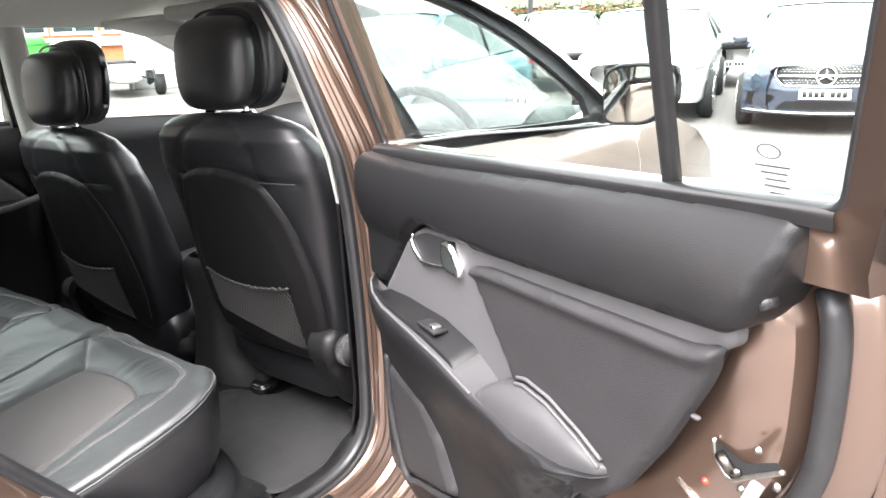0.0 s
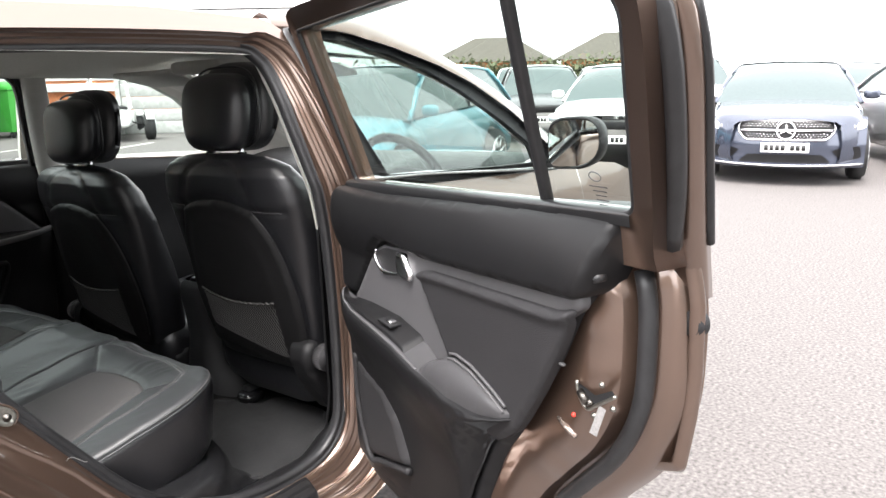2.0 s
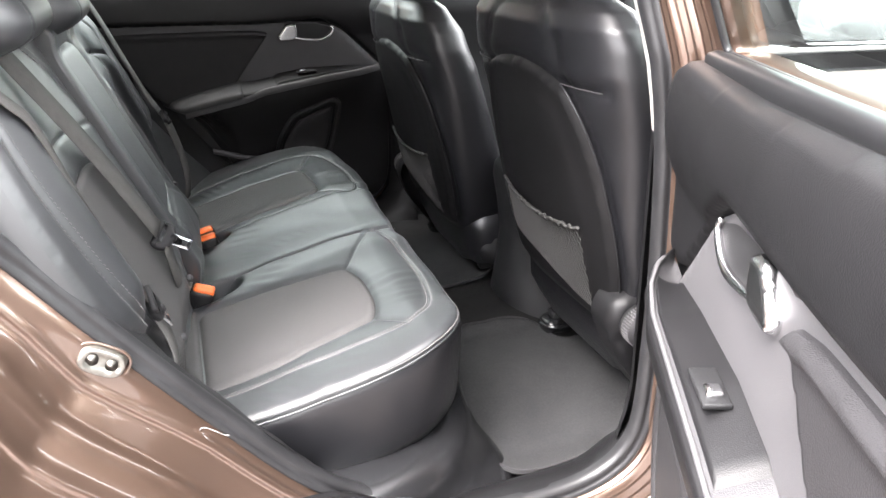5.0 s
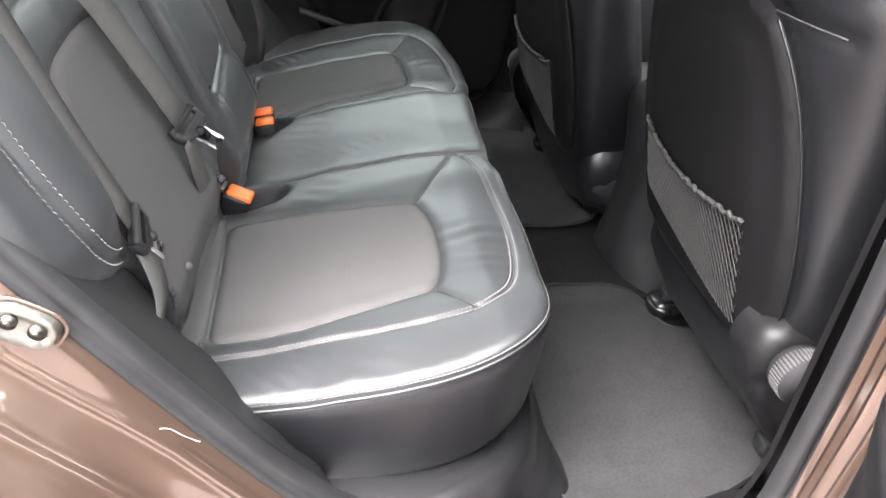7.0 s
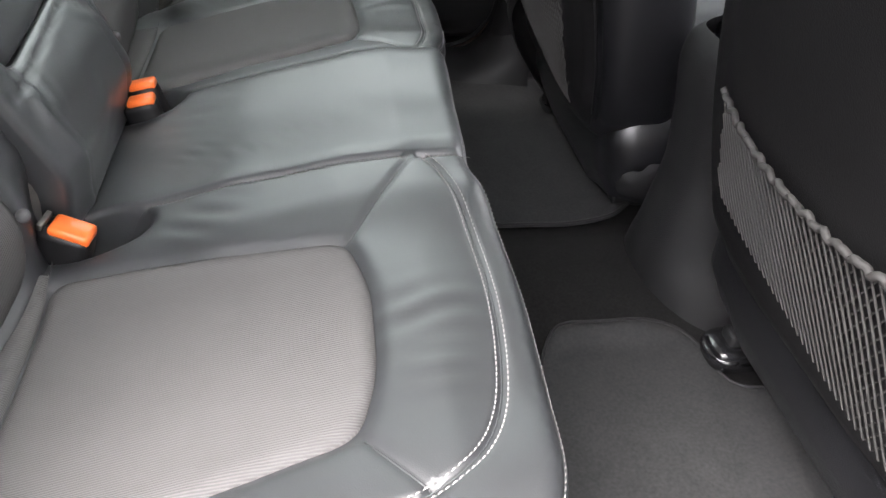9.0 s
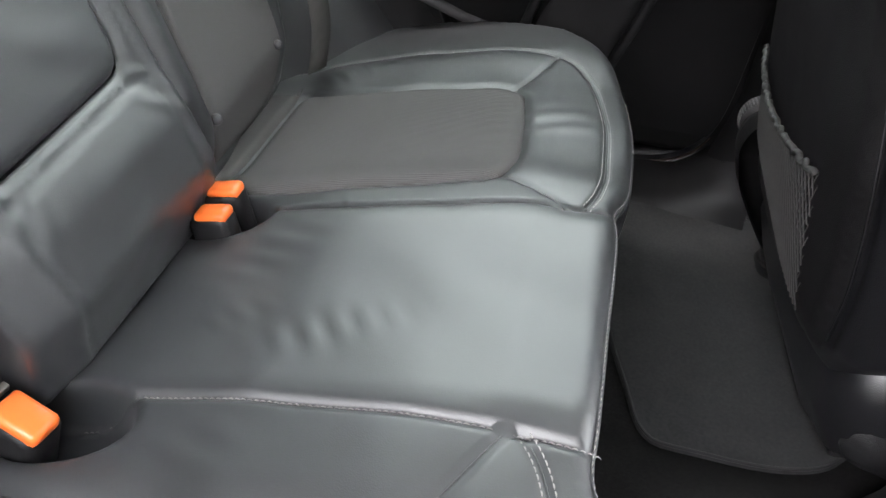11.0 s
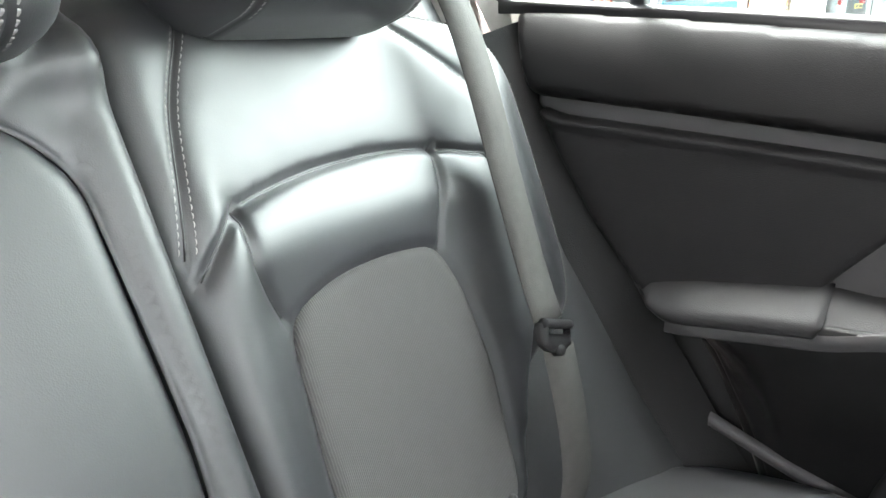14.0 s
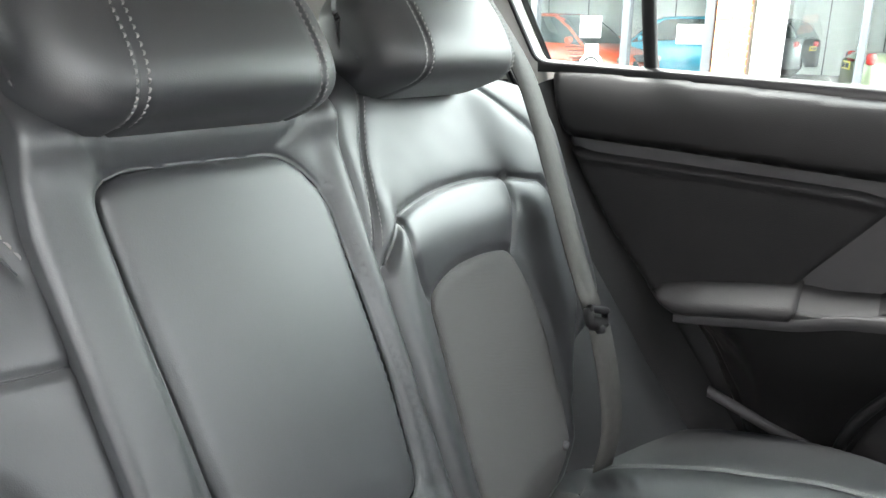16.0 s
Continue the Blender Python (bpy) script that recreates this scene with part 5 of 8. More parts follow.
def back_base(P, sg=1):
    a, b = P[:, 0], P[:, 1]
    mid, wide, tall = (0.60, 0.065, 0.030) if sg > 0 else (0.605, 0.060, 0.037)
    h = 0.022 * smooth(0.36, 0.15, a) + tall * np.exp(-((a - mid) / wide) ** 2) * smooth(0.16, 0.26, b) * smooth(0.62, 0.5, b)
    h += 0.012 * np.exp(-((b - 0.415) / 0.04) ** 2) * smooth(0.15, 0.22, a) * smooth(0.58, 0.5, a)
    h += 0.012 * np.exp(-((a - 0.175) / 0.03) ** 2) * smooth(0.55, 0.42, b)
    h -= 0.040 * smooth(0.12, 0.02, b) * smooth(0.21, 0.16, a) + 0.034 * smooth(0.085, -0.005, b) * smooth(0.16, 0.21, a)
    h += (0.010 if sg > 0 else 0.003) * np.exp(-((a - 0.525) / 0.03) ** 2) * smooth(0.46, 0.36, b)
    h -= 0.04 * smooth(0.56, 0.65, b) ** 1.5
    return h


def back_height(P, sg=1):
    inner = ((INST, 0.004, 0.004),) if sg > 0 else ((INSTNEAR, 0.002, 0.004),)
    h = back_base(P) - roll_edge(dist(P, BACKO, True), 0.03) * 0.9 if sg > 0 else back_base(P, sg) - roll_edge(dist(P, BACKNEAR, True), 0.016) * 0.7
    if sg < 0:
        a, b = P[:, 0], P[:, 1]
        h -= 0.008 * np.exp(-((b - 0.415) / 0.04) ** 2) * smooth(0.15, 0.22, a) * smooth(0.58, 0.5, a) + 0.010 * np.exp(-((a - 0.175) / 0.03) ** 2) * smooth(0.55, 0.42, b)
    far = ((TOPSEAM, 0.007, 0.005), (UPSEAM, 0.004, 0.004), (VSEAM, 0.005, 0.004), (LOWSEAM, 0.005, 0.005), (EDGEST, 0.003, 0.004))
    near = ((TOPNEAR, 0.0025, 0.004), (UPSEAM, 0.003, 0.004), (EDGENEAR, 0.004, 0.0045))
    for line, depth, w in (far if sg > 0 else near) + inner:
        d = dist(P, spline(line, 0.02))
        h -= depth * np.exp(-(d / w) ** 2) + (0.003 if sg > 0 else 0.001) * np.exp(-(d / 0.016) ** 2)
    cloth = BACKCLOTH if sg > 0 else CLOTHBACKNEAR
    dc = dist(P, cloth, True)
    h -= np.where(inside(P, cloth), 0.012 * smooth(0, 0.012, dc), 0) + 0.006 * np.exp(-(dc / 0.007) ** 2)
    h += wrinkle(P, 0.22, 0.52, 0.03, 0.05, 0.9, 0.05, 0.0005) + wrinkle(P, 0.35, 0.54, 0.08, 0.04, 0.4, 0.06, 0.0004) + wrinkle(P, 0.52, 0.13, 0.03, 0.04, 1.2, 0.04, 0.0012)
    return h


def headrest(parent, sg, a, b, h, w, hgt, dep, name="headrest", label="black leather head restraint with pale double stitching", at_=0.66):
    """A rear head restraint: flat front face, lower edge hanging over, rounded ends, stitched down both ends."""
    fr = back(1)
    c = Vector(fr(a * sg, b, h))
    R = Matrix((BN, (0, 1, 0), BV)).transposed().to_4x4()
    end = 0.050

    def at(y, v):
        over = max(0.0, abs(y) - (w / 2 - end)) / end
        inset = end * (1 - math.sqrt(max(0.0, 1 - over * over)))
        cv, sv = math.cos(v), math.sin(v)
        x = (dep / 2 - inset * 0.85) * math.copysign(abs(cv) ** 0.62, cv)
        z = (hgt / 2 - inset * 0.85) * math.copysign(abs(sv) ** 0.70, sv)
        k = z / hgt
        x += 0.028 * (-k) * (1 if x > 0 else 0.3) - 0.010 * (abs(y) / (w / 2)) ** 2 * (1 if x > 0 else 0)
        return c + R.to_3x3() @ Vector((x, y, z))
    ys = np.concatenate([w / 2 - end + end * np.sin(np.linspace(math.pi / 2, 0, 12)), np.linspace(w / 2 - end, end - w / 2, 14)[1:-1], end - w / 2 - end * np.sin(np.linspace(0, math.pi / 2, 12))])
    crease = [q * (w / 2 * at_ + 0.0042) for q in (-1, 1)]
    ys = np.array(sorted(set(np.round(np.concatenate([ys] + [np.array([q - 0.004, q - 0.002, q, q + 0.002, q + 0.004]) for q in crease]), 5))))
    rows = []
    for y in ys:
        row = [at(y, v) for v in np.linspace(0, 2 * math.pi, 65)[:-1]]
        dip = max(0.0, 1 - min(abs(y - q) for q in crease) / 0.004) * 0.0022
        if dip:
            mid_ = sum(row, Vector()) / len(row)
            row = [p + (mid_ - p).normalized() * dip for p in row]
        rows.append([tuple(p) for p in row])
    hr = part(name, grid(rows, True, True), LEATHER, parent, label)
    for q in (-1, 1):
        for off in (0.0, 0.0085):
            yy = q * (w / 2 * at_ + off)
            pts = [tuple(at(yy, v) + BN * 0.0006 * math.cos(v) + BV * 0.0006 * math.sin(v)) for v in np.linspace(-1.45, 1.55, 60)]
            part("stitching", dashes(pts, BN, 0.0044, 0.0016, 0.0010), THREAD, hr, kind="stuff")
    return hr


for sg in (-1, 1):
    f = back(sg)
    seat = thing("rear_seat_back", "black leather rear seat back with grey cloth centre", "car seat", "rear seat backs", base=(-0.1, sg * 0.35, 0.6))
    part("leather_cover", sheet(BACKO if sg > 0 else BACKNEAR, 0.0055, lambda P, sg=sg: back_height(P, sg), f, cuts=[spline(c, 0.005) for c in ((TOPSEAM, UPSEAM, VSEAM, LOWSEAM, EDGEST, INST) if sg > 0 else (TOPNEAR, UPSEAM, EDGENEAR, INSTNEAR))], wall=((0.003, 0.008), (0.004, 0.02), (0.002, 0.05), (-0.01, 0.10))), LEATHER, seat, "soft black leather")
    cloth = BACKCLOTH if sg > 0 else CLOTHBACKNEAR
    part("cloth_centre", sheet(cloth, 0.0075, lambda P, cloth=cloth, sg=sg: back_base(P, sg) + 0.001 - 0.006 * np.exp(-(dist(P, cloth, True) / 0.006) ** 2), f, wall=((0.001, 0.006),)), CLOTH, seat, "grey twill cloth centre panel")
    for line, offs in ((INST, (-0.005, 0.005)) if sg > 0 else (INSTNEAR, (-0.0075, 0.0075)), (EDGEST, (-0.005, 0.005)) if sg > 0 else (EDGENEAR, (-0.007, 0.007)), (UPSEAM, (0.004,))):
        L = spline(line, 0.012)
        t = np.gradient(L, axis=0)
        nn = np.column_stack([t[:, 1], -t[:, 0]]) / np.linalg.norm(t, axis=1)[:, None]
        for o in offs:
            Q = L + nn * o
            part("stitching", dashes([f(a, b, h + 0.0012) for (a, b), h in zip(Q, back_height(Q, sg))], BN, *((0.0066, 0.002, 0.0009) if line is INSTNEAR else (0.0060, 0.0016, 0.00072) if line is EDGENEAR else (0.0048, 0.0014, 0.00055))), THREAD, seat, kind="stuff")
    for line in (TOPSEAM, VSEAM, LOWSEAM, INST) if sg > 0 else (TOPNEAR, INSTNEAR):
        L = spline(line, 0.010)
        part("seam", tube([f(a, b, h + 0.0002) for (a, b), h in zip(L, back_height(L, sg))], 0.0009, 6), LEATHER, seat)
    for a, b in ((0.447, 0.076), (0.215, 0.073)):
        hb = float(back_base(np.array([(a, b)]))[0])
        bm = bmesh.new()
        bmesh.ops.create_uvsphere(bm, u_segments=16, v_segments=10, radius=0.007)
        bmesh.ops.transform(bm, matrix=Matrix.Translation(f(a, b, hb + 0.002)), verts=bm.verts)
        part("child_seat_button", bm, TRIMGREY, seat, "small grey isofix button")
    headrest(seat, sg, 0.322 if sg > 0 else 0.425, 0.640, 0.035, 0.262, 0.128, 0.13)
    for da in (-0.07, 0.07):
        part("headrest_post", tube([f((0.335 if sg > 0 else 0.43) + da, 0.54, -0.02), f((0.335 if sg > 0 else 0.43) + da, 0.60, -0.01)], 0.006, 8), CHROME, seat, "chrome post")

# centre backrest with fold-down armrest
CX = -0.012
mid = thing("centre_seat_back", "black leather centre backrest with fold-down armrest", "car seat", "rear seat backs", base=(-0.1, 0, 0.6))
f = lambda a, b, h: back(1)(a + CX + 0.065 * max(0.0, 0.50 - b), b, h)
CEN = poly(rounded([(-0.168, 0.0), (0.134, 0.0), (0.138, 0.50), (0.130, 0.60), (0.06, 0.635), (-0.10, 0.640), (-0.160, 0.625), (-0.170, 0.50)], 0.010), 0.01, True)
ARM = poly(rounded([(-0.112, 0.165), (0.096, 0.180), (0.108, 0.30), (0.105, 0.490), (0.066, 0.530), (-0.095, 0.533), (-0.122, 0.522), (-0.118, 0.35)], 0.026), 0.01, True)


def cen_h(P):
    h = 0.035 + 0.006 * smooth(0.10, 0.125, np.abs(P[:, 0])) + 0.012 * np.exp(-((P[:, 1] - 0.56) / 0.02) ** 2) - 0.03 * smooth(0.57, 0.64, P[:, 1])
    h -= roll_edge(dist(P, ARM, True), 0.018) * 0.35
    h -= 0.004 * np.exp(-(dist(P, spline([(0.14, 0.60), (0.098, 0.566), (0.062, 0.54)], 0.02)) / 0.003) ** 2) + 0.004 * np.exp(-(dist(P, spline([(-0.14, 0.60), (-0.12, 0.545), (-0.108, 0.53)], 0.02)) / 0.003) ** 2)
    # the leather hump under the armrest, with its welt and gathers
    h += 0.014 * smooth(0.185, 0.11, P[:, 1]) * smooth(0.16, 0.10, np.abs(P[:, 0])) - 0.030 * smooth(0.07, 0.0, P[:, 1])
    for line in ([(0.104, 0.50), (0.118, 0.30), (0.116, 0.20), (0.108, 0.10), (0.100, 0.01)], [(-0.120, 0.51), (-0.124, 0.30), (-0.122, 0.18), (-0.116, 0.10), (-0.11, 0.01)], [(-0.15, 0.150), (-0.10, 0.152), (0.0, 0.160), (0.09, 0.166), (0.13, 0.155)]):
        h -= 0.003 * np.exp(-(dist(P, spline(line, 0.02)) / 0.003) ** 2)
    h += wrinkle(P, 0.11, 0.155, 0.03, 0.03, 0.6, 0.028, 0.0016) + wrinkle(P, -0.11, 0.14, 0.03, 0.03, 2.4, 0.028, 0.0014) + wrinkle(P, 0.0, 0.06, 0.07, 0.03, 1.4, 0.05, 0.001)
    return h - roll_edge(dist(P, CEN, True), 0.014) * 0.35


part("leather_surround", sheet(CEN, 0.006, cen_h, f, holes=[ARM], cuts=[np.vstack([ARM, ARM[:1]])], wall=((0.0005, 0.004), (0.0005, 0.03))), LEATHER, mid, "soft black leather surround")
ain = ARM * np.array([0.995, 0.997]) + np.array([0, 0.002])
part("armrest", sheet(ain, 0.006, lambda P: 0.034 + 0.006 * np.cos(P[:, 0] * 12) - roll_edge(dist(P, ain, True), 0.018) * 0.55 + wrinkle(P, 0.02, 0.22, 0.04, 0.05, 0.7, 0.06, 0.0008), f, wall=((0.0, 0.02), (-0.002, 0.05))), LEATHER, mid, "smooth black leather folded armrest")
headrest(mid, 1, -0.036, 0.620, 0.045, 0.27, 0.130, 0.13, at_=0.60)


# ---- belts and buckles ----
def buckle(at_, group, k, label, m):
    b = thing("belt_buckle", label, "seat belt buckle", group, base=at_)
    x, y, z = at_
    part("buckle_body", box(x, y, z, 0.048 * k, 0.033 * k, 0.080 * k, 0.008, m), TRIMDARK, b, "black buckle body")
    off = m @ Vector((0.004 * k, 0, 0.039 * k))
    part("release_button", box(x + off.x, y + off.y, z + off.z, 0.039 * k, 0.027 * k, 0.014 * k, 0.005, m), ORANGE, b, "orange release button")
    off = m @ Vector((-0.022 * k, 0, 0.041 * k))
    part("buckle_slot", box(x + off.x, y + off.y, z + off.z, 0.006, 0.024 * k, 0.008, 0.001, m), STEEL, b)
    return b


mb = pose(0, 0, 0, 0, -12, 0)
buckle((-0.024, -0.172, 0.578), "rear buckles", 1.08, "black seat belt buckle with orange button by the cushion", pose(0, 0, 0, 0, 20, -10))
buckle((0.022, 0.098, 0.588), "rear buckles", 0.92, "black seat belt buckle with orange button by the cushion", mb)
buckle((0.018, 0.137, 0.592), "rear buckles", 0.92, "black seat belt buckle with orange button, beside its twin", mb)


def seat_belt(label, line, w, dirs, tongue, tm, lower=None):
    b = thing("seat_belt", label, "seat belt", "rear seat belts", base=tongue)
    part("webbing", ribbon(spline(line, 0.02), dirs, w), BELT, b, "dark grey ribbed webbing")
    if lower:
        part("lower_webbing", ribbon(spline(lower[0], 0.015), lower[1], w * 0.9), BELT, b, "dark grey webbing")
    x, y, z = tongue
    M = tm
    t = Matrix.Translation(tongue) @ M @ Matrix.Scale(0.80, 4)
    go = rounded([(-0.034, 0.016), (0.034, 0.016), (0.038, 0.002), (0.033, -0.016), (0.014, -0.024), (-0.014, -0.024), (-0.033, -0.016), (-0.038, 0.002)], 0.006)
    slot = rounded([(-0.027, 0.008), (0.027, 0.008), (0.026, -0.001), (-0.026, -0.001)], 0.003)
    part("tongue_grip", joined(sheet(poly(go, 0.004), 0.006, lambda P: 0.008 - roll_edge(dist(P, poly(go, 0.004), True), 0.005), lambda a, c2, h: tuple(t @ Vector((h, a, c2))), holes=[poly(slot, 0.004)], wall=((0.0005, 0.004), (-0.001, 0.011))), tube([tuple(t @ Vector((0.004, a, 0.013))) for a in np.linspace(-0.034, 0.034, 12)], 0.0055, 8)), TRIM, b, "black tongue grip with a slot for the webbing")
    part("tongue_stud", cyl(tuple(t @ Vector((-0.004, 0, -0.022))), tuple(t @ Vector((0.012, 0, -0.022))), 0.006, 14), TRIM, b)
    if "closed door" not in label:
      part("tongue_plate", sheet(rounded([(-0.015, -0.020), (0.015, -0.020), (0.014, -0.062), (-0.014, -0.062)], 0.004), 0.02, 0.0, lambda a, c2, h: tuple(t @ Vector((h, a, c2))), holes=[rounded([(-0.008, -0.042), (0.008, -0.042), (0.008, -0.054), (-0.008, -0.054)], 0.002)], wall=((0.0005, 0.0025),)), CHROME, b, "chrome tongue plate")
    return b


nb = lambda *pts: [back(-1)(a, b, h) for a, b, h in pts]
seat_belt("dark grey seat belt hanging over the bench by the open door", [(-0.30, -0.650, 1.36)] + nb((0.625, 0.575, 0.030), (0.590, 0.50, 0.040), (0.566, 0.42, 0.030), (0.552, 0.345, 0.021), (0.548, 0.30, 0.019), (0.542, 0.255, 0.017), (0.534, 0.205, 0.015)), 0.047, (-0.10, 0.99, 0.06), nb((0.537, 0.189, 0.016))[0], pose(0, 0, 0, 0, -24, 0) @ pose(0, 0, 0, 24, 0, 0),
          (nb((0.541, 0.178, 0.013), (0.547, 0.150, 0.013), (0.560, 0.120, 0.010), (0.586, 0.095, 0.0), (0.60, 0.07, -0.03)), (0.10, 0.99, 0)))
seat_belt("dark grey centre seat belt hanging down to its buckle", [(-0.30, -0.43, 1.30), (-0.205, -0.378, 1.12), (-0.125, -0.333, 0.955), (-0.060, -0.290, 0.800)], 0.047, (0.20, 0.95, 0.27), (-0.054, -0.284, 0.785), pose(0, 0, 0, 0, -62, 0) @ pose(0, 0, 0, -10, 0, 0) @ pose(0, 0, 0, 0, 0, -35),
          ([(-0.050, -0.30, 0.775), (-0.045, -0.285, 0.715), (-0.042, -0.245, 0.645), (-0.045, -0.205, 0.585)], (0.20, 0.95, 0.27)))
seat_belt("dark grey seat belt against the bench by the closed door", [(-0.350, 0.612, 1.325), (-0.225, 0.545, 1.21), (-0.180, 0.530, 1.155), (-0.150, 0.528, 1.09), (-0.124, 0.527, 1.02), (-0.080, 0.524, 0.905), (-0.048, 0.515, 0.843)], 0.047, (0.12, 1, 0.05), (-0.040, 0.513, 0.833), pose(0, 0, 0, 0, -20, 0) @ pose(0, 0, 0, -20, 0, 0),
          ([(-0.036, 0.515, 0.82), (-0.018, 0.522, 0.74), (-0.010, 0.530, 0.66), (-0.02, 0.535, 0.59)], (0.35, 0.94, 0)))
anchor = thing("belt_anchor", "dark belt guide on the rear pillar", "seat belt", base=(-0.36, 0.625, 1.33))
part("guide_loop", joined(tube([(-0.36, 0.585, 1.325), (-0.35, 0.62, 1.335), (-0.36, 0.652, 1.325), (-0.365, 0.62, 1.31)], 0.006, 8, True), box(-0.372, 0.632, 1.338, 0.026, 0.045, 0.034, 0.01)), TRIM, anchor)

# ---- floor mats ----
MATS_ = {-1: [(0.545, 0.135), (0.575, 0.114), (0.64, 0.112), (0.70, 0.116), (0.742, 0.130), (0.763, 0.158), (0.766, 0.200), (0.778, 0.226), (0.805, 0.237), (0.838, 0.240), (0.857, 0.268), (0.868, 0.36), (0.862, 0.45), (0.825, 0.540), (0.747, 0.603), (0.616, 0.648), (0.50, 0.652), (0.462, 0.625), (0.457, 0.54), (0.475, 0.38), (0.52, 0.20)],
         1: [(0.525, 0.165), (0.56, 0.148), (0.64, 0.144), (0.70, 0.146), (0.742, 0.162), (0.772, 0.188), (0.80, 0.215), (0.845, 0.275), (0.860, 0.36), (0.848, 0.48), (0.832, 0.585), (0.822, 0.64), (0.795, 0.668), (0.68, 0.676), (0.55, 0.676), (0.48, 0.66), (0.457, 0.60), (0.47, 0.40), (0.505, 0.22)]}
for sg in (-1, 1):
    o = spline([(x, sg * y) for x, y in MATS_[sg]], 0.012, True)
    m = thing("floor_mat", "grey rear floor mat with dark bound edge on carpet", "floor mat", "rear floor mats", base=(0.66, sg * 0.35, 0.345))
    hz = lambda P, o=o: 0.352 + 0.0025 * np.sin(P[:, 0] * 17 + P[:, 1] * 9) + 0.002 * np.sin(P[:, 0] * 43 - P[:, 1] * 31) + 0.020 * smooth(0.16, 0.10, np.abs(P[:, 1])) + 0.016 * smooth(0.58, 0.66, np.abs(P[:, 1]))
    part("mat_surface", sheet(o, 0.012, hz, flat, wall=((0.002, 0.002), (0.003, 0.006))), MATGREY, m, "grey pile")
    part("bound_edge", tube([(a, b, float(hz(np.array([(a, b)]))[0])) for a, b in o], 0.0022, 8, True), TRIM, m, "dark bound edge")

# ---- front seats ----
def front_seat(label, ox, oy, oz, sg):
    """sg: +1 with the door on the right (driver), -1 on the left."""
    s = thing("front_seat", label, "car seat", "front seats", base=(0.75 + ox, oy, 0.40 + oz))
    zs = [0.555, 0.57, 0.60, 0.65, 0.71, 0.77, 0.85, 0.93, 1.00, 1.05, 1.09, 1.12, 1.145, 1.160, 1.170, 1.175]
    W = np.interp(zs, [0.555, 0.60, 0.69, 0.85, 0.98, 1.05, 1.09, 1.12, 1.145, 1.16, 1.170, 1.175], [0.43, 0.485, 0.520, 0.555, 0.585, 0.590, 0.575, 0.545, 0.49, 0.42, 0.32, 0.18])
    D = np.interp(zs, [0.555, 0.6, 0.8, 1.0, 1.1, 1.145, 1.175], [0.13, 0.17, 0.19, 0.175, 0.15, 0.11, 0.04])
    X = np.interp(zs, [0.555, 0.61, 0.77, 0.93, 1.05, 1.12, 1.15, 1.175], [0.715, 0.695, 0.662, 0.630, 0.604, 0.600, 0.610, 0.640])
    sm = np.linspace(0, 1, len(zs))
    K = np.linspace(0, 1, 80)
    YOKE = [(u, 1.056 - 0.028 * (abs(u) / 0.15) ** 2.2 if abs(u) < 0.15 else 1.028 - 0.012 * (abs(u) - 0.15)) for u in np.linspace(-0.255, 0.255, 61)]
    SHOULDER = [(0.045, 1.158), (0.078, 1.148), (0.108, 1.125), (0.128, 1.100), (0.142, 1.068), (0.149, 1.030)]
    ARC = [(0.149, 1.028), (0.176, 0.995), (0.200, 0.950), (0.219, 0.885), (0.230, 0.81), (0.233, 0.74), (0.226, 0.67), (0.208, 0.60)]

    def powers(z):
        b = float(smooth(0.72, 0.98, z))
        return 0.54 + 0.16 * b, 0.48 + 0.20 * b

    def section(t, z):
        cy, cx = math.cos(t), math.sin(t)
        py, px_ = powers(z)
        return math.copysign(abs(cy) ** py, cy), math.copysign(abs(cx) ** px_, cx)
    lines = [np.array(YOKE)] + [spline([(q * u, z) for u, z in SHOULDER], 0.02) for q in (-1, 1)] + [spline([(q * u, z) for u, z in ARC], 0.02) for q in (-1, 1)]
    body = []
    for k in K:
        z, w, d, x = [float(np.interp(k, sm, q)) for q in (zs, W, D, X)]
        for t in np.linspace(0, 2 * math.pi, 113)[:-1]:
            cy, cx = section(t, z)
            xx = x + d / 2 - d / 2 * cx
            if cx <= 0:
                xx += -0.03 * math.exp(-(w / 2 * cy / 0.12) ** 2) * min(1, (1.17 - z) * 8)
            body.append((xx, w / 2 * cy, z, cx))
    A = np.array(body)
    P2 = A[:, 1:3]
    groove = sum(0.0055 * np.exp(-(dist(P2, L) / 0.0045) ** 2) + 0.003 * np.exp(-(dist(P2, L) / 0.016) ** 2) for L in lines)
    xs_ = A[:, 0] + np.where(A[:, 3] > 0.05, groove, 0)
    rows = [[(xs_[i * 112 + j] + ox, A[i * 112 + j, 1] + oy, A[i * 112 + j, 2] + oz) for j in range(112)] for i in range(len(K))]
    bk = part("backrest", grid(rows, True, True), VINYL, s, "black leather backrest")
    xb = lambda z: float(np.interp(z, zs, X))

    def f(y, z, h):
        d_ = float(np.interp(z, zs, D)); w_ = float(np.interp(z, zs, W))
        py, px_ = powers(z)
        q = min(1, abs(y) / (w_ / 2)) ** (1 / py)
        sx = max(0.0, 1 - q * q) ** 0.5
        return (xb(z) + d_ / 2 - d_ / 2 * sx ** px_ - h + ox, y + oy, z + oz)
    arc = [tuple(p) for p in spline(ARC, 0.02)]
    top = [(u, z) for u, z in YOKE if abs(u) < 0.147]
    pan = poly([(u, z - 0.003) for u, z in top] + [(u - 0.002, z) for u, z in arc] + [(0.19, 0.585), (0.10, 0.572), (0.0, 0.566), (-0.10, 0.560), (-0.19, 0.565)] + [(-u + 0.002, z) for u, z in arc[::-1]], 0.012, True)
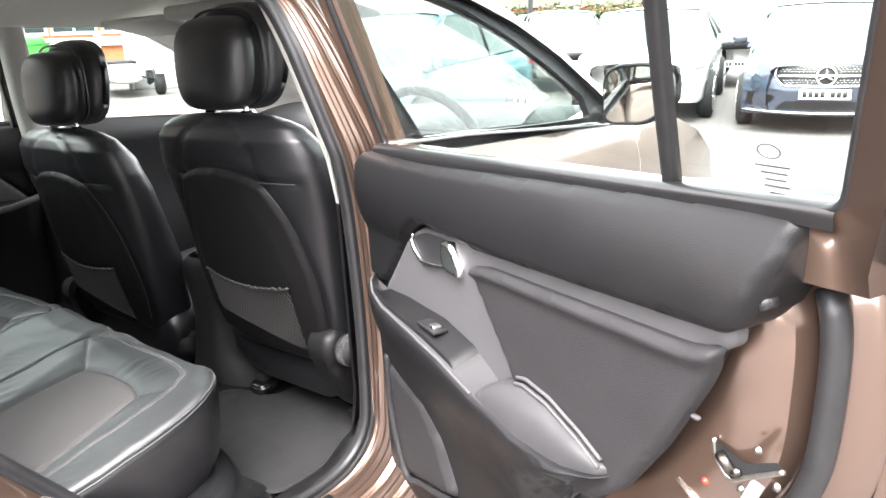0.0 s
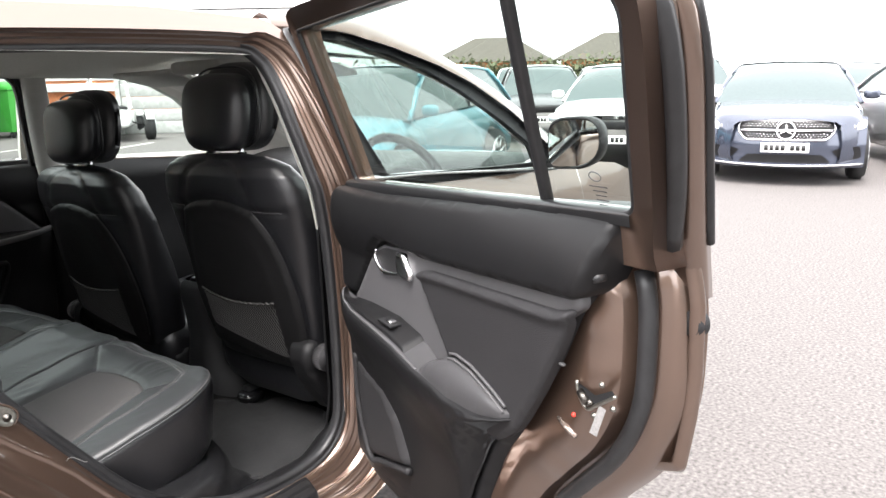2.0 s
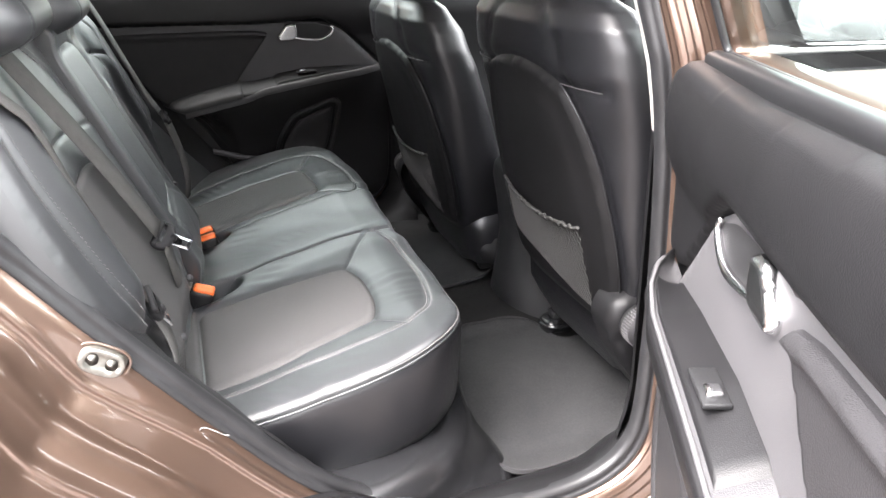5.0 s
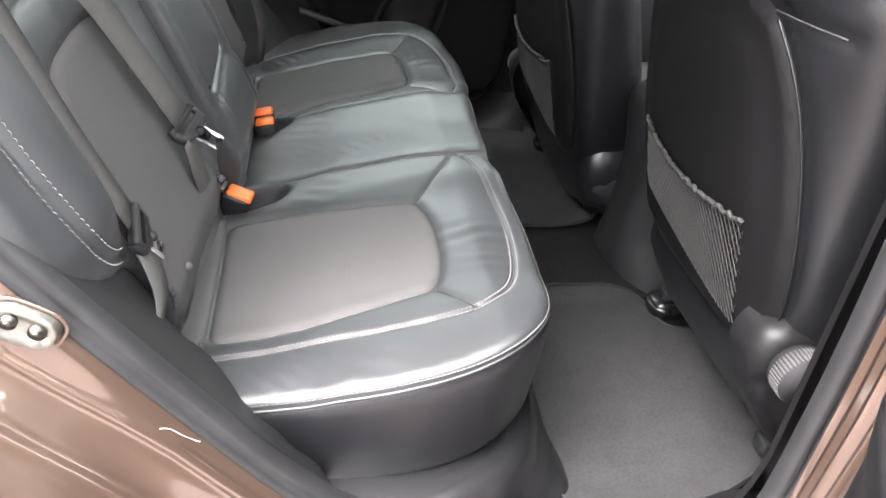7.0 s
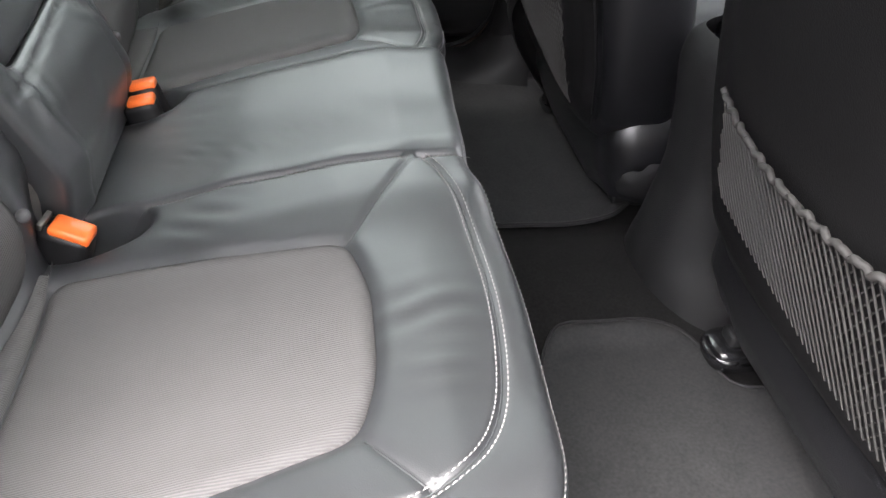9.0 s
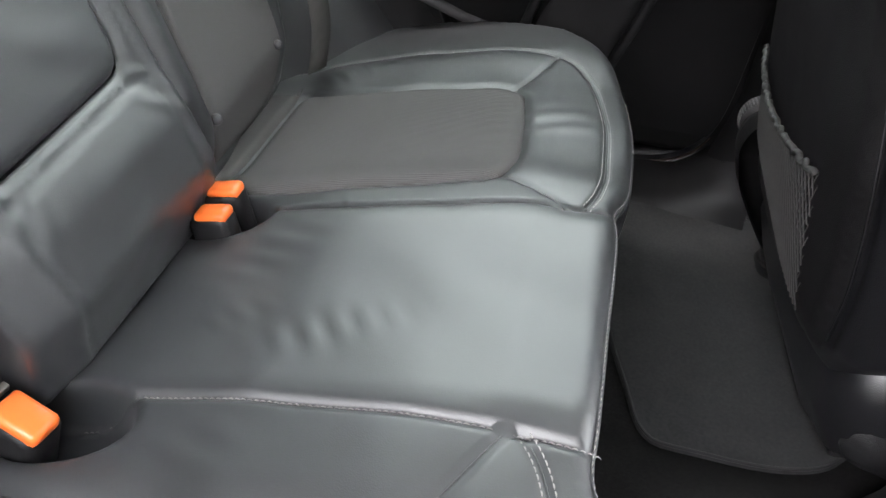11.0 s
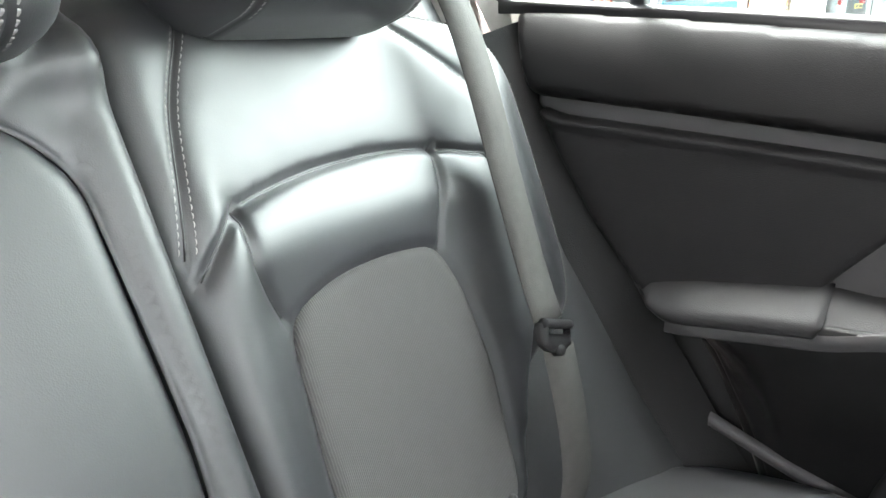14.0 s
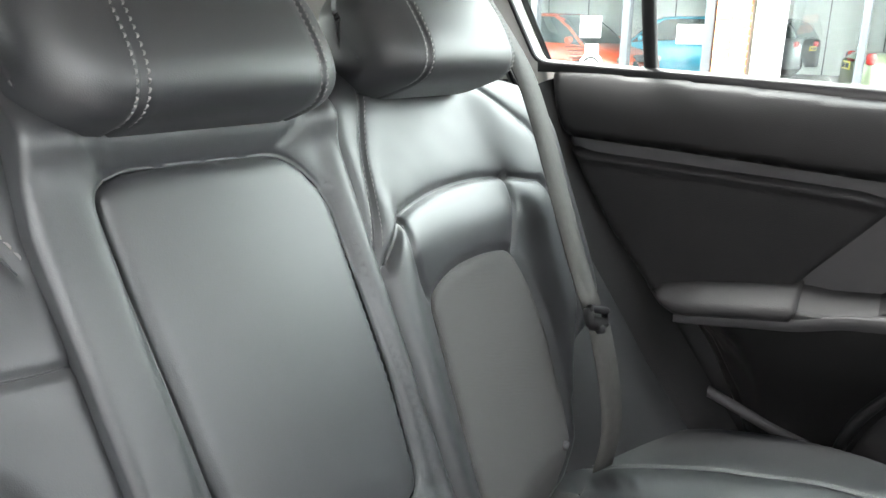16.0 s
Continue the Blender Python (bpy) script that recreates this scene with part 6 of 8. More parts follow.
    part("back_panel", sheet(pan, 0.010, lambda P: 0.012 - roll_edge(dist(P, pan, True), 0.0115) - 0.004 * smooth(0.07, 0.03, dist(P, pan, True)), f), SEATBACK, bk, "smooth black back panel")
    # seams: piped arcs, stitched yoke and shoulders
    for q in (-1, 1):
        part("arc_seam", tube([f(q * u, z, 0.0012) for u, z in spline(ARC, 0.015)], 0.0016, 6), VINYL, bk)
        part("shoulder_seam", dashes([f(q * u, z, 0.0012) for u, z in spline(SHOULDER, 0.012)], (-1, 0, 0.3), 0.0040, 0.0016, 0.0007), TRIMPAD, bk, kind="stuff")
        part("yoke_seam", tube([f(q * u, z, 0.0012) for u, z in [(0.15 + 0.010 * i, 1.028 - 0.0001 * i) for i in range(11)]], 0.0013, 6), TRIMPAD, bk)
    # net pocket: crossed elastic strands gathered into a puckered band
    def n3(u, v, h=0.0):
        y = -0.160 + 0.325 * u
        z1 = 0.766 + 0.006 * u - 0.014 * math.sin(u * math.pi)
        z0 = 0.596 + 0.062 * u ** 1.2
        return f(y, z0 + (z1 - z0) * v, 0.013 + h + 0.012 * v * math.sin(u * math.pi))
    strands = []
    N = 34
    for i in range(-10, N + 10):
        for dr in (1, -1):
            pts = []
            for v in np.linspace(0, 1, 15):
                u = i / N + dr * (v * 0.25 + 0.004 * math.sin(v * 44))
                if 0 <= u <= 1:
                    pts.append(n3(u, v, 0.0012 * dr))
            if len(pts) > 2:
                strands.append(tube(pts, 0.00125, 4, caps=False))
    part("pocket_net", joined(*strands), NETMAT, s, "grey elastic net pocket", kind="stuff")
    part("pocket_band", tube([n3(u, 1.0 + 0.012 * math.sin(u * 95) + 0.006 * math.sin(u * 171), 0.003 + 0.001 * math.sin(u * 120)) for u in np.linspace(0, 1, 200)], 0.0036, 8), NETMAT, s, "puckered elastic band")
    # head restraint: rear shell set into a larger front shell that caps it
    hx = 0.655

    def warp(p):
        return (p.x + 0.018 * (p.z / 0.21) - 0.012 * (abs(p.y) / 0.13) ** 3 * (-1 if p.x < 0 else 1), p.y * (1 - 0.10 * max(0, -p.z) / 0.10), p.z + 0.010 * (1 - (p.y / 0.13) ** 2) * (1 if p.z > 0 else 0))
    bm, at = blob((hx + ox, oy, 1.282 + oz), (0.115, 0.268, 0.198), 0.56, 0.50, 64, 40, None, warp)
    hr = part("headrest", bm, VINYL, s, "black leather head restraint")
    bm2, at2 = blob((hx + 0.070 + ox, oy, 1.294 + oz), (0.105, 0.298, 0.232), 0.62, 0.52, 56, 36, None, warp)
    part("headrest_front", bm2, VINYL, hr, "black leather front shell of the head restraint")
    rim = [(hx + 0.026 + ox, oy + 0.138 * math.copysign(abs(math.cos(t)) ** 0.58, math.cos(t)), 1.297 + oz + 0.109 * math.copysign(abs(math.sin(t)) ** 0.62, math.sin(t))) for t in np.linspace(0, 2 * math.pi, 60)[:-1]]
    part("headrest_piping", tube(rim, 0.0035, 8, True), VINYL, hr, "black leather piping")
    for dy in (-0.07, 0.07):
        part("headrest_post", joined(tube([(hx + 0.01 + ox, oy + dy, 1.13 + oz), (hx + 0.01 + ox, oy + dy, 1.22 + oz)], 0.0065, 10)), CHROME, s, "chrome post")
        part("post_collar", cyl((hx + 0.01 + ox, oy + dy, 1.150 + oz), (hx + 0.01 + ox, oy + dy, 1.180 + oz), 0.013), TRIMDARK, s)
    # cushion, valance, recliner cover, rails
    cu = poly(rounded([(0.74, -0.25), (1.20, -0.25), (1.24, -0.15), (1.24, 0.15), (1.20, 0.25), (0.74, 0.25)], 0.06), 0.02, True)
    part("seat_cushion", sheet(cu, 0.025, lambda P: 0.60 + 0.04 * smooth(0.8, 1.2, P[:, 0]) + 0.02 * smooth(0.12, 0.2, np.abs(P[:, 1])) - roll_edge(dist(P, cu, True), 0.05) * 0.8, lambda a, b, h: (a + ox, b + oy, h + oz), wall=((0.006, 0.02), (0.004, 0.08), (-0.02, 0.13))), VINYL, s, "black leather cushion")
    for side in (-1, 1):
        yo = oy + side * 0.262
        o = spline([(0.76, 0.50), (0.79, 0.54), (0.86, 0.55), (0.98, 0.55), (1.1, 0.54), (1.16, 0.50), (1.12, 0.45), (0.95, 0.44), (0.80, 0.45)], 0.012, True)
        part("side_valance", sheet(o, 0.02, lambda P: 0.026 - roll_edge(dist(P, o, True), 0.02), lambda a, b, h, side=side: (a + ox, oy + side * (0.235 + h), b + oz), wall=((0.001, 0.02), (0.001, 0.05))), BLACKTRIM, s, "black plastic seat side")
    yo = oy - sg * 0.262
    ring = [cyl((0.715 + ox, yo, 0.615 + oz), (0.715 + ox, yo - sg * 0.036, 0.615 + oz), 0.036, 36)]
    part("recliner_knob", ring[0], TRIM, s, "round grey recliner knob")
    ribs = [box(0.715 + ox + 0.0365 * math.cos(t), yo - sg * 0.020, 0.615 + oz + 0.0365 * math.sin(t), 0.0025, 0.022, 0.0025, 0.0006, Matrix.Rotation(-t, 4, "Y")) for t in np.linspace(0, 2 * math.pi, 45)[:-1]]
    part("knob_ribs", joined(*ribs), TRIMGREY, s, kind="stuff")
    rco = poly(rounded([(0.668, 0.610), (0.680, 0.648), (0.715, 0.662), (0.760, 0.650), (0.798, 0.590), (0.802, 0.500), (0.800, 0.440), (0.770, 0.425), (0.745, 0.455), (0.690, 0.540)], 0.022), 0.010, True)
    part("recliner_cover", sheet(rco, 0.012, lambda P: 0.022 - roll_edge(dist(P, rco, True), 0.016) - 0.006 * np.exp(-((np.hypot(P[:, 0] - 0.715, P[:, 1] - 0.615) - 0.043) / 0.006) ** 2), lambda a, b, h: (a + ox, oy - sg * (0.232 + h), b + oz), wall=((0.001, 0.012), (0.001, 0.05))), TRIMDARK, s, "black recliner cover")
    if oy < 0:
        part("cover_screw", cyl((0.785 + ox, oy - sg * 0.256, 0.458 + oz), (0.785 + ox, oy - sg * 0.263, 0.458 + oz), 0.007, 16), STEEL, s, "small bright screw")
    for dy in (-0.19, 0.19):
        part("seat_rail", joined(box(1.03 + ox, oy + dy, 0.385, 0.50, 0.032, 0.03, 0.006), box(1.02 + ox, oy + dy, 0.42 + oz / 2, 0.42, 0.045, 0.05, 0.006)), BLACKTRIM, s, "black steel seat rail")
        if dy > 0:
            part("rail_foot", joined(tube([(0.790 + ox - 0.030 * math.sin(t), oy + dy + 0.030 * math.cos(t), 0.366) for t in np.linspace(0, math.pi, 14)], 0.008, 8), blob((0.80 + ox, oy + dy, 0.362), (0.085, 0.066, 0.046), 0.6, 0.6, 24, 14)[0]), TRIMGLOSS, s, "black rail end cover")
    part("wiring_connector", joined(box(0.80 + ox, oy + 0.13, 0.435, 0.03, 0.05, 0.018, 0.003, pose(0, 0, 0, 0, 20, 30)), tube(spline([(0.80 + ox, oy + 0.15, 0.44), (0.83 + ox, oy + 0.10, 0.46), (0.90 + ox, oy + 0.04, 0.42), (0.98 + ox, oy, 0.40)], 0.02), 0.004, 6)), STEELDIRTY, s, "dull brown connector and loom under the seat")
    return s


STEELDIRTY = mat("dull_brown_metal", (0.20, 0.15, 0.11), 0.5, metal=0.4, var=0.3, vscale=120)
front_seat("black leather driver's seat with net pocket on its back", 0.0, -0.37, 0.0, 1)
front_seat("black leather passenger seat with net pocket, set lower", -0.045, 0.37, -0.05, -1)

# ---- centre console, dashboard, wheel ----
con = thing("centre_console", "black plastic centre console between the front seats", "console", base=(0.9, 0, 0.34))
rows = []
for x, top, w in ((0.80, 0.735, 0.100), (0.86, 0.735, 0.108), (1.05, 0.71, 0.09), (1.12, 0.62, 0.10), (1.35, 0.62, 0.11), (1.50, 0.75, 0.13), (1.62, 0.95, 0.14)):
    rows.append([(x, y, z) for y, z in spline([(-w - 0.04, 0.34), (-w - 0.008, 0.42), (-w * 0.97, top - 0.03), (-w * 0.8, top), (0, top + 0.004), (w * 0.8, top), (w * 0.97, top - 0.03), (w + 0.008, 0.42), (w + 0.04, 0.34)], 0.02)])
part("console_body", grid(rows, False), TRIMDARK, con, "black moulded console")
rows = []
for z in np.linspace(0.345, 0.742, 34):
    xr = float(np.interp(z, [0.345, 0.40, 0.47, 0.55, 0.63, 0.70, 0.735, 0.742], [0.712, 0.716, 0.728, 0.738, 0.732, 0.722, 0.728, 0.745]))
    hw = float(np.interp(z, [0.345, 0.39, 0.44, 0.52, 0.60, 0.67, 0.72, 0.742], [0.150, 0.134, 0.112, 0.098, 0.098, 0.104, 0.102, 0.090]))
    ease = float(smooth(0.50, 0.40, z))
    rows.append([(xr + 0.125 * abs(t) ** (2.6 + 1.4 * (1 - ease)), hw * (t + 0.10 * ease * math.sin(3.14 * t)), z) for t in np.linspace(-1, 1, 33)])
part("rear_face", grid(rows), BLACKTRIM, con, "rounded rear face of the console with a flared foot")
part("lid_seam", tube([(0.728 + 0.118 * abs(t) ** 3.6, 0.104 * t, 0.716 - 0.012 * abs(t)) for t in np.linspace(-1, 1, 30)], 0.0022, 6), RUBBER, con)
part("console_lid", sheet(poly(rounded([(0.79, -0.088), (1.06, -0.088), (1.06, 0.088), (0.79, 0.088)], 0.03), 0.02, True), 0.03, lambda P: 0.742 - 0.01 * (P[:, 1] / 0.09) ** 2, flat, wall=((0.006, 0.008), (0.006, 0.025))), VINYL, con, "padded black armrest lid")
part("gear_lever", joined(tube([(1.25, 0, 0.62), (1.24, 0, 0.76)], 0.012, 10), blob((1.235, 0, 0.79), (0.05, 0.05, 0.07), 0.8, 0.8, 24, 16)[0]), TRIMDARK, con, "black gear lever")
dash = thing("dashboard", "black moulded dashboard with round side vents", "dashboard", base=(1.55, 0, 0.7))
rows = []
for y in np.linspace(-0.74, 0.74, 30):
    k = abs(y) / 0.74
    bin_ = 0.035 * math.exp(-((y + 0.42) / 0.18) ** 4)
    rows.append([(x + 0.06 * k * k, y, z) for x, z in spline([(1.62, 0.50), (1.52, 0.62), (1.46, 0.80), (1.45 - bin_, 0.93), (1.46 - bin_ * 2, 1.005 + bin_), (1.54, 1.05 + bin_), (1.72, 1.075), (1.90, 1.06)], 0.03)])
n = min(len(r) for r in rows)
rows = [[r[int(i * (len(r) - 1) / (n - 1))] for i in range(n)] for r in rows]
part("dash_top", grid(rows), TRIMDARK, dash, "black grained dashboard")
for y in (-0.66, 0.66, -0.10, 0.10):
    part("air_vent", joined(tube([(1.475, y + 0.05 * math.cos(t), 0.945 + 0.045 * math.sin(t)) for t in np.linspace(0, 2 * math.pi, 30)], 0.008, 8), *[box(1.48, y, 0.945 + d, 0.012, 0.085, 0.003, 0.001) for d in (-0.024, -0.008, 0.008, 0.024)]), TRIM, dash, "air vent with slats")
part("glovebox_line", ribbon([(1.458, y, 0.86) for y in np.linspace(0.15, 0.70, 8)], (0, 0, 1), 0.008, 0.003), CHROME, dash, "thin bright trim line")
wheel = thing("steering_wheel", "black leather steering wheel on the driver's side", "steering wheel", base=(1.40, -0.38, 0.98))
R = Matrix.Translation((1.37, -0.405, 1.0)) @ Matrix.Rotation(radians(-24), 4, "Y")
part("rim", tube([tuple(R @ Vector((0, 0.185 * math.cos(t), 0.185 * math.sin(t)))) for t in np.linspace(0, 2 * math.pi, 60)], 0.0155, 12, True), TRIMDARK, wheel, "black leather rim")
hub, _ = blob(tuple(R @ Vector((0.02, 0, -0.01))), (0.07, 0.16, 0.14), 0.7, 0.7, 32, 20, Matrix.Rotation(radians(-24), 4, "Y"))
part("airbag_hub", hub, TRIMDARK, wheel)
for a in (radians(10), radians(170), radians(250), radians(290)):
    part("spoke", tube([tuple(R @ Vector((0.015, 0.06 * math.cos(a), 0.05 * math.sin(a)))), tuple(R @ Vector((0.003, 0.18 * math.cos(a), 0.18 * math.sin(a))))], 0.015, 8, flat=0.6), TRIMGREY, wheel)
part("column", tube([tuple(R @ Vector((0.03, 0, -0.01))), (1.52, -0.405, 0.93)], 0.05, 12), TRIMDARK, wheel)

# striker on the rear pillar, small torn thread of trim tape
st = thing("door_striker", "greasy steel door striker plate on the rear pillar", "door striker", base=(-0.125, -0.73, 0.797))
def fq(x, z, h):
    return (x, -(0.712 + h - 0.22 * ((x + 0.125) * 0.815 + (z - 0.797) * 0.579)), z)


def tilted(a, b, h, deg=-36):
    k, q = math.cos(radians(deg)), math.sin(radians(deg))
    return fq(-0.125 + a * k - b * q, 0.797 + a * q + b * k, h)


oval = [(0.026 * math.copysign(abs(math.cos(t)) ** 0.7, math.cos(t)), 0.0135 * math.copysign(abs(math.sin(t)) ** 0.7, math.sin(t))) for t in np.linspace(0, 2 * math.pi, 37)[:-1]]
part("striker_plate", sheet(oval, 0.006, lambda P: 0.024 - 0.006 * smooth(0.002, 0.006, dist(P, oval, True)), tilted, wall=((0.002, 0.003), (0.004, 0.016))), STEEL, st, "greasy steel plate in a pressed recess")
for a in (-0.012, 0.012):
    part("striker_bolt", joined(cyl(tilted(a, 0, 0.012), tilted(a, 0, 0.0225), 0.0075), cyl(tilted(a, 0, 0.022), tilted(a, 0, 0.0238), 0.0045, 6, 0)), STEELDARK, st, "greasy bolt head")
part("recess_rim", tube([tilted(a * 1.28, b * 1.38, 0.0135) for a, b in oval], 0.0022, 8, True), PAINT, st, "pressed rim round the striker plate")
th = thing("torn_tape", "small curl of pale torn tape on the painted sill", "tape", base=(-0.013, -0.747, 0.661))
part("curl", tube(spline([(-0.030, -0.733, 0.668), (-0.028, -0.738, 0.674), (-0.020, -0.737, 0.672), (-0.010, -0.738, 0.664), (0.000, -0.736, 0.654), (0.006, -0.737, 0.652)], 0.002), 0.0007, 6), THREAD, th)

# ---- outside: the yard ----
G = Matrix()
ground = thing("ground", "pale worn asphalt of the car yard", "ground", m=G, kind="structure")
rows = [[(x, y, 0.0) for y in (-300, -40, -10, 0, 10, 40, 300)] for x in (-300, -40, -10, 0, 10, 40, 300)]
part("yard_surface", grid(rows), ASPHALT, ground, kind="structure")
LINE = mat("worn_white_line", (0.62, 0.60, 0.56), 0.8, var=0.3, vscale=40, var2=0.4)
for i, (a, b) in enumerate((((6.9, 12.2), (8.5, 13.0)), ((4.6, 13.4), (6.2, 14.2)), ((9.2, 11.0), (10.8, 11.8)))):
    d = (Vector(b) - Vector(a)).normalized() * 0.05
    nn = Vector((-d.y, d.x))
    part("bay_line", bm_of([(*(Vector(a) + nn), 0.004), (*(Vector(a) - nn), 0.004), (*(Vector(b) - nn), 0.004), (*(Vector(b) + nn), 0.004)], [(0, 1, 2, 3)]), LINE, ground, kind="structure")

TYRE = mat("tyre_rubber", (0.02, 0.02, 0.021), 0.8, var=0.2, vscale=60)
ALLOY = mat("silver_alloy", (0.55, 0.55, 0.56), 0.3, metal=0.9, var=0.05)
CARGLASS = mat("dark_vehicle_glass", (0.05, 0.07, 0.07), 0.05, var=0.05, coat=0.5)
LAMP = mat("headlight_lens", (0.62, 0.65, 0.68), 0.12, metal=0.3, var=0.3, vscale=25, coat=1.0)
TAIL = mat("red_tail_lens", (0.55, 0.02, 0.015), 0.15, var=0.15, vscale=20, coat=1.0)
PLATE = mat("white_plate", (0.85, 0.85, 0.83), 0.4, var=0.02)
PLATEY = mat("yellow_plate", (0.85, 0.62, 0.05), 0.4, var=0.02)
INK = mat("black_ink", (0.02, 0.02, 0.02), 0.5, var=0.05)
PAINTS = {}


def paint(name, col, metal=0.3, rough=0.28):
    if name not in PAINTS:
        PAINTS[name] = mat(name, col, rough, metal=metal, var=0.03, vscale=600, coat=1.0)
    return PAINTS[name]


STYLES = {
    # stations along the length: x, half width, belt height; then greenhouse: base front, roof front, roof rear, base rear, roof height
    "saloon": ([(-2.33, 0.62, 0.80), (-2.25, 0.80, 0.92), (-1.8, 0.88, 0.98), (-0.8, 0.905, 0.97), (0.4, 0.905, 0.95), (1.2, 0.89, 0.92), (1.8, 0.87, 0.88), (2.15, 0.82, 0.82), (2.28, 0.72, 0.78), (2.33, 0.60, 0.74)], (1.15, 0.25, -1.0, -1.75, 1.44)),
    "hatch": ([(-1.95, 0.70, 0.95), (-1.88, 0.82, 1.0), (-1.3, 0.87, 1.0), (-0.3, 0.875, 0.96), (0.6, 0.875, 0.93), (1.2, 0.86, 0.88), (1.6, 0.82, 0.78), (1.9, 0.72, 0.68), (2.0, 0.58, 0.60)], (1.10, 0.35, -1.45, -1.85, 1.47)),
    "suv": ([(-2.2, 0.75, 1.0), (-2.12, 0.88, 1.08), (-1.4, 0.92, 1.08), (-0.3, 0.925, 1.06), (0.6, 0.925, 1.05), (1.2, 0.91, 1.02), (1.75, 0.88, 0.94), (2.1, 0.80, 0.85), (2.22, 0.64, 0.75)], (1.15, 0.40, -1.65, -2.1, 1.66)),
    "classic": ([(-2.0, 0.60, 0.80), (-1.92, 0.72, 0.88), (-1.2, 0.77, 0.90), (-0.3, 0.78, 0.90), (0.5, 0.78, 0.90), (1.1, 0.76, 0.89), (1.7, 0.74, 0.86), (1.95, 0.70, 0.82), (2.0, 0.58, 0.74)], (0.75, 0.30, -1.0, -1.40, 1.40)),
}


def vehicle(label, style, pm, x, y, yaw, detail=False, rear_light=TAIL, group="parked cars"):
    st_, (gf, rf, rr, gr, zr) = STYLES[style]
    M = Matrix.Translation((x, y, 0)) @ Matrix.Rotation(radians(yaw), 4, "Z")
    c = thing("parked_car", label, "car", group, m=M)
    S = np.array(st_)
    rows = []
    L0, L1 = S[0, 0], S[-1, 0]
    ax = (L0 + 0.78, L1 - 0.85)
    for k in np.linspace(0, 1, 46):
        xx = L0 + (L1 - L0) * k
        w, b = float(np.interp(xx, S[:, 0], S[:, 1])), float(np.interp(xx, S[:, 0], S[:, 2]))
        lo = 0.22 + 0.06 * (2 * k - 1) ** 4
        for a in ax:
            if abs(xx - a) < 0.36:
                lo = max(lo, 0.30 + math.sqrt(max(0, 0.365 ** 2 - (xx - a) ** 2)))
        sec = [(w * 0.93, lo), (w * 0.985, lo + 0.05), (w, max(lo + 0.08, 0.52)), (w * 0.985, max(lo + 0.1, b - 0.18)), (w * 0.955, b - 0.03), (w * 0.87, b + 0.01), (w * 0.5, b + 0.035), (0, b + 0.045)]
        pts = [(xx, yy, zz) for yy, zz in sec]
        rows.append(pts + [(p[0], -p[1], p[2]) for p in pts[-2::-1]])
    part("body", grid(rows), pm, c, "painted body")
    wb = float(np.interp(0, S[:, 0], S[:, 1])) * 0.955
    zb = lambda xx: float(np.interp(xx, S[:, 0], S[:, 2])) + 0.0

    def prof(t, inset=0.0):
        return spline([(gf, zb(gf)), (0.5 * (gf + rf) + 0.02, zb(gf) + 0.58 * (zr - zb(gf))), (rf, zr - 0.03), (0.5 * (rf + rr), zr), (rr, zr - 0.04), (0.5 * (rr + gr) - 0.02, zb(gr) + 0.55 * (zr - zb(gr))), (gr, zb(gr))], 0.08)
    pr = prof(0)
    zmin = zb(0)
    rows = []
    for xx, zz in pr:
        k = (zz - zmin) / (zr - zmin)
        w = wb * (1 - 0.27 * max(0, k))
        rows.append([(xx, w * s * (1 if abs(s) < 1 else 1), zz + 0.03 * (1 - s * s) * max(0, min(1, k)) - (0.03 if abs(s) == 1 else 0) * k) for s in (-1, -0.9, -0.6, -0.3, 0, 0.3, 0.6, 0.9, 1)])
    shell = grid(rows)
    part("glazing", shell, CARGLASS, c, "dark windscreen and rear window")
    n0 = [i for i, (xx, zz) in enumerate(pr) if rr - 0.02 <= xx <= rf + 0.02 and zz > zmin + 0.7 * (zr - zmin)]
    part("roof", grid([[(p[0], p[1] * 1.005, p[2] + 0.012) for p in rows[i]] for i in n0]), pm, c, "painted roof")
    for sg in (-1, 1):
        side = [(xx, zz) for xx, zz in pr] + [(xx, zb(xx)) for xx in np.linspace(gr, gf, 8)[1:-1]]
        fs = lambda a, b, h, sg=sg: (a, sg * (wb * (1 - 0.27 * max(0, (b - zmin) / (zr - zmin))) + h), b)
        part("side_windows", sheet(np.array(side), 0.2, 0.0, fs), CARGLASS, c, "dark side glass")
        for a_, b_ in ((rf - 0.02, gf - 0.02), (rr + 0.02, gr + 0.04)):
            part("roof_pillar", tube([fs(a_, zr - 0.05, 0.0), fs((a_ + b_) / 2, zb(b_) + 0.55 * (zr - zb(b_)), 0.008), fs(b_, zb(b_), 0.005)], 0.035, 8, flat=0.7), pm, c)
        mid_ = (rf + rr) / 2 + 0.1
        part("centre_pillar", tube([fs(mid_ - 0.05, zr - 0.06, 0.006), fs(mid_, zb(mid_), 0.006)], 0.03, 6, flat=0.4), TRIMDARK, c)
        part("wing_mirror", blob((gf - 0.25, sg * (wb + 0.14), zb(gf) + 0.10), (0.12, 0.20, 0.13), 0.7, 0.7, 20, 14)[0], pm, c, "painted door mirror")
        part("cant_line", tube([fs(xx, zz - 0.02, 0.004) for xx, zz in pr if zz > zmin + 0.75 * (zr - zmin)], 0.02, 6), pm, c)
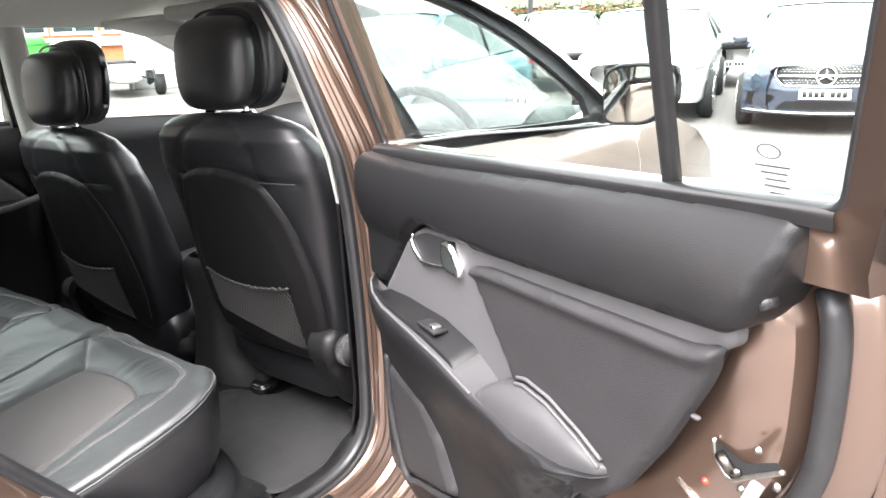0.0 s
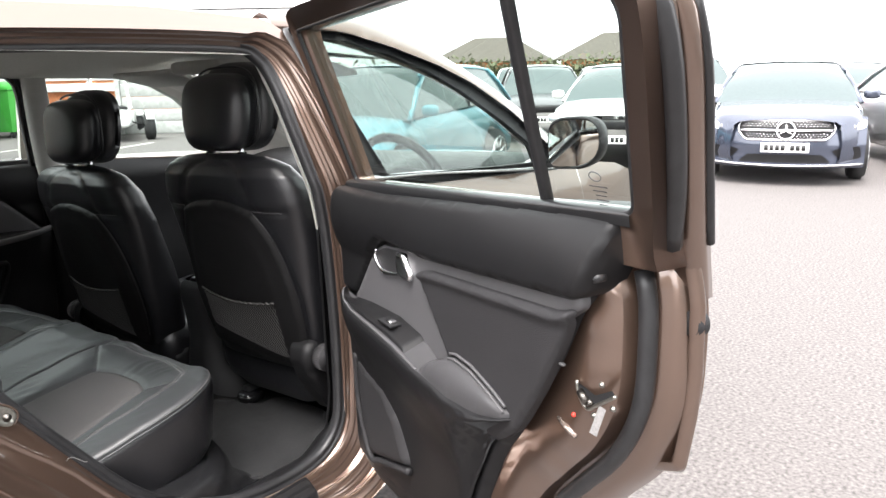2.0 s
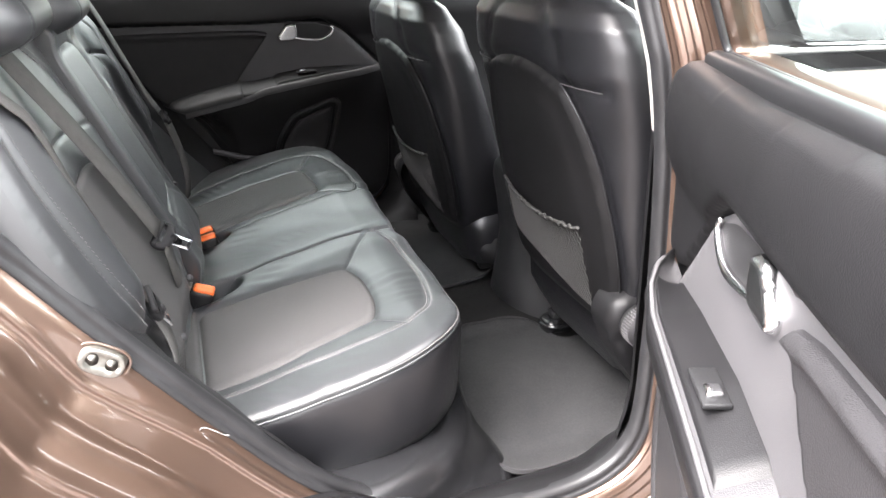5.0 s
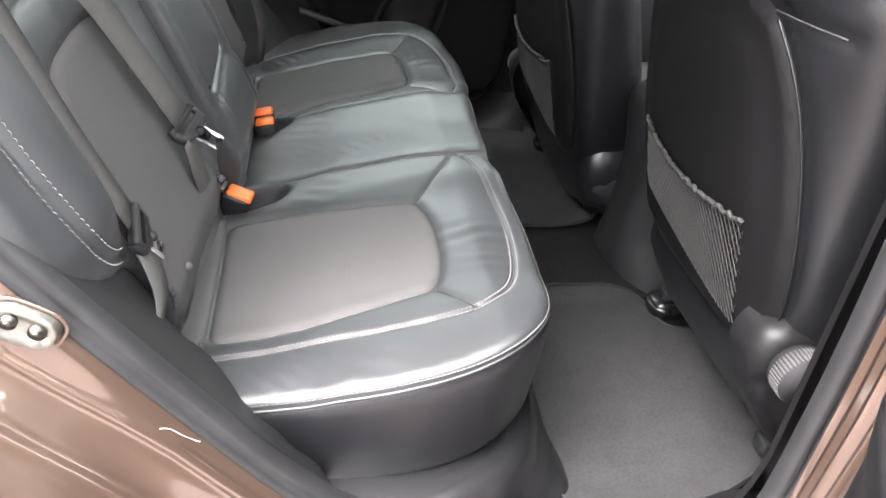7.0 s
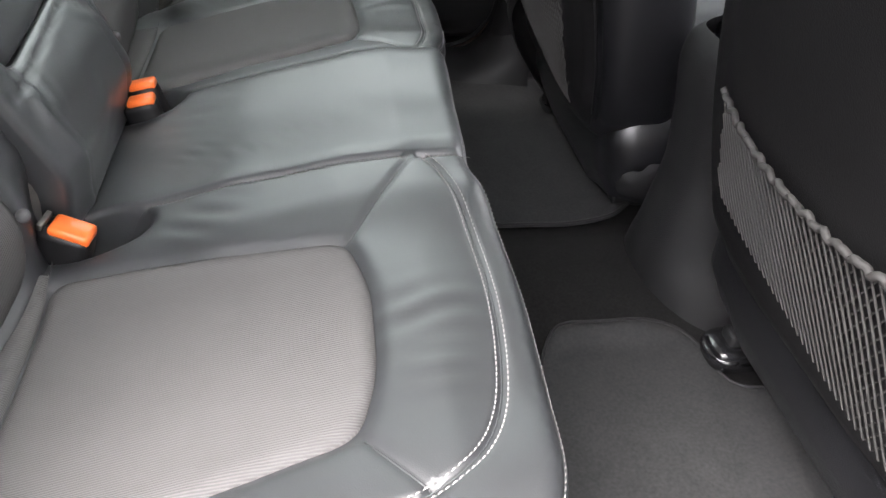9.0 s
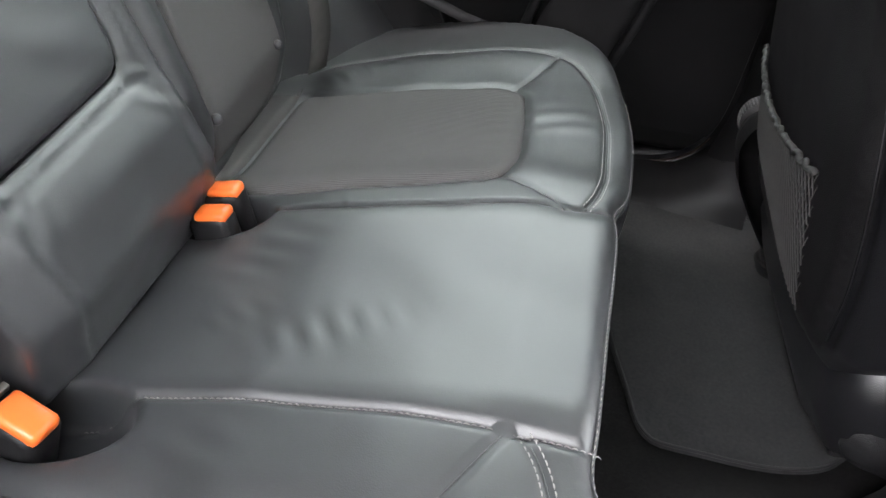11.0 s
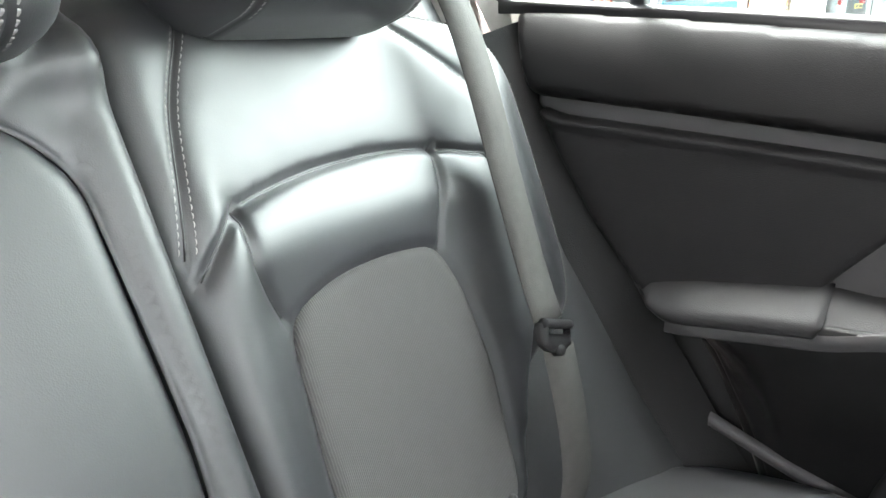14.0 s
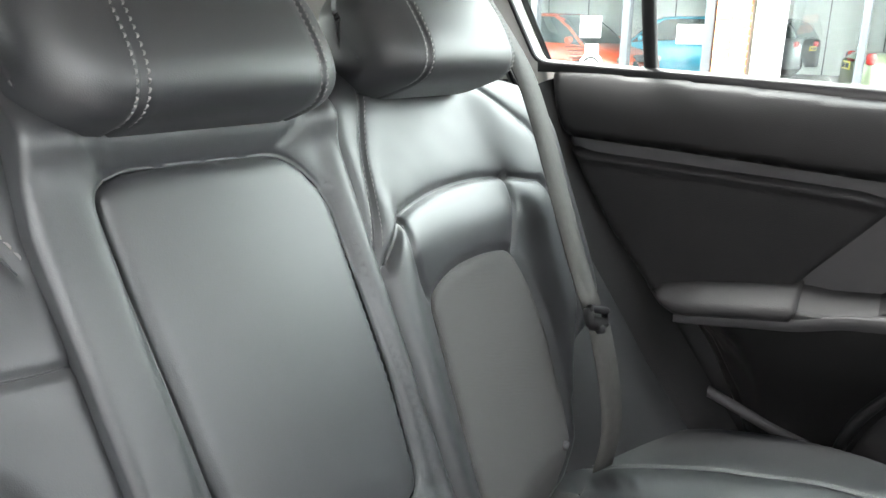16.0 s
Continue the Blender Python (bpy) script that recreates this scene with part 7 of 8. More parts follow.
        for a in ax:
            wy = float(np.interp(a, S[:, 0], S[:, 1])) - 0.13
            whl = part("wheel", cyl((a, sg * wy, 0.32), (a, sg * (wy + 0.20) - sg * 0.01, 0.32), 0.32, 32, 0.03), TYRE, c, "black tyre")
            spk = [tube([(a, sg * (wy + 0.196), 0.32), (a + 0.2 * math.cos(t), sg * (wy + 0.192), 0.32 + 0.2 * math.sin(t))], 0.02, 6, flat=0.6) for t in np.linspace(0, 2 * math.pi, 8)[:-1]]
            part("rim", joined(tube([(a + 0.21 * math.cos(t), sg * (wy + 0.19), 0.32 + 0.21 * math.sin(t)) for t in np.linspace(0, 2 * math.pi, 30)], 0.02, 6), *spk), ALLOY, whl, "silver alloy wheel")
        w1 = float(np.interp(L1 - 0.22, S[:, 0], S[:, 1]))
        b1 = float(np.interp(L1 - 0.2, S[:, 0], S[:, 2]))
        rnd = style == "classic"
        if not detail:
            part("headlight", blob((L1 - (0.10 if rnd else 0.16), sg * (w1 * 0.83), b1 - 0.08), (0.12 if rnd else 0.24, 0.17 if rnd else 0.34, 0.17 if rnd else 0.14), 0.8, 0.9, 28, 16, Matrix.Rotation(sg * radians(-24 if not rnd else 0), 4, "Z"))[0], LAMP, c, "clear headlight")
        part("tail_light", blob((L0 + 0.12, sg * 0.72 * (S[1, 1] / 0.8), 0.85), (0.12, 0.26, 0.16), 0.6, 0.6, 20, 14)[0], rear_light, c, "red tail light")
    xf = L1
    for dy, (px_, xp, pl) in ((0, (xf + (0.115 if detail else 0.035), 1, PLATE)), (1, (L0 - 0.035, -1, PLATEY))):
        plate = part("number_plate", box(px_, 0, 0.46 if dy == 0 else 0.75, 0.012, 0.52, 0.112, 0.004), pl, c, "number plate with plain bars")
        for yy in (-0.20, -0.14, -0.08, -0.02, 0.08, 0.14, 0.20):
            part("plate_bar", box(px_ + xp * 0.008, yy, 0.46 if dy == 0 else 0.75, 0.003, 0.045, 0.065, 0.0), INK, plate)
    if not detail:
        part("grille", box(xf - 0.04, 0, 0.66 if style != "suv" else 0.78, 0.10, 0.80, 0.14, 0.04), TRIMDARK, c, "dark grille")
    else:
        # moulded front: dotted grille with one bar and a round emblem, lamps, black intakes, bright lip
        def fg(a, b, h):
            return (xf + float(np.interp(b, [0.20, 0.26, 0.36, 0.48, 0.60, 0.72, 0.80], [0.06, 0.09, 0.085, 0.095, 0.075, 0.035, -0.04])) + h - 0.34 * a * a, a, b)
        part("bumper", grid([[fg(a, z, -0.006) for a in np.linspace(-0.86, 0.86, 40)] for z in np.linspace(0.22, 0.80, 24)]), pm, c, "painted bumper")
        go = poly(rounded([(-0.44, 0.545), (0.44, 0.545), (0.53, 0.66), (0.50, 0.765), (-0.50, 0.765), (-0.53, 0.66)], 0.05), 0.03, True)
        gr_ = part("grille", sheet(go, 0.04, 0.002, fg, wall=((0.004, 0.01),)), TRIMDARK, c, "black grille")
        part("grille_rim", tube([fg(a, b, 0.004) for a, b in go], 0.011, 8, True), CHROME, gr_)
        part("grille_mesh", joined(*[box(*fg(a + 0.018 * (i % 2), b, 0.006), 0.008, 0.016, 0.009, 0.002) for i, b in enumerate(np.linspace(0.562, 0.748, 9)) for a in np.linspace(-0.46, 0.44, 25) if abs(b - 0.655) > 0.026 and math.hypot(a, b - 0.655) > 0.115 and abs(a) < 0.5 - max(0, 0.66 - b) * 0.8]), CHROME, gr_, kind="stuff")
        part("grille_bar", tube([fg(a, 0.655, 0.012) for a in np.linspace(-0.51, 0.51, 16)], 0.020, 8, flat=0.8), CHROME, gr_, "bright bar")
        part("emblem", joined(tube([fg(0.098 * math.cos(t), 0.655 + 0.098 * math.sin(t), 0.035) for t in np.linspace(0, 2 * math.pi, 36)], 0.011, 8), *[tube([fg(0, 0.655, 0.035), fg(0.09 * math.cos(t), 0.655 + 0.09 * math.sin(t), 0.03)], lambda q: 0.015 - 0.010 * q, 6) for t in (math.pi / 2, math.pi * 7 / 6, math.pi * 11 / 6)]), CHROME, gr_, "round bright emblem")
        lo_ = poly(rounded([(-0.40, 0.375), (0.40, 0.375), (0.50, 0.285), (-0.50, 0.285)], 0.02), 0.03, True)
        part("lower_grille", sheet(lo_, 0.05, 0.003, fg), TRIMDARK, c, "black lower grille")
        for sg in (-1, 1):
            io = poly(rounded([(sg * 0.50, 0.42), (sg * 0.60, 0.455), (sg * 0.80, 0.47), (sg * 0.82, 0.34), (sg * 0.62, 0.295)], 0.025), 0.03, True)
            part("air_intake", sheet(io, 0.05, 0.004, fg), TRIMDARK, c, "black air intake")
            ho = poly(rounded([(sg * 0.555, 0.655), (sg * 0.60, 0.755), (sg * 0.74, 0.785), (sg * 0.86, 0.775), (sg * 0.84, 0.68), (sg * 0.72, 0.635)], 0.03), 0.02, True)
            lamp = part("headlight", sheet(ho, 0.03, lambda P, ho=ho: 0.028 - roll_edge(dist(P, ho, True), 0.02), fg, wall=((0.002, 0.03),)), LAMP, c, "clear headlight")
            part("lamp_brow", tube([fg(sg * a, z, 0.022) for a, z in ((0.60, 0.725), (0.68, 0.745), (0.76, 0.752), (0.82, 0.745))], 0.010, 6), TRIMDARK, lamp)
            part("lamp_bowl", blob(fg(sg * 0.70, 0.69, 0.022), (0.03, 0.07, 0.06), 0.9, 0.9, 16, 10)[0], CHROME, lamp)
        part("bumper_lip", tube([fg(a, 0.245 + 0.03 * a * a, 0.006) for a in np.linspace(-0.84, 0.84, 26)], 0.020, 8, flat=0.7), CHROME, c, "bright front lip")
    return c


vehicle("blue-grey saloon with dotted chrome grille parked facing the car", "saloon", paint("slate_blue_paint", (0.06, 0.07, 0.10), 0.5, 0.16), 11.05, 0.62, 194, detail=True)
vehicle("white saloon parked in the same row", "saloon", paint("white_paint", (0.8, 0.8, 0.79), 0.0), 11.0, 2.95, 196)
vehicle("silver saloon parked at the end of the row", "saloon", paint("silver_paint", (0.55, 0.56, 0.57), 0.6), 12.0, -1.5, 207)
vehicle("teal blue hatchback parked beyond the driver's window", "hatch", paint("teal_paint", (0.07, 0.25, 0.31), 0.3), 6.5, 4.15, 190)
vehicle("white estate car in the second row", "suv", paint("white_paint", (0.8, 0.8, 0.79), 0.0), 15.5, 3.9, 214)
vehicle("black hatchback in the second row", "hatch", paint("black_paint", (0.02, 0.02, 0.022), 0.2), 13.8, 6.3, 214)
vehicle("white hatchback in the second row", "hatch", paint("white_paint", (0.8, 0.8, 0.79), 0.0), 12.2, 8.8, 214)
vehicle("red-tailed white saloon beyond the row", "saloon", paint("white_paint", (0.8, 0.8, 0.79), 0.0), 17.2, 1.2, 30)
vehicle("silver hatchback far down the yard", "hatch", paint("silver_paint", (0.55, 0.56, 0.57), 0.6), 24, 9.5, 214)
vehicle("white hatchback far down the yard", "hatch", paint("white_paint", (0.8, 0.8, 0.79), 0.0), 22.5, 12.2, 214)
vehicle("grey estate car far down the yard", "suv", paint("grey_paint", (0.22, 0.23, 0.24), 0.5), 21, 14.8, 214)
vehicle("dark grey sports utility car at the workshop mouth", "suv", paint("dark_grey_paint", (0.09, 0.095, 0.10), 0.5), 5.75, 20.2, 285)
vehicle("orange-red small hatchback behind the showroom glass", "hatch", paint("orange_red_paint", (0.75, 0.10, 0.03), 0.1), -6.4, 14.2, 352, group="showroom cars")
vehicle("sky blue small hatchback behind the showroom glass", "hatch", paint("sky_blue_paint", (0.05, 0.42, 0.62), 0.1), -5.3, 18.6, 200, group="showroom cars")
vehicle("black hatchback deep in the showroom", "hatch", paint("black_paint", (0.02, 0.02, 0.022), 0.2), -8.6, 20.3, 20, group="showroom cars")
vehicle("grey hatchback deep in the showroom", "hatch", paint("grey_paint", (0.22, 0.23, 0.24), 0.5), -4.4, 21.2, 170, group="showroom cars")
vehicle("olive green classic saloon behind the showroom glass", "classic", paint("olive_paint", (0.24, 0.26, 0.15), 0.05), 1.2, 11.8, 15, group="showroom cars")

vehicle("cream hatchback parked behind the load bay", "hatch", paint("cream_paint", (0.50, 0.46, 0.36), 0.0), -11.6, 2.55, 80)

# white open track car with exposed wheels
bug = thing("track_car", "white open track car with exposed wheels and roll cage", "car", m=Matrix.Translation((8.8, 15.2, 0)) @ Matrix.Rotation(radians(245), 4, "Z"))
WP = paint("white_paint", (0.8, 0.8, 0.79), 0.0)
part("tub", blob((0, 0, 0.48), (2.7, 0.95, 0.42), 0.5, 0.6, 40, 20)[0], WP, bug, "white narrow body")
part("nose", blob((1.35, 0, 0.42), (0.9, 0.6, 0.26), 0.7, 0.7, 30, 16)[0], WP, bug, "white nose")
for sx in (-1, 1):
    part("roll_hoop", tube(spline([(-0.35, sx * 0.45, 0.6), (-0.40, sx * 0.45, 1.15), (-0.35, sx * 0.38, 1.38), (0.1, sx * 0.36, 1.36), (0.75, sx * 0.40, 0.72)], 0.06), 0.028, 8), WP, bug, "white roll cage tube")
    for a in (1.15, -0.95):
        w = part("wheel", cyl((a, sx * 0.62, 0.30), (a, sx * 0.82, 0.30), 0.30, 28, 0.03), TYRE, bug, "black tyre")
        part("rim", tube([(a + 0.17 * math.cos(t), sx * 0.825, 0.30 + 0.17 * math.sin(t)) for t in np.linspace(0, 2 * math.pi, 24)], 0.03, 6), ALLOY, w)
        part("mudguard", tube([(a + 0.36 * math.cos(t), sx * 0.72, 0.30 + 0.36 * math.sin(t)) for t in np.linspace(0.5, 2.6, 10)], 0.09, 8, flat=0.2), WP, bug, "white cycle mudguard")
        part("suspension_arm", tube([(a, sx * 0.35, 0.42), (a, sx * 0.65, 0.32)], 0.02, 6), TRIMDARK, bug)
part("hoop_bar", tube([(-0.38, -0.40, 1.38), (-0.38, 0.40, 1.38)], 0.028, 8), WP, bug)
part("cockpit", box(-0.1, 0, 0.68, 1.0, 0.7, 0.12, 0.03), TRIMDARK, bug, "dark cockpit")

# green wheelie bin
GREEN = mat("green_bin_plastic", (0.05, 0.36, 0.05), 0.5, var=0.08, vscale=8, bump=0.2, bscale=200)
for (bx, by) in ((7.75, 18.1),):
    b = thing("wheelie_bin", "bright green four-wheeled waste bin", "waste bin", "waste bins", m=Matrix.Translation((bx, by, 0)) @ Matrix.Rotation(radians(30), 4, "Z"))
    part("bin_body", grid([[(sx * w, sy * d, z) for sx, sy in ((-1, -1), (-0.3, -1.03), (0.3, -1.03), (1, -1), (1.02, 0), (1, 1), (0, 1.03), (-1, 1), (-1.02, 0))] for z, w, d in ((0.15, 0.52, 0.36), (0.6, 0.58, 0.42), (1.15, 0.64, 0.48), (1.17, 0.68, 0.52), (1.2, 0.68, 0.52))], True, True), GREEN, b, "green ribbed body", smooth=False)
    part("bin_lid", blob((0, 0, 1.22), (1.36, 1.05, 0.30), 0.5, 0.5, 28, 14)[0], GREEN, b, "green domed lid")
    for sx in (-1, 1):
        for sy in (-1, 1):
            part("castor", cyl((sx * 0.42, sy * 0.30 - 0.02, 0.09), (sx * 0.42, sy * 0.30 + 0.02, 0.09), 0.09, 16), TYRE, b)

# concrete panel wall behind the track car: each panel and post by itself
CONC = mat("grey_concrete_panel", (0.42, 0.42, 0.41), 0.9, var=0.15, vscale=9, bump=0.5, bscale=60, var2=0.25)
BRICK = mat("orange_brick", (0.55, 0.20, 0.09), 0.85, var=0.25, vscale=20, bump=0.6, bscale=90)
MORTAR = mat("pale_mortar", (0.55, 0.50, 0.44), 0.9, var=0.15, vscale=30)
RENDER = mat("white_cladding", (0.80, 0.80, 0.79), 0.5, var=0.04, vscale=6)
POSTGREY = mat("grey_powder_coat", (0.085, 0.09, 0.10), 0.45, var=0.05)
wall = thing("panel_wall", "grey concrete panel wall with posts along the yard", "wall", m=Matrix.Translation((11.35, 13.9, 0)) @ Matrix.Rotation(radians(133.7), 4, "Z"), kind="structure")
for i in range(3):
    for j in range(5):
        part("panel", box((i - 1) * 1.85, 0, 0.16 + j * 0.31, 1.72, 0.06, 0.30, 0.012), CONC, wall)
for i in range(4):
    part("wall_post", box((i - 1.5) * 1.85, 0, 0.82, 0.12, 0.13, 1.64, 0.015), CONC, wall)
hse = thing("brick_house", "orange brick house with white band and grey hipped roof", "house", m=Matrix.Translation((15, 23.5, 0)) @ Matrix.Rotation(radians(128), 4, "Z"))
part("brick_walls", box(0, 0, 1.6, 12, 6, 3.2, 0.02), BRICK, hse, "orange brick wall")
part("fascia", box(0, 0.0, 3.3, 12.6, 6.6, 0.35, 0.02), RENDER, hse, "white fascia")
part("roof", bm_of([(-6.4, -3.4, 3.5), (6.4, -3.4, 3.5), (6.4, 3.4, 3.5), (-6.4, 3.4, 3.5), (-3, 0, 5.4), (3, 0, 5.4)], [(0, 1, 5, 4), (2, 3, 4, 5), (1, 2, 5), (3, 0, 4)]), CONC, hse, "grey hipped roof", smooth=False)
for i in range(7):
    wdw = part("window", box(-5.0 + i * 1.65, 3.02, 2.15, 1.45, 0.06, 1.5, 0.01), CARGLASS, hse, "window")
    part("frame", joined(*[box(-5.0 + i * 1.65 + dx, 3.05, 2.15 + dz, sx, 0.05, sz, 0.005) for dx, dz, sx, sz in ((0, 0.75, 1.55, 0.08), (0, -0.75, 1.55, 0.10), (-0.72, 0, 0.08, 1.5), (0.72, 0, 0.08, 1.5), (0, 0, 0.07, 1.5))]), RENDER, wdw)
part("white_band", box(1.5, 3.06, 1.12, 7.5, 0.10, 0.26, 0.01), RENDER, hse, "white band on the brick")

# bungalows far off
ROOFT = mat("brown_roof_tiles", (0.075, 0.066, 0.055), 0.9, var=0.2, vscale=3, bump=0.5, bscale=20)
for (x, y, s) in ((72, 46, 1.0), (74, 31, 1.05)):
    h = thing("bungalow", "far brown-roofed bungalow behind the hedge", "house", "bungalows", m=Matrix.Translation((x, y, 0)) @ Matrix.Rotation(radians(115), 4, "Z"))
    part("walls", box(0, 0, 1.2, 12 * s, 8, 2.4, 0.02), BRICK, h, "brick wall")
    part("roof", bm_of([(-6.8 * s, -4.8, 2.4), (6.8 * s, -4.8, 2.4), (6.8 * s, 4.8, 2.4), (-6.8 * s, 4.8, 2.4), (-2.2 * s, 0, 5.1), (2.2 * s, 0, 5.1)], [(0, 1, 5, 4), (2, 3, 4, 5), (1, 2, 5), (3, 0, 4), (0, 1, 2, 3)]), ROOFT, h, "brown hipped roof", smooth=False)
    for i in (-1, 1):
        part("window", box(i * 3 * s, 4.02, 1.3, 1.6, 0.06, 1.0, 0.01), CARGLASS, h, "window")
LEAF = mat("hedge_leaves", (0.10, 0.11, 0.06), 0.7, var=0.3, vscale=3, spec=0.3)
rng = np.random.default_rng(4)
hedge = thing("hedge", "clipped green hedge along the far side of the yard", "hedge", m=Matrix(), kind="stuff")
V, F = [], []
for i in range(9000):
    t = rng.random()
    c0 = Vector((62 - 10 * t + rng.normal(0, 0.5), 20 + 40 * t, abs(rng.normal(0, 0.55)) + 0.15 + 1.2 * rng.random()))
    r = 0.10 + 0.16 * rng.random()
    a = Vector(rng.normal(size=3)).normalized() * r
    b = Vector(rng.normal(size=3)).normalized() * r
    o = len(V)
    V += [tuple(c0 - a), tuple(c0 + b), tuple(c0 + a), tuple(c0 - b)]
    F.append((o, o + 1, o + 2, o + 3))
part("leaves", bm_of(V, F), LEAF, hedge, kind="stuff", smooth=False)
lp = thing("lamp_post", "grey steel lamp post standing in the yard", "street lamp", m=Matrix.Translation((18, 9.63, 0)))
part("post", tube([(0, 0, 0), (0, 0, 7)], lambda t: 0.07 - 0.03 * t, 12), POSTGREY, lp, "tapered grey post")
part("lantern", box(0.35, 0, 7.0, 0.8, 0.25, 0.12, 0.04), POSTGREY, lp, "flat lantern")

# showroom front: posts, header, panes, brick pier with its bricks, white cladding
show = thing("showroom_front", "showroom front with grey posts, tall glass and white cladding", "building", m=Matrix(), kind="structure")
YS = 8.0
for x in (-13.0, -11.5, -10.0, -8.5, -7.0, -5.35, -3.86, -2.72):
    part("post", box(x, YS, 1.7, 0.09, 0.12, 3.4, 0.008), POSTGREY, show, "grey aluminium post")
part("dark_post", box(-1.80, YS, 1.7, 0.10, 0.14, 3.4, 0.008), POSTGREY, show, "dark grey corner post")
for x in (-0.35, 0.30, 0.95, 1.60):
    part("post", box(x, YS, 1.7, 0.07, 0.12, 3.4, 0.008), POSTGREY, show, "grey aluminium post")
part("header", box(-5.5, YS, 3.6, 16.5, 0.3, 0.5, 0.02), RENDER, show, "white header beam")
part("white_column", box(-1.20, YS, 1.7, 0.26, 0.26, 3.4, 0.01), RENDER, show, "white clad column")
part("white_column", box(2.40, YS, 1.7, 0.42, 0.42, 3.4, 0.01), RENDER, show, "white clad column")
for a, b in ((-13, -11.5), (-11.5, -10), (-10, -8.5), (-8.5, -7), (-7, -5.35), (-5.35, -3.86), (-3.86, -2.72), (-2.72, -1.80), (-1.05, -0.35), (-0.35, 0.30), (0.30, 0.95), (0.95, 1.60), (1.60, 2.2)):
    part("pane", box((a + b) / 2, YS + 0.02, 1.7, b - a - 0.08, 0.012, 3.3, 0), CLEAR, show, "clear glass pane")
for x, z, w, hh in ((-3.15, 1.22, 0.26, 0.24), (-3.12, 0.95, 0.16, 0.16), (-2.0, 1.15, 0.3, 0.2), (-3.2, 1.9, 0.5, 0.3), (0.1, 0.95, 0.12, 0.2)):
    part("window_sticker", box(x, YS - 0.01, z, w, 0.004, hh, 0.0015), WHITE, show, "white sticker on the pane")
part("round_sticker", cyl((-3.12, YS - 0.012, 0.78), (-3.12, YS - 0.006, 0.78), 0.15, 32, 0.001), WHITE, show, "round white sticker on the pane")
part("round_sticker_ring", tube([(-3.12 + 0.10 * math.cos(t), YS - 0.016, 0.78 + 0.10 * math.sin(t)) for t in np.linspace(0, 2 * math.pi, 28)], 0.012, 6), INK, show)
part("plinth", box(-5.5, YS, 0.06, 16.5, 0.2, 0.12, 0.01), CONC, show, "concrete plinth")
back_wall = thing("showroom_back", "pale back wall of the showroom with vertical joints", "wall", m=Matrix(), kind="structure")
part("wall_sheet", box(-6, 23, 2.2, 20, 0.2, 4.4, 0.02), RENDER, back_wall, "pale cladding")
for i in range(14):
    part("cladding_joint", box(-15 + i * 1.4, 22.89, 2.2, 0.03, 0.02, 4.4, 0.002), POSTGREY, back_wall)
part("ceiling", box(-5.5, 15.6, 3.95, 17.0, 15.4, 0.2, 0.02), RENDER, back_wall, "pale showroom ceiling")
part("side_wall", box(-14.0, 15.5, 1.9, 0.2, 15.0, 3.8, 0.02), RENDER, back_wall, "pale side wall")
# the pale wall's shade is put into this much darker grey
SHADEWALL = mat("shaded_grey_cladding", (0.11, 0.11, 0.10), 0.8, var=0.3, vscale=1.5, bump=0.3, bscale=20)
side_wall = thing("yard_wall", "pale rendered wall coloured dark as if in shade, with a handrail behind the car", "wall", m=Matrix(), kind="structure")
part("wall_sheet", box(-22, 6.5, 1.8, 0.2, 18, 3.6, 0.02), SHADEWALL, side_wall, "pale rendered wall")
for yy in (2.10, 2.72, 4.7, 8.3):
    part("post", box(-9.5, yy, 1.7, 0.16, 0.12, 3.4, 0.01), POSTGREY, side_wall, "grey post")
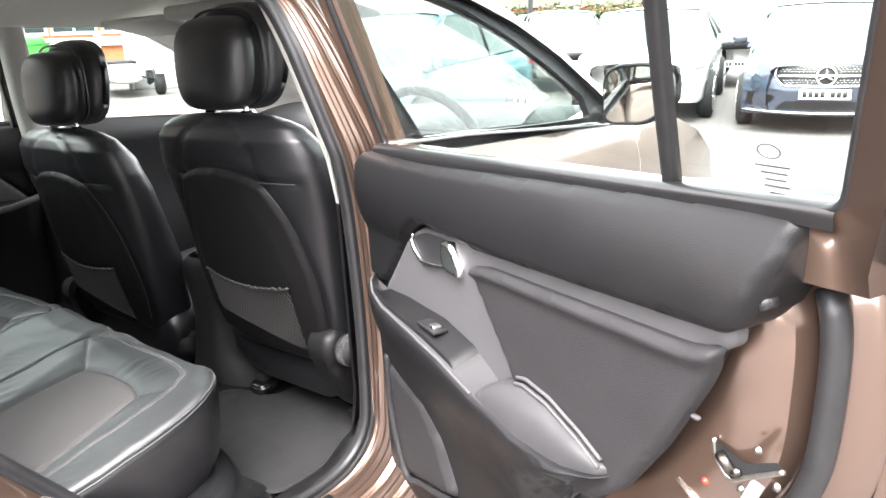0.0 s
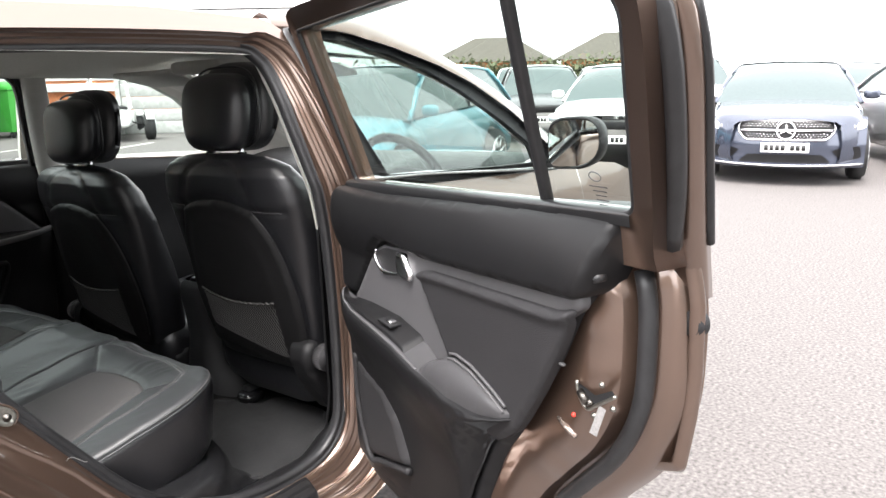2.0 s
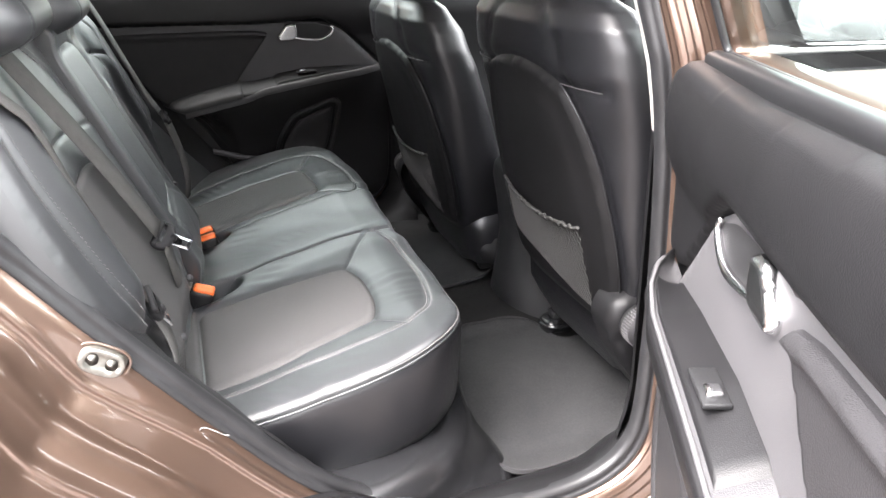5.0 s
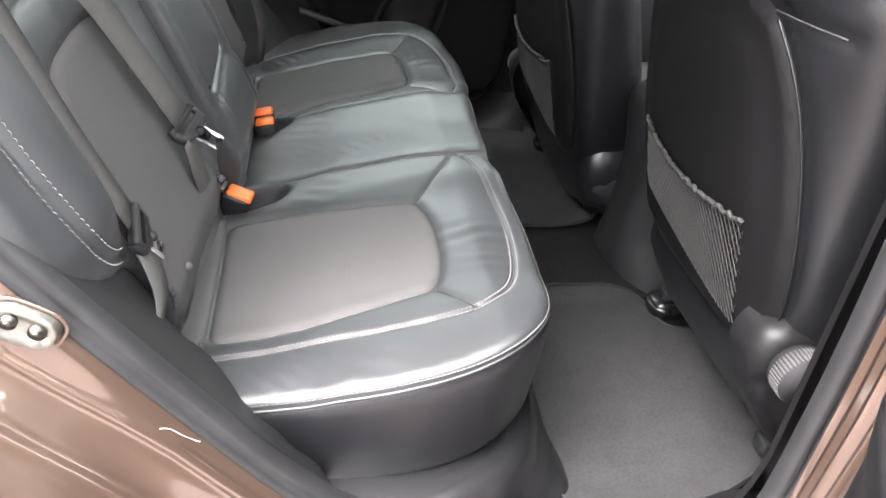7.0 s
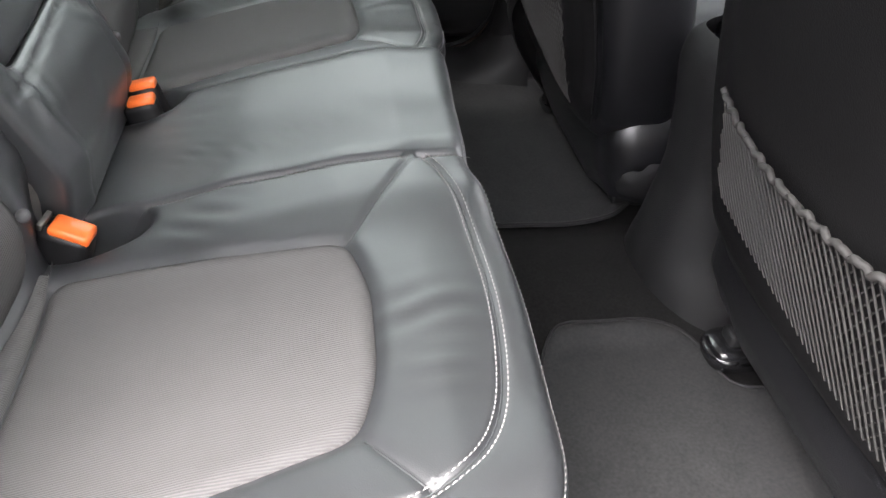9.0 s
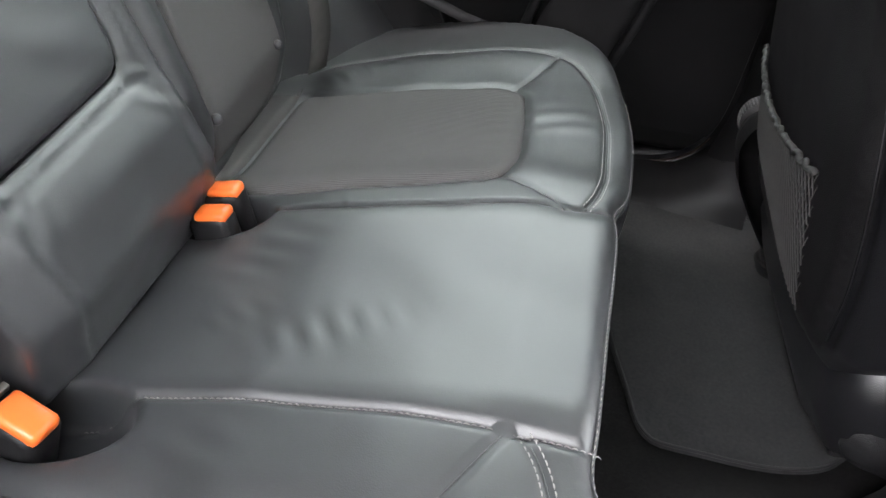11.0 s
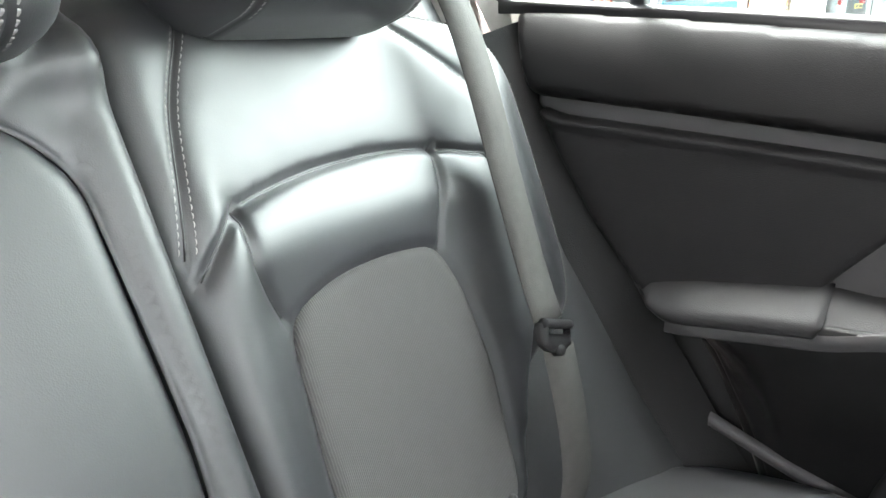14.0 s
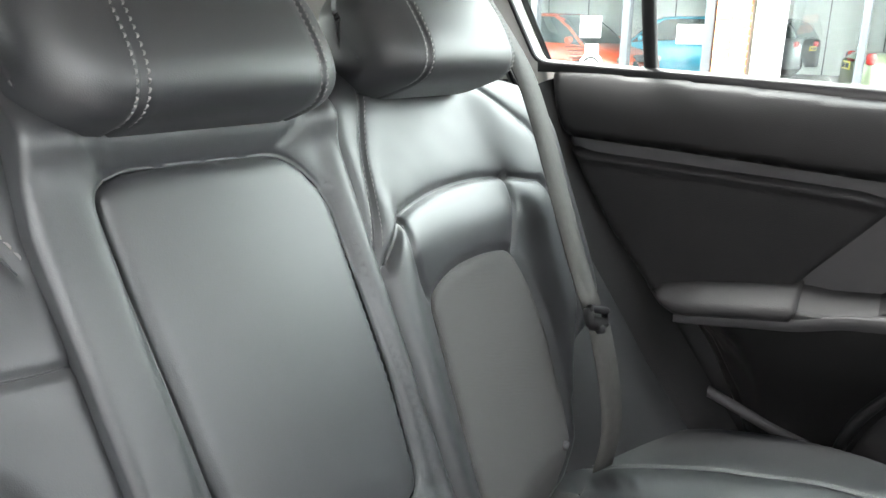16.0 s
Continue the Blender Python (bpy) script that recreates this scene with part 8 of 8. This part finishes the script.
part("handrail", joined(tube([(-18, 2, 1.75), (-18, 5.2, 1.75), (-18, 6.6, 1.35), (-18, 8, 1.3)], 0.025, 8), *[tube([(-18, y, 0), (-18, y, 1.75 if y < 5.2 else 1.4)], 0.015, 6) for y in np.arange(2, 8, 0.25)]), POSTGREY, side_wall, "dark handrail with bars")

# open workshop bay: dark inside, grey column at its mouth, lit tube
# one mottled dark brown for the bay's walls and roof
WORKSHOP = mat("brown_workshop_wall", (0.16, 0.145, 0.125), 0.85, var=0.3, vscale=2, bump=0.2, bscale=20)
shop = thing("workshop", "open workshop bay with a grey column at its mouth", "building", m=Matrix.Translation((6.35, 17.3, 0)) @ Matrix.Rotation(radians(-22), 4, "Z"), kind="structure")
part("column", box(0.32, 0.0, 1.9, 0.24, 0.24, 3.8, 0.01), POSTGREY, shop, "grey clad column")
part("rear_wall", box(-3.2, 7.0, 1.9, 7.2, 0.2, 3.8, 0.01), WORKSHOP, shop, "dark brown rear wall")
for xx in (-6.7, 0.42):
    part("side_wall", box(xx, 3.6, 1.9, 0.18, 6.8, 3.8, 0.01), WORKSHOP, shop, "dark brown side wall")
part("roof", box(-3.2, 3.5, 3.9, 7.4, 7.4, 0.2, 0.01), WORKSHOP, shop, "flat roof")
part("lintel", box(-3.2, 0.0, 3.5, 7.2, 0.2, 0.6, 0.01), RENDER, shop, "white lintel")
# brick pier beside the dark post: every brick a piece
pier = thing("brick_pier", "orange brick pier between showroom posts", "pier", m=Matrix(), kind="structure")
part("mortar_core", box(-1.55, YS + 0.02, 1.7, 0.33, 0.30, 3.4, 0.002), MORTAR, pier, "pale mortar")
bm = box(0, 0, 0, 0.165, 0.10, 0.062, 0.005, seg=1)
bme = bpy.data.meshes.new("brick")
bm.to_mesh(bme)
bm.free()
bme.materials.append(BRICK)
for j in range(45):
    for i in range(2):
        w = new("brick", bme)
        w.parent = pier
        sh = 0.085 if j % 2 else 0.0
        w.matrix_basis = Matrix.Translation((-1.635 + i * 0.17 + (0.0 if j % 2 == 0 else 0.0), YS - 0.092 + 0.004 * ((i + j) % 2), 0.05 + j * 0.075))
# added out of view: keeps low sky light off the far door
side_wall = thing("yard_wall", "unseen rendered wall added to block low sky light", "wall", m=G, kind="structure")
part("wall_sheet", box(-4.0, -6.6, 2.1, 16.0, 0.25, 4.2, 0.02), CONC, side_wall, "pale rendered wall")
